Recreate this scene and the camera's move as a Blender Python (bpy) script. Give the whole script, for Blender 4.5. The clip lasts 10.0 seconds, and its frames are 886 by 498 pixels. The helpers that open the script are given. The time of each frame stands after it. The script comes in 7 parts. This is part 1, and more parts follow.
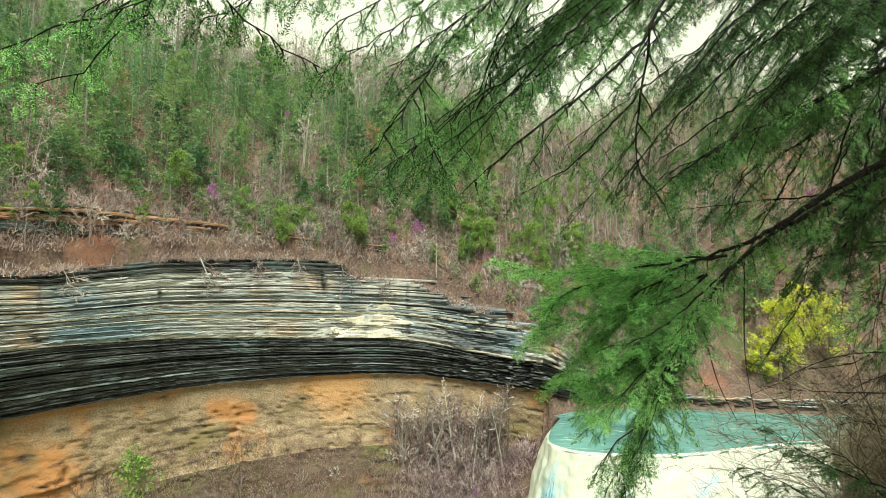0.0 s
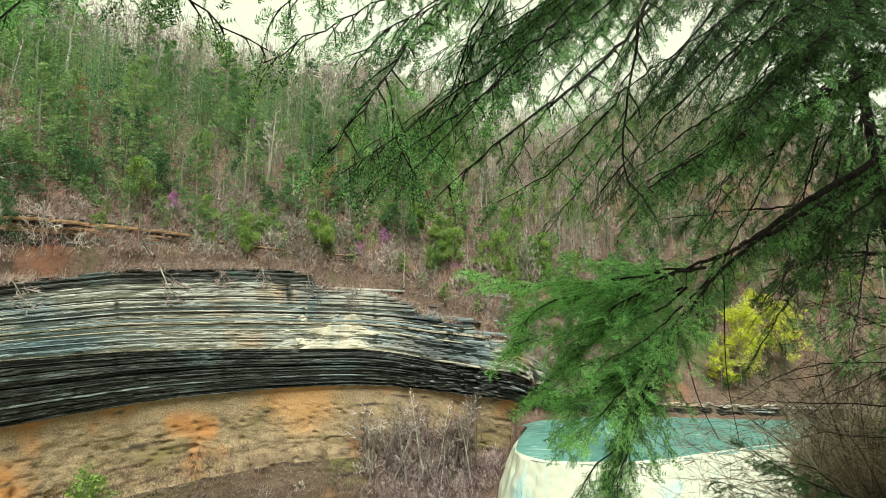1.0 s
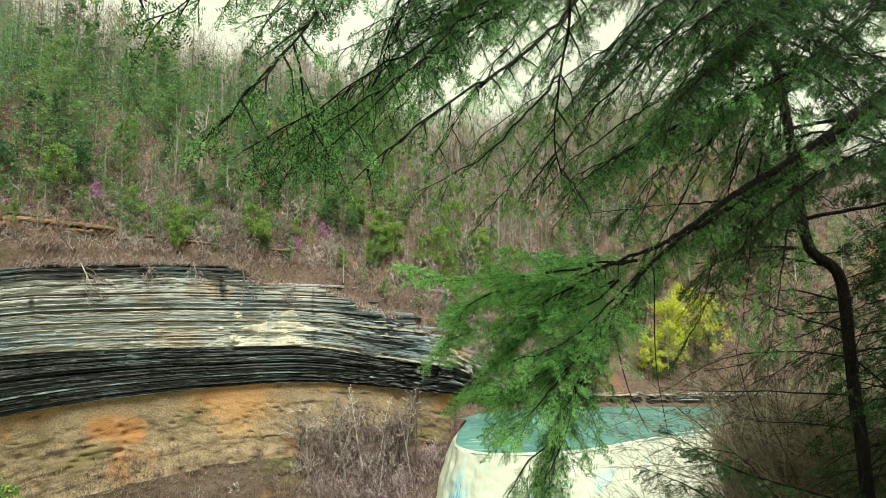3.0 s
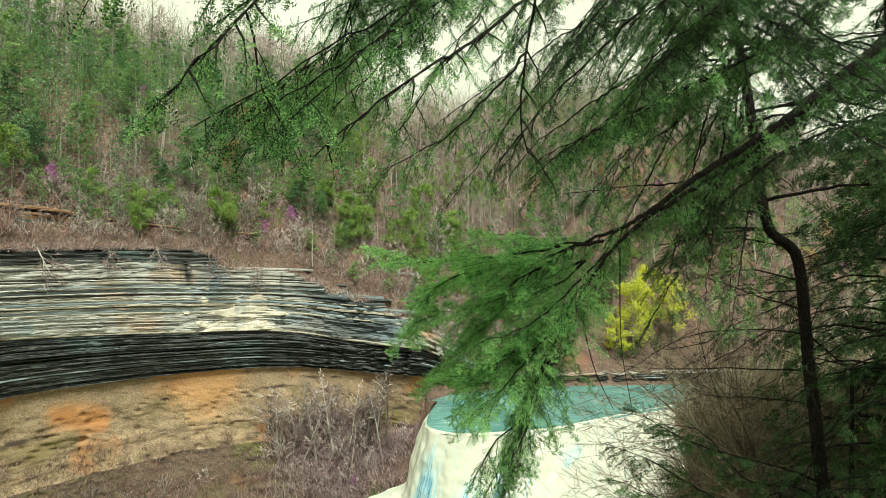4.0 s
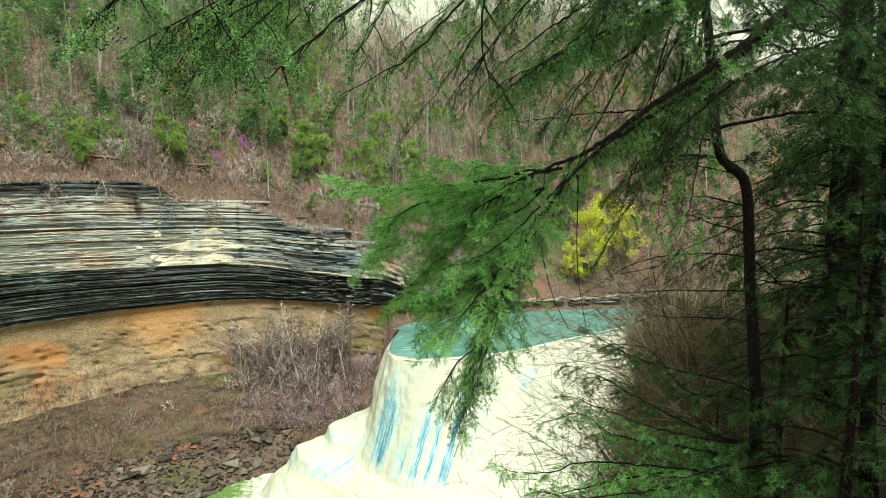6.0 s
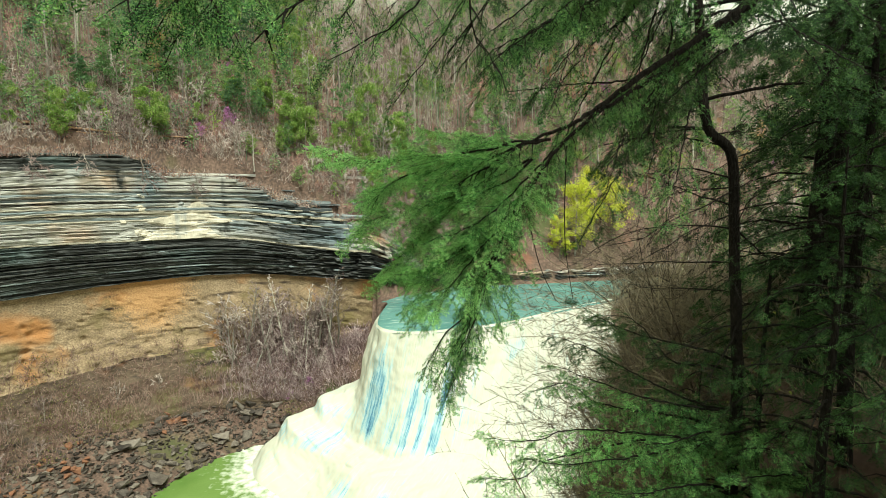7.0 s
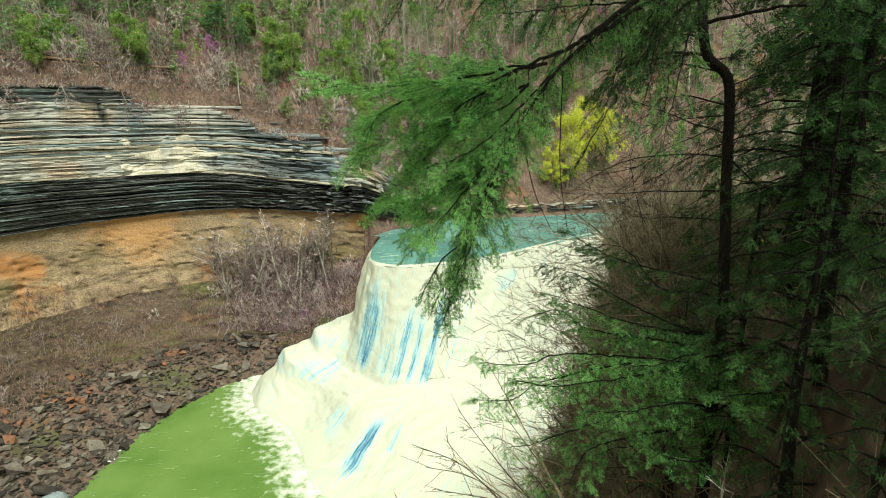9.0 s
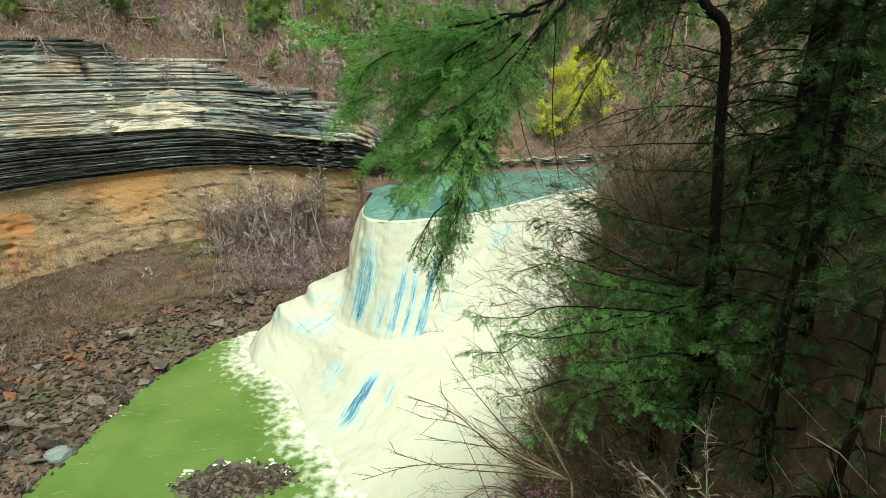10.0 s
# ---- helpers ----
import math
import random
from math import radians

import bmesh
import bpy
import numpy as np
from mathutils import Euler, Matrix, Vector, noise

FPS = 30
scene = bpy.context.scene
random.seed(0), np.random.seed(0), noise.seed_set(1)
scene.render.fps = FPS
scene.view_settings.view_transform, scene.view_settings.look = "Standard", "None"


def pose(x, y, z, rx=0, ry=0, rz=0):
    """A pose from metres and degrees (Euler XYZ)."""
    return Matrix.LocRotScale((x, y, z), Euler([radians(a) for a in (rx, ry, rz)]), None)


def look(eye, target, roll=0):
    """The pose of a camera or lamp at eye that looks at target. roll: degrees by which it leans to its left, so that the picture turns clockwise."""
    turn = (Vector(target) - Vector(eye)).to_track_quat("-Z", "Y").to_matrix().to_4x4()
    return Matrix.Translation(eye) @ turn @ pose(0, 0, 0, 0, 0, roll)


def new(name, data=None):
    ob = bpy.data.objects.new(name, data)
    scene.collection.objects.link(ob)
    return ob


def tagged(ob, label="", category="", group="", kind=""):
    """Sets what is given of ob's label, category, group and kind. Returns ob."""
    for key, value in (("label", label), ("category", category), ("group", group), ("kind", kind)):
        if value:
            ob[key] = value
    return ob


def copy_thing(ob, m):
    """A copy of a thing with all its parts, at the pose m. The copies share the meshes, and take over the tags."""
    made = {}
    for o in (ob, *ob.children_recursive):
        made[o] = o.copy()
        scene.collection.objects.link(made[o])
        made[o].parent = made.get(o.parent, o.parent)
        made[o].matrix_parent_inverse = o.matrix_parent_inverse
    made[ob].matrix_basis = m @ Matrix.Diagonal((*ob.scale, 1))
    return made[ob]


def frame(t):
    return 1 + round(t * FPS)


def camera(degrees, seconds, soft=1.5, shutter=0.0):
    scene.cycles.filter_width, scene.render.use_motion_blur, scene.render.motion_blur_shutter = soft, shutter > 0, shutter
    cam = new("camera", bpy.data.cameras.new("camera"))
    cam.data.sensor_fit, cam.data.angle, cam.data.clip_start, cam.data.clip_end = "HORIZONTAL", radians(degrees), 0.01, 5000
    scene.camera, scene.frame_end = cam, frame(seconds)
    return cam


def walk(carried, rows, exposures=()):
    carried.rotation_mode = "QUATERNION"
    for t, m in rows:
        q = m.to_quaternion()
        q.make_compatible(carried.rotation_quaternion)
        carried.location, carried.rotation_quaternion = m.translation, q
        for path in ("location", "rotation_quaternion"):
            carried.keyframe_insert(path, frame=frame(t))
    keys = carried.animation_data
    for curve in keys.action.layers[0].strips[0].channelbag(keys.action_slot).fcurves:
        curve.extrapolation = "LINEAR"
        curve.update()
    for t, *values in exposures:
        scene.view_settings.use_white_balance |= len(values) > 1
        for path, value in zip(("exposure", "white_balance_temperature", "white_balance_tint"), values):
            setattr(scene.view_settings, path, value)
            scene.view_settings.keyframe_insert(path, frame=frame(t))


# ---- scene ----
cam = camera(76.04, 10.0, soft=0.6)
PATH = [
    (0.0, 0.019, -0.482, 42.0, 93.313, -1.109, 14.647),
    (0.5, -0.049, -0.336, 42.023, 93.98, -1.188, 12.902),
    (1.0, -0.058, -0.216, 42.033, 94.324, -0.908, 11.388),
    (1.5, -0.029, -0.132, 42.03, 94.437, -0.731, 10.242),
    (2.0, -0.043, -0.084, 42.031, 94.451, -0.758, 9.077),
    (2.5, -0.043, -0.064, 42.019, 94.212, -0.664, 7.246),
    (2.7, -0.032, -0.056, 42.024, 94.083, -0.681, 6.482),
    (3.8, 0.0, 0.009, 42.019, 92.822, -0.303, 2.962),
    (4.0, 0.002, 0.008, 42.015, 92.217, -0.224, 2.411),
    (4.5, 0.001, 0.008, 42.007, 90.334, -0.108, 1.206),
    (5.0, 0.0, 0.0, 42.0, 88.3, -0.0, -0.0),
    (5.5, -0.003, -0.004, 41.996, 86.592, 0.113, -0.957),
    (5.7, -0.004, -0.007, 42.0, 86.024, 0.232, -1.217),
    (7.0, -0.006, -0.007, 41.984, 82.51, 0.411, -2.869),
    (7.5, -0.016, -0.026, 41.971, 81.223, 0.421, -3.086),
    (8.0, -0.023, -0.036, 41.963, 79.878, 0.497, -3.239),
    (8.5, -0.033, -0.05, 41.959, 78.166, 0.582, -3.414),
    (9.0, -0.041, -0.059, 41.947, 75.807, 0.658, -3.756),
    (9.5, -0.037, -0.059, 41.945, 73.504, 0.831, -4.198),
    (10.0, -0.032, -0.062, 41.94, 71.295, 0.94, -4.551),
]
walk(cam, [(t, pose(*row)) for t, *row in PATH], [(0.0, 1.14, 6150, -8), (1.0, 0.99, 6150, -8), (2.5, 0.95, 6150, -8), (5.0, 0.99, 6150, -8), (7.5, 1.0, 6150, -8), (10.0, 0.76, 6150, -8)])
# ---------------------------------------------------------------- light
world = bpy.data.worlds.new("overcast_sky")
scene.world = world
world.use_nodes = True
wn, wl = world.node_tree.nodes, world.node_tree.links
wn.clear()
w_out = wn.new("ShaderNodeOutputWorld")
w_bg = wn.new("ShaderNodeBackground")
w_sky = wn.new("ShaderNodeTexSky")
w_sky.sky_type = "NISHITA"
w_sky.sun_disc = False
w_sky.sun_elevation = radians(58)
w_sky.sun_rotation = radians(165)
w_mix = wn.new("ShaderNodeMix")
w_mix.data_type = "RGBA"
w_scale = wn.new("ShaderNodeVectorMath")
w_scale.operation = "SCALE"
w_scale.inputs["Scale"].default_value = 0.10
w_noise = wn.new("ShaderNodeTexNoise")
w_noise.inputs["Scale"].default_value = 2.2
w_noise.inputs["Detail"].default_value = 5
w_ramp = wn.new("ShaderNodeValToRGB")
w_ramp.color_ramp.elements[0].position, w_ramp.color_ramp.elements[0].color = 0.3, (0.90, 0.83, 0.60, 1)
w_ramp.color_ramp.elements[1].position, w_ramp.color_ramp.elements[1].color = 0.7, (1.0, 0.94, 0.70, 1)
w_mix.inputs[0].default_value = 0.88          # cloud cover over the clear sky
w_coord = wn.new("ShaderNodeTexCoord")
wl.new(w_coord.outputs["Generated"], w_noise.inputs["Vector"])
wl.new(w_sky.outputs[0], w_scale.inputs[0])
wl.new(w_scale.outputs[0], w_mix.inputs[6])
wl.new(w_noise.outputs[0], w_ramp.inputs[0])
wl.new(w_ramp.outputs[0], w_mix.inputs[7])
wl.new(w_mix.outputs[2], w_bg.inputs["Color"])
w_bg.inputs["Strength"].default_value = 0.68
wl.new(w_bg.outputs[0], w_out.inputs["Surface"])

sun = new("sun", bpy.data.lights.new("sun", "SUN"))
sun.data.energy, sun.data.angle, sun.data.color = 2.8, radians(20), (1.0, 0.94, 0.84)
sun.matrix_world = look((0, 0, 0), (-0.13, 0.50, -0.85))

# ---------------------------------------------------------------- mesh tools
RNG = np.random.default_rng(7)


class Geo:
    """Gathers triangles and turns them into one mesh."""

    def __init__(self):
        self.v, self.f, self.uv, self.n = [], [], [], 0

    def add(self, v, f, uv=None):
        v = np.asarray(v, float).reshape(-1, 3)
        f = np.asarray(f, np.int64).reshape(-1, 3)
        if len(v) == 0:
            return
        self.v.append(v)
        self.f.append(f + self.n)
        self.uv.append(np.zeros((len(v), 2)) if uv is None else np.asarray(uv, float).reshape(-1, 2))
        self.n += len(v)

    def grid(self, p, uv=None):
        """p: rows x columns x 3."""
        p = np.asarray(p, float)
        r, c = p.shape[:2]
        i = (np.arange(r - 1)[:, None] * c + np.arange(c - 1)).ravel()
        f = np.concatenate([np.stack([i, i + 1, i + c + 1], 1), np.stack([i, i + c + 1, i + c], 1)])
        self.add(p.reshape(-1, 3), f, uv)

    def data(self, name, mat, smooth=False):
        v = np.concatenate(self.v) if self.v else np.zeros((0, 3))
        f = np.concatenate(self.f) if self.f else np.zeros((0, 3), np.int64)
        uv = np.concatenate(self.uv) if self.uv else np.zeros((0, 2))
        me = bpy.data.meshes.new(name)
        me.vertices.add(len(v))
        me.vertices.foreach_set("co", v.astype(np.float32).ravel())
        me.loops.add(3 * len(f))
        me.loops.foreach_set("vertex_index", f.astype(np.int32).ravel())
        me.polygons.add(len(f))
        me.polygons.foreach_set("loop_start", np.arange(0, 3 * len(f), 3, dtype=np.int32))
        me.polygons.foreach_set("use_smooth", np.full(len(f), smooth))
        if np.any(uv):
            layer = me.uv_layers.new(name="flow")
            layer.data.foreach_set("uv", uv[f.ravel()].astype(np.float32).ravel())
        me.update(calc_edges=True)
        me.validate()
        me.materials.append(mat)
        return me


def part(name, geo, material, parent=None, label="", smooth=False):
    """Links the gathered triangles as one mesh under a thing or a part."""
    ob = new(name, geo if isinstance(geo, bpy.types.Mesh) else geo.data(name, material, smooth))
    ob.parent = parent
    return tagged(ob, label)


def thing(name, at, label, category, group="", kind="", turn=0.0, scale=1.0):
    ob = new(name)
    ob.empty_display_size = 0.2
    ob.location, ob.rotation_euler, ob.scale = at, (0, 0, turn), (scale, scale, scale)
    return tagged(ob, label, category, group, kind)


def curve_points(points, step):
    """A smooth line through points (any number of columns), sampled about every step."""
    p = np.asarray(points, float)
    p = np.vstack([2 * p[0] - p[1], p, 2 * p[-1] - p[-2]])
    out = []
    for i in range(1, len(p) - 2):
        a, b, c, d = p[i - 1:i + 3]
        k = max(1, int(np.ceil(np.linalg.norm((c - b)[:3]) / step)))
        u = np.linspace(0, 1, k, endpoint=False)[:, None]
        out.append(0.5 * (2 * b + (c - a) * u + (2 * a - 5 * b + 4 * c - d) * u * u + (3 * b - a - 3 * c + d) * u ** 3))
    return np.vstack(out + [p[-2:-1]])


def unit(v):
    v = np.asarray(v, float)
    return v / np.maximum(np.linalg.norm(v, axis=-1, keepdims=True), 1e-9)


def tube(geo, pts, radii, sides=7):
    """A tapered round stem along pts."""
    pts = np.asarray(pts, float)
    tang = unit(np.gradient(pts, axis=0))
    ref = np.array([0.13, 0.97, 0.2]) if abs(tang[0][2]) > 0.5 else np.array([0.0, 0.1, 1.0])
    n1 = unit(np.cross(tang, ref))
    n2 = np.cross(tang, n1)
    ang = np.linspace(0, 2 * np.pi, sides + 1)
    ring = pts[:, None] + np.asarray(radii, float)[:, None, None] * (np.cos(ang)[:, None] * n1[:, None] + np.sin(ang)[:, None] * n2[:, None])
    geo.grid(ring)


def sticks(geo, a, b, ra, rb):
    """Many three-sided tapered twigs at once."""
    a, b = np.asarray(a, float).reshape(-1, 3), np.asarray(b, float).reshape(-1, 3)
    if len(a) == 0:
        return
    ra, rb = np.broadcast_to(ra, len(a))[:, None], np.broadcast_to(rb, len(a))[:, None]
    t = unit(b - a)
    n1 = unit(np.cross(t, [0.31, 0.57, 0.76]))
    n2 = np.cross(t, n1)
    v = []
    for k in range(3):
        w = np.cos(2.0944 * k) * n1 + np.sin(2.0944 * k) * n2
        v += [a + ra * w, b + rb * w]
    v = np.stack(v, 1)
    base = 6 * np.arange(len(a))[:, None]
    f = np.concatenate([base + np.array(q) for q in ((0, 2, 3), (0, 3, 1), (2, 4, 5), (2, 5, 3), (4, 0, 1), (4, 1, 5))])
    geo.add(v, f)


def blades(geo, base, direction, side, length, width):
    """Many small pointed leaves: two triangles each, slightly folded."""
    base = np.asarray(base, float)
    n = len(base)
    if n == 0:
        return
    d, s = unit(direction), unit(side)
    length, width = np.broadcast_to(length, n)[:, None], np.broadcast_to(width, n)[:, None]
    up = np.cross(d, s)
    mid = base + d * length * 0.45
    v = np.stack([base, mid + s * width + up * width * 0.3, base + d * length, mid - s * width + up * width * 0.3], 1)
    i = 4 * np.arange(n)[:, None]
    geo.add(v, np.concatenate([i + np.array((0, 1, 2)), i + np.array((0, 2, 3))]))


def lattice(p, scale, seed=0):
    """Cheap smooth value noise on points (n x 3), in -1..1."""
    p = np.asarray(p, float) * scale + seed * 17.31
    i = np.floor(p).astype(np.int64)
    u = p - i
    u = u * u * (3 - 2 * u)
    total = 0
    for dx in (0, 1):
        for dy in (0, 1):
            for dz in (0, 1):
                h = (i[:, 0] + dx) * 73856093 ^ (i[:, 1] + dy) * 19349663 ^ (i[:, 2] + dz) * 83492791
                h = (h ^ (h >> 13)) * 1274126177 & 0xFFFFFF
                w = (u[:, 0] if dx else 1 - u[:, 0]) * (u[:, 1] if dy else 1 - u[:, 1]) * (u[:, 2] if dz else 1 - u[:, 2])
                total = total + w * (h / 0x7FFFFF - 1)
    return total


# ---------------------------------------------------------------- materials
def material(name, stops, scale=1.0, stretch=(1, 1, 1), rough=0.85, bump=0.3, bump_scale=8.0, detail_mix=0.35, spec=0.3, leaf=0.0, per=None, bands=None, stain=None):
    """A node material: colours over two scales of noise in real metres, with bump. stops: (place, colour) of a ramp.
    per: 'object' or 'island' varies the colour from piece to piece. leaf: share of light let through."""
    m = bpy.data.materials.new(name)
    m.use_nodes = True
    n, l = m.node_tree.nodes, m.node_tree.links
    n.clear()
    out, bs = n.new("ShaderNodeOutputMaterial"), n.new("ShaderNodeBsdfPrincipled")
    geo = n.new("ShaderNodeNewGeometry")
    mp = n.new("ShaderNodeMapping")
    mp.inputs["Scale"].default_value = stretch
    l.new(geo.outputs["Position"], mp.inputs["Vector"])
    big, small = n.new("ShaderNodeTexNoise"), n.new("ShaderNodeTexNoise")
    big.inputs["Scale"].default_value, big.inputs["Detail"].default_value = scale, 6
    big.inputs["Roughness"].default_value = 0.62
    small.inputs["Scale"].default_value, small.inputs["Detail"].default_value = scale * 9, 4
    l.new(mp.outputs[0], big.inputs["Vector"])
    l.new(mp.outputs[0], small.inputs["Vector"])
    mix = n.new("ShaderNodeMix")
    mix.inputs[0].default_value = detail_mix
    l.new(big.outputs[0], mix.inputs[2])
    l.new(small.outputs[0], mix.inputs[3])
    value = mix.outputs[0]
    if per:
        add = n.new("ShaderNodeMath")
        add.operation = "MULTIPLY_ADD"
        add.inputs[1].default_value = 0.45
        src = geo.outputs["Random Per Island"]
        if per == "object":
            src = n.new("ShaderNodeObjectInfo").outputs["Random"]
        l.new(src, add.inputs[0])
        sub = n.new("ShaderNodeMath")
        sub.operation = "SUBTRACT"
        sub.inputs[1].default_value = 0.225
        l.new(value, sub.inputs[0])
        l.new(sub.outputs[0], add.inputs[2])
        value = add.outputs[0]
    ramp = n.new("ShaderNodeValToRGB")
    e = ramp.color_ramp.elements
    e[0].position, e[0].color = stops[0][0], (*stops[0][1], 1)
    e[1].position, e[1].color = stops[-1][0], (*stops[-1][1], 1)
    for at, colour in stops[1:-1]:
        e.new(at).color = (*colour, 1)
    l.new(value, ramp.inputs[0])
    colour = ramp.outputs[0]
    for tint, place, size, width in ([] if bands is None else [bands] if isinstance(bands, tuple) else bands):
        pn = n.new("ShaderNodeTexNoise")
        pn.inputs["Scale"].default_value, pn.inputs["Detail"].default_value = size, 5
        pm = n.new("ShaderNodeMapping")
        pm.inputs["Scale"].default_value = width
        l.new(geo.outputs["Position"], pm.inputs["Vector"])
        l.new(pm.outputs[0], pn.inputs["Vector"])
        pr = n.new("ShaderNodeValToRGB")
        pr.color_ramp.elements[0].position, pr.color_ramp.elements[1].position = place, place + 0.12
        l.new(pn.outputs[0], pr.inputs[0])
        cm = n.new("ShaderNodeMix")
        cm.data_type = "RGBA"
        l.new(pr.outputs[0], cm.inputs[0])
        l.new(colour, cm.inputs[6])
        cm.inputs[7].default_value = (*tint, 1)
        colour = cm.outputs[2]
    if stain:                                   # one large mineral stain with a ragged edge
        vd, ad, sr, sm = (n.new("ShaderNode" + k) for k in ("VectorMath", "Math", "ValToRGB", "Mix"))
        vd.operation = "DISTANCE"
        vd.inputs[1].default_value = stain[0]
        l.new(geo.outputs["Position"], vd.inputs[0])
        ad.operation, ad.inputs[1].default_value = "MULTIPLY_ADD", -0.5 / stain[1]
        l.new(vd.outputs["Value"], ad.inputs[0])
        l.new(value, ad.inputs[2])
        sr.color_ramp.elements[0].position, sr.color_ramp.elements[1].position = 0.02, 0.30
        l.new(ad.outputs[0], sr.inputs[0])
        sm.data_type = "RGBA"
        l.new(sr.outputs[0], sm.inputs[0])
        l.new(colour, sm.inputs[6])
        tn = n.new("ShaderNodeMix")
        tn.data_type = "RGBA"
        l.new(small.outputs[0], tn.inputs[0])
        tn.inputs[6].default_value = (stain[2][0] * 0.6, stain[2][1] * 0.55, stain[2][2] * 0.5, 1)
        tn.inputs[7].default_value = (min(1, stain[2][0] * 1.25), stain[2][1] * 1.4, stain[2][2] * 1.6, 1)
        l.new(tn.outputs[2], sm.inputs[7])
        colour = sm.outputs[2]
    l.new(colour, bs.inputs["Base Color"])
    bs.inputs["Roughness"].default_value = rough
    bs.inputs["Specular IOR Level"].default_value = spec
    if bump:
        bn, b = n.new("ShaderNodeTexNoise"), n.new("ShaderNodeBump")
        bn.inputs["Scale"].default_value, bn.inputs["Detail"].default_value = bump_scale, 6
        l.new(mp.outputs[0], bn.inputs["Vector"])
        l.new(bn.outputs[0], b.inputs["Height"])
        b.inputs["Strength"].default_value, b.inputs["Distance"].default_value = bump, 0.1
        l.new(b.outputs[0], bs.inputs["Normal"])
    if leaf:
        tr, ms = n.new("ShaderNodeBsdfTranslucent"), n.new("ShaderNodeMixShader")
        l.new(colour, tr.inputs["Color"])
        ms.inputs[0].default_value = leaf
        l.new(bs.outputs[0], ms.inputs[1])
        l.new(tr.outputs[0], ms.inputs[2])
        l.new(ms.outputs[0], out.inputs["Surface"])
    else:
        l.new(bs.outputs[0], out.inputs["Surface"])
    return m


M_SOIL = material("leaf_litter", [(0.25, (0.034, 0.026, 0.021)), (0.42, (0.075, 0.050, 0.040)), (0.55, (0.145, 0.092, 0.072)), (0.72, (0.24, 0.175, 0.135))], 0.3, bump=1.0, bump_scale=2.5, detail_mix=0.55, bands=[((0.075, 0.085, 0.03), 0.56, 0.08, (1, 1, 1)), ((0.23, 0.095, 0.055), 0.60, 0.06, (1, 1, 1))])
M_PALE = material("pale_limestone", [(0.32, (0.05, 0.048, 0.047)), (0.39, (0.20, 0.19, 0.185)), (0.47, (0.40, 0.385, 0.365)), (0.62, (0.55, 0.525, 0.49)), (0.75, (0.66, 0.635, 0.59))], 0.7, (0.13, 0.13, 2.0), 0.8, 0.9, 3.0, 0.5, bands=[((0.22, 0.28, 0.32), 0.55, 0.07, (0.8, 0.8, 1.3)), ((0.52, 0.36, 0.25), 0.58, 0.07, (1, 1, 0.8)), ((0.06, 0.06, 0.058), 0.62, 0.45, (1, 1, 0.22)), ((0.035, 0.034, 0.032), 0.62, 1.3, (0.3, 0.3, 1.6))], stain=((-20, 100, 37), 12.5, (0.085, 0.09, 0.092)))
M_GREY = material("blue_grey_limestone", [(0.3, (0.09, 0.105, 0.115)), (0.5, (0.22, 0.255, 0.275)), (0.7, (0.40, 0.43, 0.43))], 0.7, (0.13, 0.13, 2.0), 0.8, 0.9, 3.0, 0.5)
M_WARM = material("buff_sandstone", [(0.3, (0.22, 0.195, 0.16)), (0.5, (0.41, 0.365, 0.30)), (0.7, (0.52, 0.475, 0.40))], 0.5, (1.2, 1.2, 0.25), 0.8, 0.6, 3.0, 0.4)
M_DARK = material("dark_shale", [(0.36, (0.012, 0.013, 0.012)), (0.5, (0.048, 0.049, 0.049)), (0.62, (0.125, 0.126, 0.124)), (0.76, (0.36, 0.355, 0.34))], 0.7, (0.12, 0.12, 2.6), 0.75, 0.9, 3.5, 0.5, bands=[((0.11, 0.14, 0.14), 0.56, 0.16, (0.6, 0.6, 1.2)), ((0.018, 0.018, 0.017), 0.60, 0.5, (1, 1, 0.2))])
M_ORANGE = material("ochre_shale", [(0.3, (0.115, 0.080, 0.054)), (0.45, (0.225, 0.162, 0.102)), (0.56, (0.325, 0.235, 0.148)), (0.72, (0.41, 0.325, 0.225))], 0.45, (1, 1, 1.3), 0.9, 1.0, 3.0, 0.6, bands=[((0.40, 0.19, 0.075), 0.52, 0.10, (1, 1, 1.3)), ((0.17, 0.13, 0.06), 0.56, 0.12, (1, 1, 1.2)), ((0.06, 0.042, 0.032), 0.58, 0.35, (0.6, 0.6, 2.4))], stain=((-43, 93, 23.5), 7.5, (0.44, 0.235, 0.10)))
M_SLOPE = material("shale_slope", [(0.3, (0.035, 0.024, 0.019)), (0.5, (0.095, 0.067, 0.048)), (0.7, (0.18, 0.13, 0.09))], 0.5, (0.4, 0.4, 2.5), 0.9, 1.0, 2.6, 0.55, bands=[((0.12, 0.11, 0.04), 0.54, 0.10, (1, 1, 1)), ((0.26, 0.105, 0.055), 0.63, 0.11, (1, 1, 1.5)), ((0.025, 0.02, 0.018), 0.58, 0.4, (0.6, 0.6, 2.0))])
M_ROCK = material("talus_rock", [(0.25, (0.030, 0.024, 0.021)), (0.5, (0.095, 0.077, 0.066)), (0.75, (0.23, 0.195, 0.165))], 0.9, rough=0.75, bump=0.8, bump_scale=6, per="object")
M_RUST = material("rust_rock", [(0.3, (0.10, 0.05, 0.033)), (0.6, (0.25, 0.115, 0.065))], 0.9, bump=0.6, bump_scale=5)
M_BARK = material("hemlock_bark", [(0.3, (0.006, 0.005, 0.004)), (0.55, (0.017, 0.014, 0.011)), (0.75, (0.055, 0.047, 0.038))], 6, (1, 1, 0.3), 0.95, 1.0, 30, 0.5, 0.15)
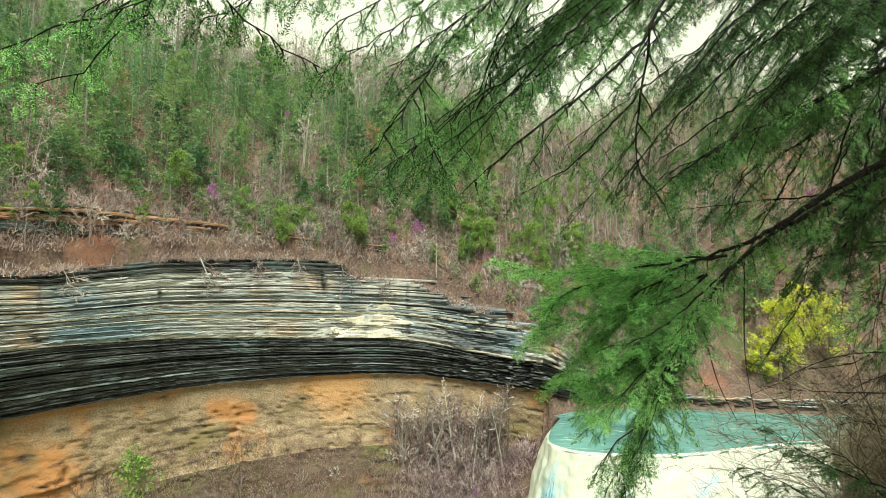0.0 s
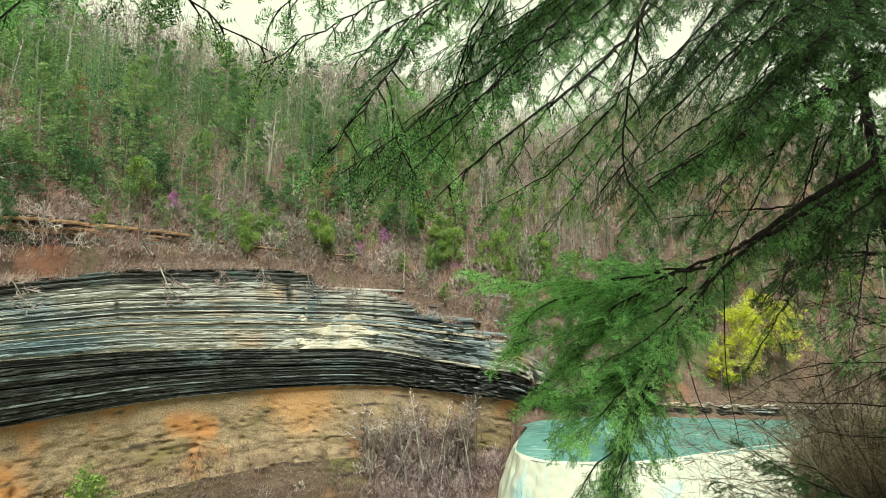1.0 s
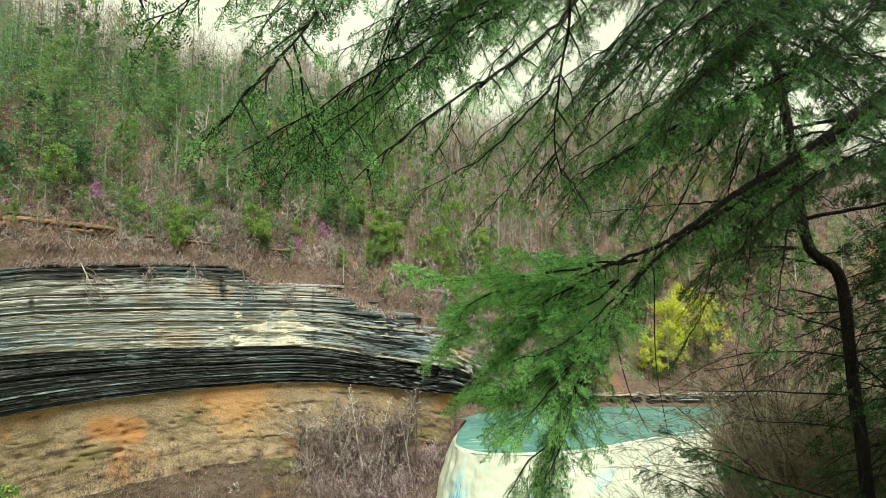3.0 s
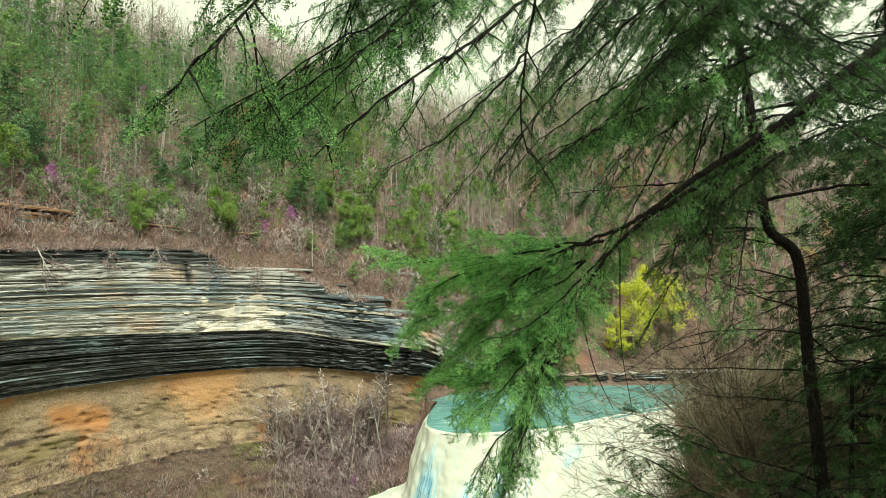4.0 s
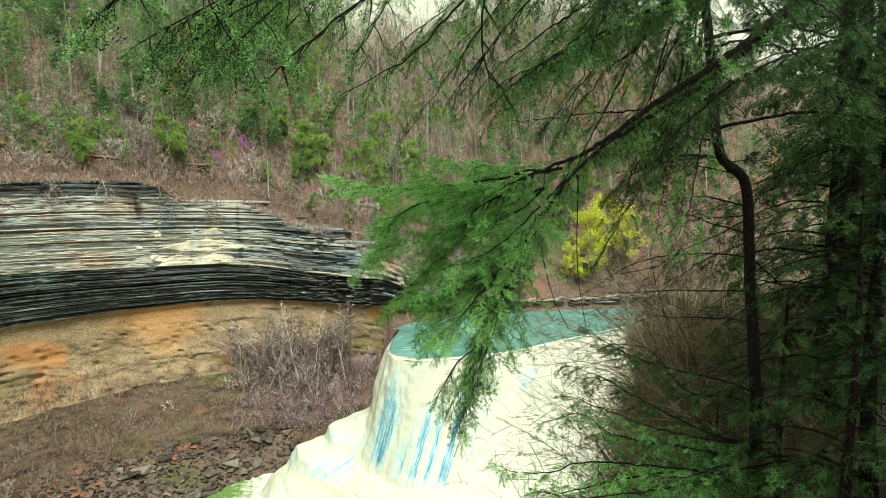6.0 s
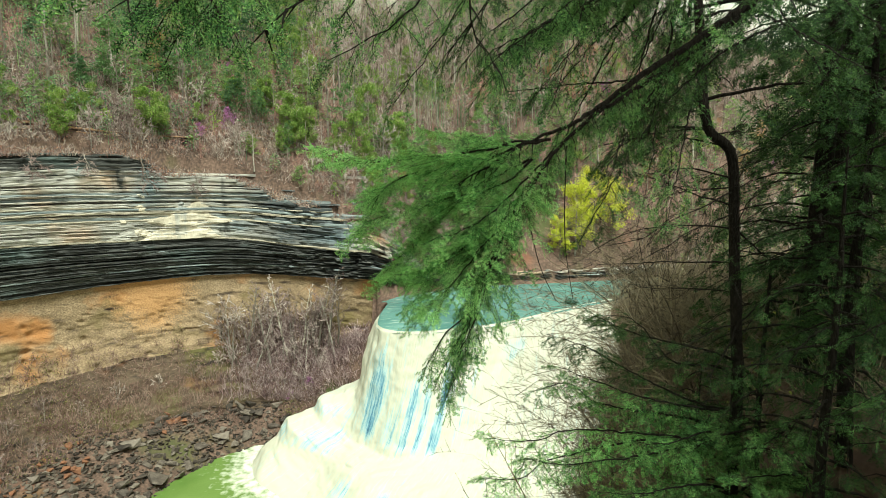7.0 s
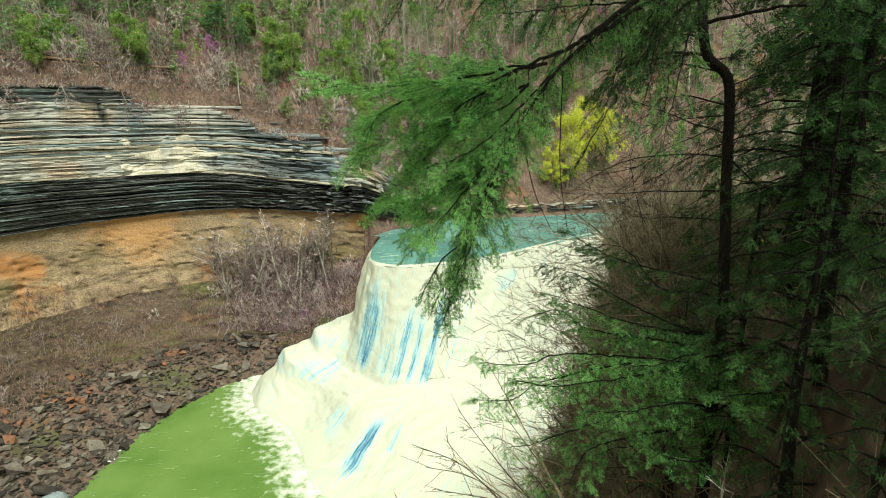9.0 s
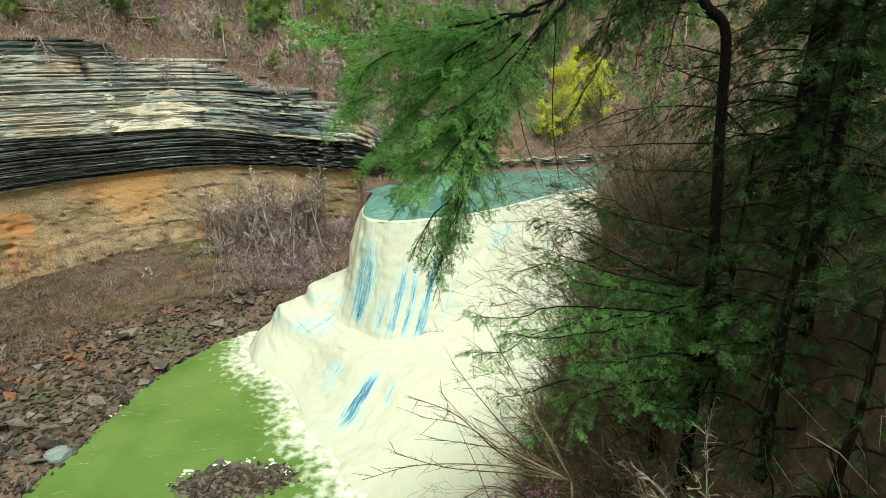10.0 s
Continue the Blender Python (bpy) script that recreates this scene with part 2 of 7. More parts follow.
M_GREYBARK = material("grey_bark", [(0.3, (0.13, 0.11, 0.095)), (0.6, (0.28, 0.25, 0.22)), (0.75, (0.40, 0.37, 0.33))], 1.2, (1, 1, 0.3), 0.9, 0.4, 10, per="object")
M_PALEBARK = material("pale_bark", [(0.3, (0.30, 0.27, 0.22)), (0.7, (0.62, 0.58, 0.50))], 1.0, (1, 1, 0.4), 0.9, 0.4, 10)
M_TWIG = material("bare_twigs", [(0.3, (0.15, 0.105, 0.10)), (0.5, (0.31, 0.235, 0.225)), (0.7, (0.52, 0.45, 0.42))], 0.5, rough=0.9, bump=0, per="object")
# the same hemlock needles twice: sunlit, then deep shade, painted into the colour
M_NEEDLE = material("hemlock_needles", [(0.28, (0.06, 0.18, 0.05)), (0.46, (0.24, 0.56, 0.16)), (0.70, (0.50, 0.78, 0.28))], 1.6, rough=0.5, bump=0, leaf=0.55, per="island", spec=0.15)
M_NEEDLE_SHADE = material("old_hemlock_needles", [(0.22, (0.012, 0.028, 0.012)), (0.5, (0.030, 0.070, 0.022)), (0.75, (0.095, 0.175, 0.045))], 1.4, rough=0.6, bump=0, leaf=0.28, per="island", spec=0.12)
M_PINE = material("pine_foliage", [(0.25, (0.065, 0.13, 0.065)), (0.5, (0.165, 0.28, 0.11)), (0.75, (0.32, 0.42, 0.17))], 0.25, rough=0.7, bump=0, leaf=0.4, per="object", spec=0.15)
M_BUD = material("spring_leaves", [(0.25, (0.125, 0.215, 0.05)), (0.5, (0.235, 0.36, 0.085)), (0.75, (0.40, 0.48, 0.15))], 0.4, rough=0.7, bump=0, leaf=0.4, per="island", spec=0.15)
M_YELLOW = material("yellow_green_leaves", [(0.3, (0.46, 0.52, 0.05)), (0.6, (0.74, 0.74, 0.10))], 0.8, rough=0.7, bump=0, leaf=0.4, per="island")
M_BRUSH = material("brush_twigs", [(0.25, (0.085, 0.048, 0.040)), (0.5, (0.21, 0.125, 0.105)), (0.75, (0.36, 0.27, 0.225))], 0.3, rough=0.9, bump=0, per="island")
M_TAN = material("old_leaves", [(0.3, (0.30, 0.18, 0.07)), (0.6, (0.50, 0.34, 0.16))], 0.4, rough=0.8, bump=0, leaf=0.3, per="object")
M_PINK = material("redbud_blossom", [(0.3, (0.30, 0.10, 0.28)), (0.6, (0.50, 0.22, 0.46))], 1.5, rough=0.7, bump=0, leaf=0.3, per="island")

# half-shaded copy of the hemlock needles, between the sunlit and deep-shade ones
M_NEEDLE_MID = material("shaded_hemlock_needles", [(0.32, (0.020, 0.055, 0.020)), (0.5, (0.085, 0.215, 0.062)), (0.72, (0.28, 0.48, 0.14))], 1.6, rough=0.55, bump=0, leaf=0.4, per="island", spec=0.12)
M_WOODS = material("far_bare_woods", [(0.22, (0.065, 0.042, 0.038)), (0.42, (0.18, 0.128, 0.118)), (0.6, (0.33, 0.265, 0.24)), (0.78, (0.50, 0.44, 0.39))], 0.2, rough=0.9, bump=0, per="island")
M_WOODS_GREEN = material("far_evergreen_leaves", [(0.25, (0.075, 0.15, 0.095)), (0.5, (0.18, 0.31, 0.15)), (0.75, (0.34, 0.45, 0.20))], 0.12, rough=0.7, bump=0, leaf=0.4, per="island", spec=0.15)
M_WOODS_LIME = material("far_spring_leaves", [(0.25, (0.12, 0.25, 0.03)), (0.5, (0.24, 0.42, 0.06)), (0.75, (0.42, 0.48, 0.10))], 0.2, rough=0.7, bump=0, leaf=0.4, per="island")
M_WOODS_PINK = material("far_reddish_buds", [(0.25, (0.20, 0.075, 0.06)), (0.5, (0.38, 0.18, 0.135)), (0.75, (0.50, 0.33, 0.20))], 0.2, rough=0.8, bump=0, leaf=0.3, per="island")
M_BUFF = material("buff_rock_face", [(0.3, (0.36, 0.31, 0.25)), (0.5, (0.56, 0.50, 0.41)), (0.7, (0.66, 0.61, 0.53))], 0.5, (1.2, 1.2, 0.25), 0.8, 0.6, 3.0, 0.4, bands=((0.30, 0.31, 0.31), 0.58, 0.5, (1, 1, 0.12)))
M_LEDGE = material("rusty_ledge", [(0.3, (0.10, 0.065, 0.045)), (0.5, (0.32, 0.18, 0.10)), (0.7, (0.52, 0.34, 0.20))], 0.5, (0.3, 0.3, 2.0), 0.85, 0.9, 3.0, 0.5)
M_THICKET = material("purple_brown_twigs", [(0.25, (0.095, 0.056, 0.058)), (0.5, (0.26, 0.175, 0.178)), (0.75, (0.48, 0.39, 0.38))], 0.25, rough=0.9, bump=0, per="island")
M_REDTWIG = material("reddish_twigs", [(0.25, (0.13, 0.060, 0.052)), (0.5, (0.30, 0.155, 0.135)), (0.75, (0.46, 0.30, 0.26))], 0.3, rough=0.9, bump=0, per="island")
M_OLIVE = material("olive_new_leaves", [(0.3, (0.12, 0.15, 0.03)), (0.6, (0.30, 0.32, 0.07))], 0.8, rough=0.7, bump=0, leaf=0.4, per="island")
M_MOSS = material("olive_growth", [(0.25, (0.07, 0.075, 0.02)), (0.5, (0.15, 0.15, 0.045)), (0.75, (0.27, 0.25, 0.08))], 0.4, rough=0.8, bump=0, leaf=0.2, per="island")
# ---------------------------------------------------------------- lie of the land
POOL, BROOK = 0.0, 20.0        # water levels below and above the fall
# rim of the gorge: x, y, height of the ground just outside, height at the foot inside, slope outside
RIM = [(-75, -12, 41, 10, 0.3), (-64, 10, 42, 9, 0.8), (-64, 30, 43, 9, 1.0), (-63.5, 48, 43, 9, 1.0), (-61, 63, 43.6, 9, 1.03),
       (-55, 78, 45.1, 9, 1.03), (-39, 95, 43.9, 9, 1.03), (-22, 100, 39, 9, 1.04), (-8, 98, 31.5, 14, 1.05),
       (-1, 104, 25, 21, 1.12), (8, 111, 23.5, 21, 1.15), (22, 113, 23.5, 21, 1.2), (45, 117, 24, 21, 1.3), (90, 131, 25, 21, 1.35), (150, 150, 26, 21, 1.1)]
RIM_NEAR = [(150, 128, 23, 22, 0.5), (90, 112, 22.5, 22, 0.5), (52, 105, 22.5, 22, 0.5), (44, 99, 22.5, 22, 0.5), (41, 84, 22.5, 22, 0.5), (29, 58, 26, 25, 0.45),
            (12, 30, 34, 33.5, 0.42), (7.6, 15.5, 37.3, 37, 0.4), (6.4, 9, 38.4, 38.2, 0.36), (4.9, 3.6, 39.6, 39.4, 0.25), (1.5, 0.9, 40.35, 40.2, 0.05), (-0.5, 0.6, 40.45, 40.4, 0.03),
            (-6, -0.8, 40.5, 40.4, 0.03), (-30, -10, 40.5, 40, 0.05), (-60, -25, 41, 40, 0.1)]
POOL_EDGE = [(-44, 22), (-39.5, 40), (-36.6, 52.6), (-35.4, 57.6), (-34.9, 63.4), (-34.5, 68.8), (-32.6, 74.2), (-29.0, 80.6), (-24.8, 84.6), (-8, 86), (14, 82), (30, 88), (36, 88), (30, 66), (18, 45), (4, 38), (-10, 32), (-34, 20), (-60, -6), (-66, 0), (-56, 14)]
BROOK_EDGE = [(-5, 93), (-3, 85), (5, 82), (20, 89), (29, 95), (38, 100), (60, 109), (150, 134), (150, 144), (90, 126), (45, 113.5), (21, 110), (8, 108), (-2, 101)]
RIM_LINE = np.vstack([curve_points(RIM, 1.0), curve_points(RIM_NEAR, 1.0)])


def away(p, line):
    """Distance of points (n x 2) to a line's points, and the index of the nearest."""
    best, near = np.full(len(p), 1e9), np.zeros(len(p), int)
    for k in range(0, len(line), 64):
        d = np.hypot(p[:, None, 0] - line[None, k:k + 64, 0], p[:, None, 1] - line[None, k:k + 64, 1])
        j = d.argmin(1)
        dj = d[np.arange(len(p)), j]
        hit = dj < best
        best[hit], near[hit] = dj[hit], j[hit] + k
    return best, near


def within(p, poly):
    x, y = p[:, 0], p[:, 1]
    hit = np.zeros(len(p), bool)
    for (x0, y0), (x1, y1) in zip(poly, np.roll(poly, -1, axis=0)):
        cross = ((y0 > y) != (y1 > y)) & (x < (x1 - x0) * (y - y0) / (y1 - y0 + 1e-12) + x0)
        hit ^= cross
    return hit


def closed(points, step=1.5):
    p = np.asarray(points, float)
    p = np.vstack([p, p[:1]])
    return np.vstack([np.linspace(a, b, max(2, int(np.hypot(*(b - a)) / step)), endpoint=False) for a, b in zip(p[:-1], p[1:])])


POOL_LINE, BROOK_LINE = closed(POOL_EDGE), closed(BROOK_EDGE)
CREST = curve_points([(-4.6, 97), (-5.8, 91), (-6.2, 86), (-5.8, 81.5), (-3.6, 78.8), (0, 77.9), (7.3, 79.4), (13.5, 82), (20, 86.5), (28, 92), (36, 97)], 0.4)
FOOT = curve_points([(-25.2, 86.5), (-24.9, 84), (-24.5, 81), (-22.8, 75.6), (-17, 69.6), (-14.2, 63.9), (-12.2, 57.9), (-8.5, 53.5), (-5.9, 47.5), (3, 42), (14, 46), (24, 58)], 0.4)


def ground(x, y):
    """Height of the ground at points."""
    p = np.stack([np.ravel(x), np.ravel(y)], 1).astype(float)
    d_rim, near = away(p, RIM_LINE)
    top, foot, slope = RIM_LINE[near, 2], RIM_LINE[near, 3], RIM_LINE[near, 4]
    inside = within(p, RIM_LINE[:, :2])
    d_pool, _ = away(p, POOL_LINE)
    d_brook, _ = away(p, BROOK_LINE)
    d_pool[within(p, np.array(POOL_EDGE))] = 0
    d_brook[within(p, np.array(BROOK_EDGE))] = 0
    q = np.concatenate([p, np.zeros((len(p), 1))], 1)
    wob = lattice(q, 0.09, 1) + 0.5 * lattice(q, 0.23, 2) + 0.25 * lattice(q, 0.6, 3)
    fine = 0.5 * lattice(q, 1.1, 5)
    floor = (-1.3 * d_brook ** 2 + (BROOK - 0.7) * d_pool ** 2) / (d_pool ** 2 + d_brook ** 2 + 1e-6)
    dist = np.minimum(d_pool, d_brook)
    r = dist / (dist + d_rim + 1e-6)
    bank = np.where(foot > 30, r ** 2.6, np.where(foot > 15, r ** (0.8 + 1.8 * np.clip((foot - 24) / 6, 0, 1)), np.minimum(1, r * 1.15)))
    inner = floor + (foot - floor) * bank + wob * 0.7 * np.minimum(1, dist / 6) * np.minimum(1, d_rim / 4) + fine * 0.3 * np.minimum(1, dist / 4)
    wall = ~inside & (foot < 15)            # under the overhanging layers the ground stays low
    out = np.maximum(d_rim - 1.0, 0)
    rise = slope * (92 * (1 - np.exp(-out / 92)))
    outer = top + rise + wob * np.minimum(2.2, out * 0.12) + fine * np.minimum(0.5, out * 0.05)
    outer = np.where(wall & (d_rim < 2.6), foot, outer)
    inner = np.maximum(inner, 1.3 * np.exp(-((p[:, 0] + 18.5) / 7.2) ** 2 - ((p[:, 1] - 50.2) / 3.4) ** 2) * (1.25 + 0.4 * wob) - 1.0)
    near_cam = np.exp(-(p[:, 0] ** 2 + p[:, 1] ** 2) / 30)
    z = np.where(inside, inner, outer)
    z = np.where(near_cam > 0.02, np.minimum(z, 40.5 + 0.02 * z), z)
    return z.reshape(np.shape(x))


def spot(x, y, sink=0.05):
    return (x, y, float(ground(np.array([x]), np.array([y]))[0]) - sink)


gx = np.concatenate([[-2600, -1200, -600, -320, -230], np.arange(-180, -84, 2.4), np.arange(-84, 46, 0.8), np.arange(46, 190, 2.4), [230, 320, 600, 1200, 2600]])
gy = np.concatenate([[-2600, -1200, -500, -200, -90], np.arange(-50, 0, 2.0), np.arange(0, 16, 0.6), np.arange(16, 122, 0.8), np.arange(122, 260, 2.4), [330, 600, 1200, 2600]])
X, Y = np.meshgrid(gx, gy)
Z = ground(X, Y)
far = np.maximum(np.abs(X) - 190, 0) + np.maximum(np.abs(Y - 80) - 190, 0)
Z = np.where(far > 0, np.minimum(Z, 108), Z)
g = Geo()
g.grid(np.stack([X, Y, Z], 2))
tagged(part("ground", g, M_SOIL, smooth=True), "steep gorge ground covered in brown leaf litter", "ground", kind="structure")

# ---------------------------------------------------------------- the layered cliff
FACE = curve_points([(-64, 10), (-64, 30), (-63.5, 48), (-61, 63), (-55, 78), (-39, 95), (-22, 100), (-8, 98), (-1, 104), (8, 111), (22, 113), (45, 117), (80, 128)], 0.75)
tang = unit(np.gradient(FACE, axis=0))
NORM = np.stack([tang[:, 1], -tang[:, 0]], 1)      # towards the gorge
RUN = np.concatenate([[0], np.cumsum(np.hypot(*np.diff(FACE, axis=0).T))])
drop = np.clip((FACE[:, 0] + 33) / 25, 0, 1) * (FACE[:, 1] > 80)
tail = np.clip((FACE[:, 0] + 9) / 14, 0, 1) * (FACE[:, 1] > 80)
STEP = np.arange(len(FACE))
end_a, end_b = np.argmin(np.abs(FACE[:, 0] + 8) + 99 * (FACE[:, 1] < 90)), np.argmin(np.abs(FACE[:, 0] - 5))
TOP = np.interp(STEP, [0, 51, 60, 70, 81, 94, 106, 118, 121, 124, 133, 140, 147, 154, 161, end_a, end_b], [41.2, 41.6, 42.1, 42.9, 44.2, 44.9, 45.2, 45.2, 44.4, 42.2, 41.7, 41.0, 38.2, 36.9, 34.8, 32.0, 22.3])
MID = np.interp(STEP, [0, 60, 82, 99, 118, 133, 141, 152, 163, end_a, end_b], [33.4, 33.3, 33.0, 32.5, 31.85, 31.6, 31.0, 29.7, 28.9, 28.6, 21.8])
LIP = np.interp(STEP, [0, 107, 119, 131, 141, 152, end_a, end_b], [25.7, 25.5, 25.3, 25.2, 25.0, 24.4, 23.8, 19.4])


def sway(seed, scale, amp):
    q = np.stack([RUN, np.zeros_like(RUN), np.zeros_like(RUN)], 1)
    return amp * lattice(q, scale, seed)


def blocky(seed, size, amp):
    """Steps along the face, as where blocks have fallen away."""
    k = np.floor((RUN + sway(seed + 50, 0.3, size * 0.5)) / size).astype(int)
    h = ((k * 2654435761 + seed * 97) & 0xFFFF) / 0xFFFF - 0.5
    return amp * np.convolve(np.pad(h, 1, mode="edge"), [0.2, 0.6, 0.2], "valid")


TOP = TOP + drop * (blocky(70, 2.2, 1.8) + blocky(71, 0.9, 0.9)) * (1 - tail)
cliff = tagged(new("cliff"), "tall curved cliff of thin pale and dark rock layers", "cliff", kind="structure")


def drop_here(count):
    """How broken the face is, where it is the main face."""
    return drop if count == len(drop) else 0.0


def bed(low, high, reach, seed, mat, rough):
    """One layer of rock: a face, its ledge and its underside, running round the gorge."""
    gap = np.maximum(high - low, 0.02)
    wave = sway(seed, 0.22, 0.25 * rough) + sway(seed + 1, 0.9, 0.12 * rough) + blocky(seed, 2.2 + seed % 5, 0.5 * rough) + blocky(seed + 3, 0.8, 0.24 * rough) + sway(seed + 2, 2.2, 0.08 * rough)
    broken = blocky(seed + 8, 3.1, 1.0) > 0.3        # stretches where the layer has fallen away
    wave = wave - 0.35 * rough * broken - 0.22 * rough * (blocky(seed + 9, 1.1, 1.0) > 0.25) - 0.5 * drop_here(len(RUN)) * (blocky(seed + 10, 1.9, 1.0) > 0.15)
    wave = wave * (1 + 2.0 * drop_here(len(RUN)))
    rows = []
    for back, frac, jag in ((-4.2, 0.0, 0), (-0.30, 0.05, 0.6), (-0.02, 0.12, 0.95), (0.02, 0.5, 1), (0.0, 0.88, 1), (-0.06, 0.97, 0.95), (-0.35, 1.0, 0.6), (-4.2, 1.02, 0)):
        off = reach + back + jag * wave + jag * sway(seed + int(frac * 50) + 9, 3.1, 0.07)
        z = low + gap * frac + sway(seed + 4, 0.16, 0.05) * (0 < frac < 1)
        rows.append(np.stack([FACE[:, 0] + NORM[:, 0] * off, FACE[:, 1] + NORM[:, 1] * off, z], 1))
    geo = Geo()
    geo.grid(np.array(rows))
    return part("rock_bed", geo, mat, cliff)


rng = np.random.default_rng(11)


def beds(bottom, top, thick, reach, mats, seed, rough, dark=lambda u: False, crown=None):
    """A pile of layers between two heights that vary along the cliff."""
    cuts = [0.0]
    while cuts[-1] < 1:
        cuts.append(cuts[-1] + rng.uniform(*thick))
    cuts = np.array(cuts) / cuts[-1]
    for i, (a, b) in enumerate(zip(cuts[:-1], cuts[1:])):
        span = top - bottom
        mid = (a + b) / 2
        step = rng.choice([0.0, 0.0, 0.25, -0.3, 0.4]) * rough - (0.8 if rng.random() < 0.10 else 0.0)
        mat = M_DARK if dark(mid) else mats[rng.integers(len(mats))]
        pinch = sway(seed + i, 0.09, 0.10) * (0 < i)
        pinch_up = sway(seed + i + 1, 0.09, 0.10) * (i < len(cuts) - 2)
        over = 0.0
        if crown is not None:                   # layers above the worn-down end step back into the hillside
            above = bottom + span * a - crown - blocky(seed + i, 2.6, 0.7)
            over = np.where(above > 0, np.where(rng.random() < 0.15, 1.0 + above * 0.9, 2.6 + above * 1.9), 0)
        bed(bottom + span * a + pinch, bottom + span * b + 0.04 + pinch_up, reach(mid) + step - over, seed + i * 7, mat, rough)


beds(LIP, MID, (0.013, 0.045), lambda u: 0.9 * np.sin(u * 2.2) - 0.1 - 0.7 * max(0, u - 0.8) * 5 * 0.6, [M_DARK, M_DARK, M_DARK, M_DARK, M_DARK, M_GREY], 100, 0.7, lambda u: u < 0.2 or u > 0.85)
FULL = np.interp(STEP, [0, 60, 81, 106, end_a, end_b], [41.4, 42.3, 44.4, 45.4, 45.0, 22.7])
beds(MID, FULL, (0.009, 0.036), lambda u: 0.55 - 1.3 * u ** 1.5, [M_PALE, M_PALE, M_PALE, M_PALE, M_PALE, M_WARM, M_GREY], 400, 0.55, lambda u: u > 0.90 or (u > 0.74 and rng.random() < 0.4), TOP)

# low broken ledges set back on the slope above the main edge
SETBACK = (FACE[:, 0] < -36) & (FACE[:, 1] > 30)
keep = (FACE, NORM, RUN)
FACE, NORM, RUN = FACE[SETBACK] - NORM[SETBACK] * 5.8, NORM[SETBACK], RUN[SETBACK]
end = np.clip(np.minimum(np.arange(len(RUN)), len(RUN) - 1 - np.arange(len(RUN))) / 40, 0, 1)
base = 48.4 + sway(3, 0.05, 0.5)
beds(base - 1.0, base + 3.0 * end + 0.1, (0.07, 0.16), lambda u: 1.3 - 0.7 * u, [M_DARK, M_LEDGE, M_LEDGE, M_LEDGE], 800, 1.5, lambda u: u < 0.35 or u > 0.9)
FACE, NORM, RUN = keep

# the smooth buff wall below the top step, where a slab has come away
k0, k1 = np.argmin(np.hypot(FACE[:, 0] + 45.5, FACE[:, 1] - 89)), np.argmin(np.hypot(FACE[:, 0] + 29.5, FACE[:, 1] - 98.6))
sl = slice(k0, k1)
q = np.stack([RUN[sl], RUN[sl] * 0, RUN[sl] * 0], 1)
rows = []
across = 2 * np.abs(q[:, 0] - q[:, 0].mean()) / np.ptp(q[:, 0])
for zf in np.linspace(0, 1, 40):
    z = MID[sl] + 0.15 + zf * 8.0
    at = q + [0, 0, zf * 9]
    off = 0.72 - 0.45 * zf + 0.14 * lattice(at, 0.8, 3) + 0.10 * lattice(at, 2.1, 4) + 0.12 * np.sign(lattice(at * [0.15, 1, 1.4], 1.3, 14))
    edge = across + 0.5 * lattice(at * [0.6, 1, 1.5], 0.7, 5) - 0.55
    lid = zf + 0.45 * lattice(q, 0.45, 15) + 0.12 * lattice(at, 1.3, 16) - 0.62
    off = off - 1.6 * np.clip(edge * 3.0, 0, 1) - 1.6 * np.clip(lid * 5.0, 0, 1)
    rows.append(np.stack([FACE[sl, 0] + NORM[sl, 0] * off, FACE[sl, 1] + NORM[sl, 1] * off, z], 1))
rows.append(rows[-1] + np.concatenate([-NORM[sl] * 1.6, np.full((k1 - k0, 1), 0.25)], 1))
g = Geo()
g.grid(np.array(rows))
part("buff_wall", g, M_BUFF, cliff, "smooth buff rock face where a slab fell", smooth=False)

# hollow of soft shale below the lip, running out into the slope
rows = []
zs = np.linspace(0, 1.4, 126)
prof = lambda u: np.interp(u, [0, 0.04, 0.12, 0.3, 0.5, 0.7, 0.85, 1, 1.15, 1.4], [0.15, -0.45, -0.45, 0.05, 1.0, 3.1, 5.6, 8.5, 10.0, 11.0])
q0 = np.stack([FACE[:, 0], FACE[:, 1], np.zeros(len(FACE))], 1)
for u in zs:
    z = LIP + 0.1 - u * 19
    q = q0 + [0, 0, u * 19]
    fold = 0.6 * lattice(q, 0.16, 6) + 0.22 * np.abs(lattice(q, 0.45, 7)) + 0.16 * lattice(q, 1.2, 8) + 0.13 * lattice(q, 2.6, 12)
    crack = np.abs(lattice(q * [1, 1, 0.7] + 0.8 * lattice(q, 0.3, 20)[:, None], 0.34, 21))
    fold = fold - 0.6 * np.clip(1 - crack / 0.05, 0, 1) * (u > 0.05) + 0.10 * np.sign(lattice(q * [0.6, 0.6, 1.6], 0.5, 22)) * np.clip(u * 5, 0, 1) * (u < 0.7)
    shelf = (0.22 * lattice(q * [0.08, 0.08, 1.6], 1.0, 9) + 0.14 * lattice(q * [0.15, 0.15, 2.5], 1.6, 10)) * np.interp(u, [0.4, 0.45, 0.75, 0.85], [0, 1, 1, 2.4])
    off = prof(u) + fold * np.clip(u * 3, 0.15, 1) + shelf - 12.0 * np.clip((FACE[:, 0] + 16) / 14, 0, 1) * (FACE[:, 1] > 80) * u
    rows.append(np.stack([FACE[:, 0] + NORM[:, 0] * off, FACE[:, 1] + NORM[:, 1] * off, z], 1))
rows = np.array(rows)
g = Geo()
g.grid(rows[:57])
part("ochre_hollow", g, M_ORANGE, cliff, "ochre shale wall hollowed out under the layers", smooth=True)
g = Geo()
g.grid(rows[56:])
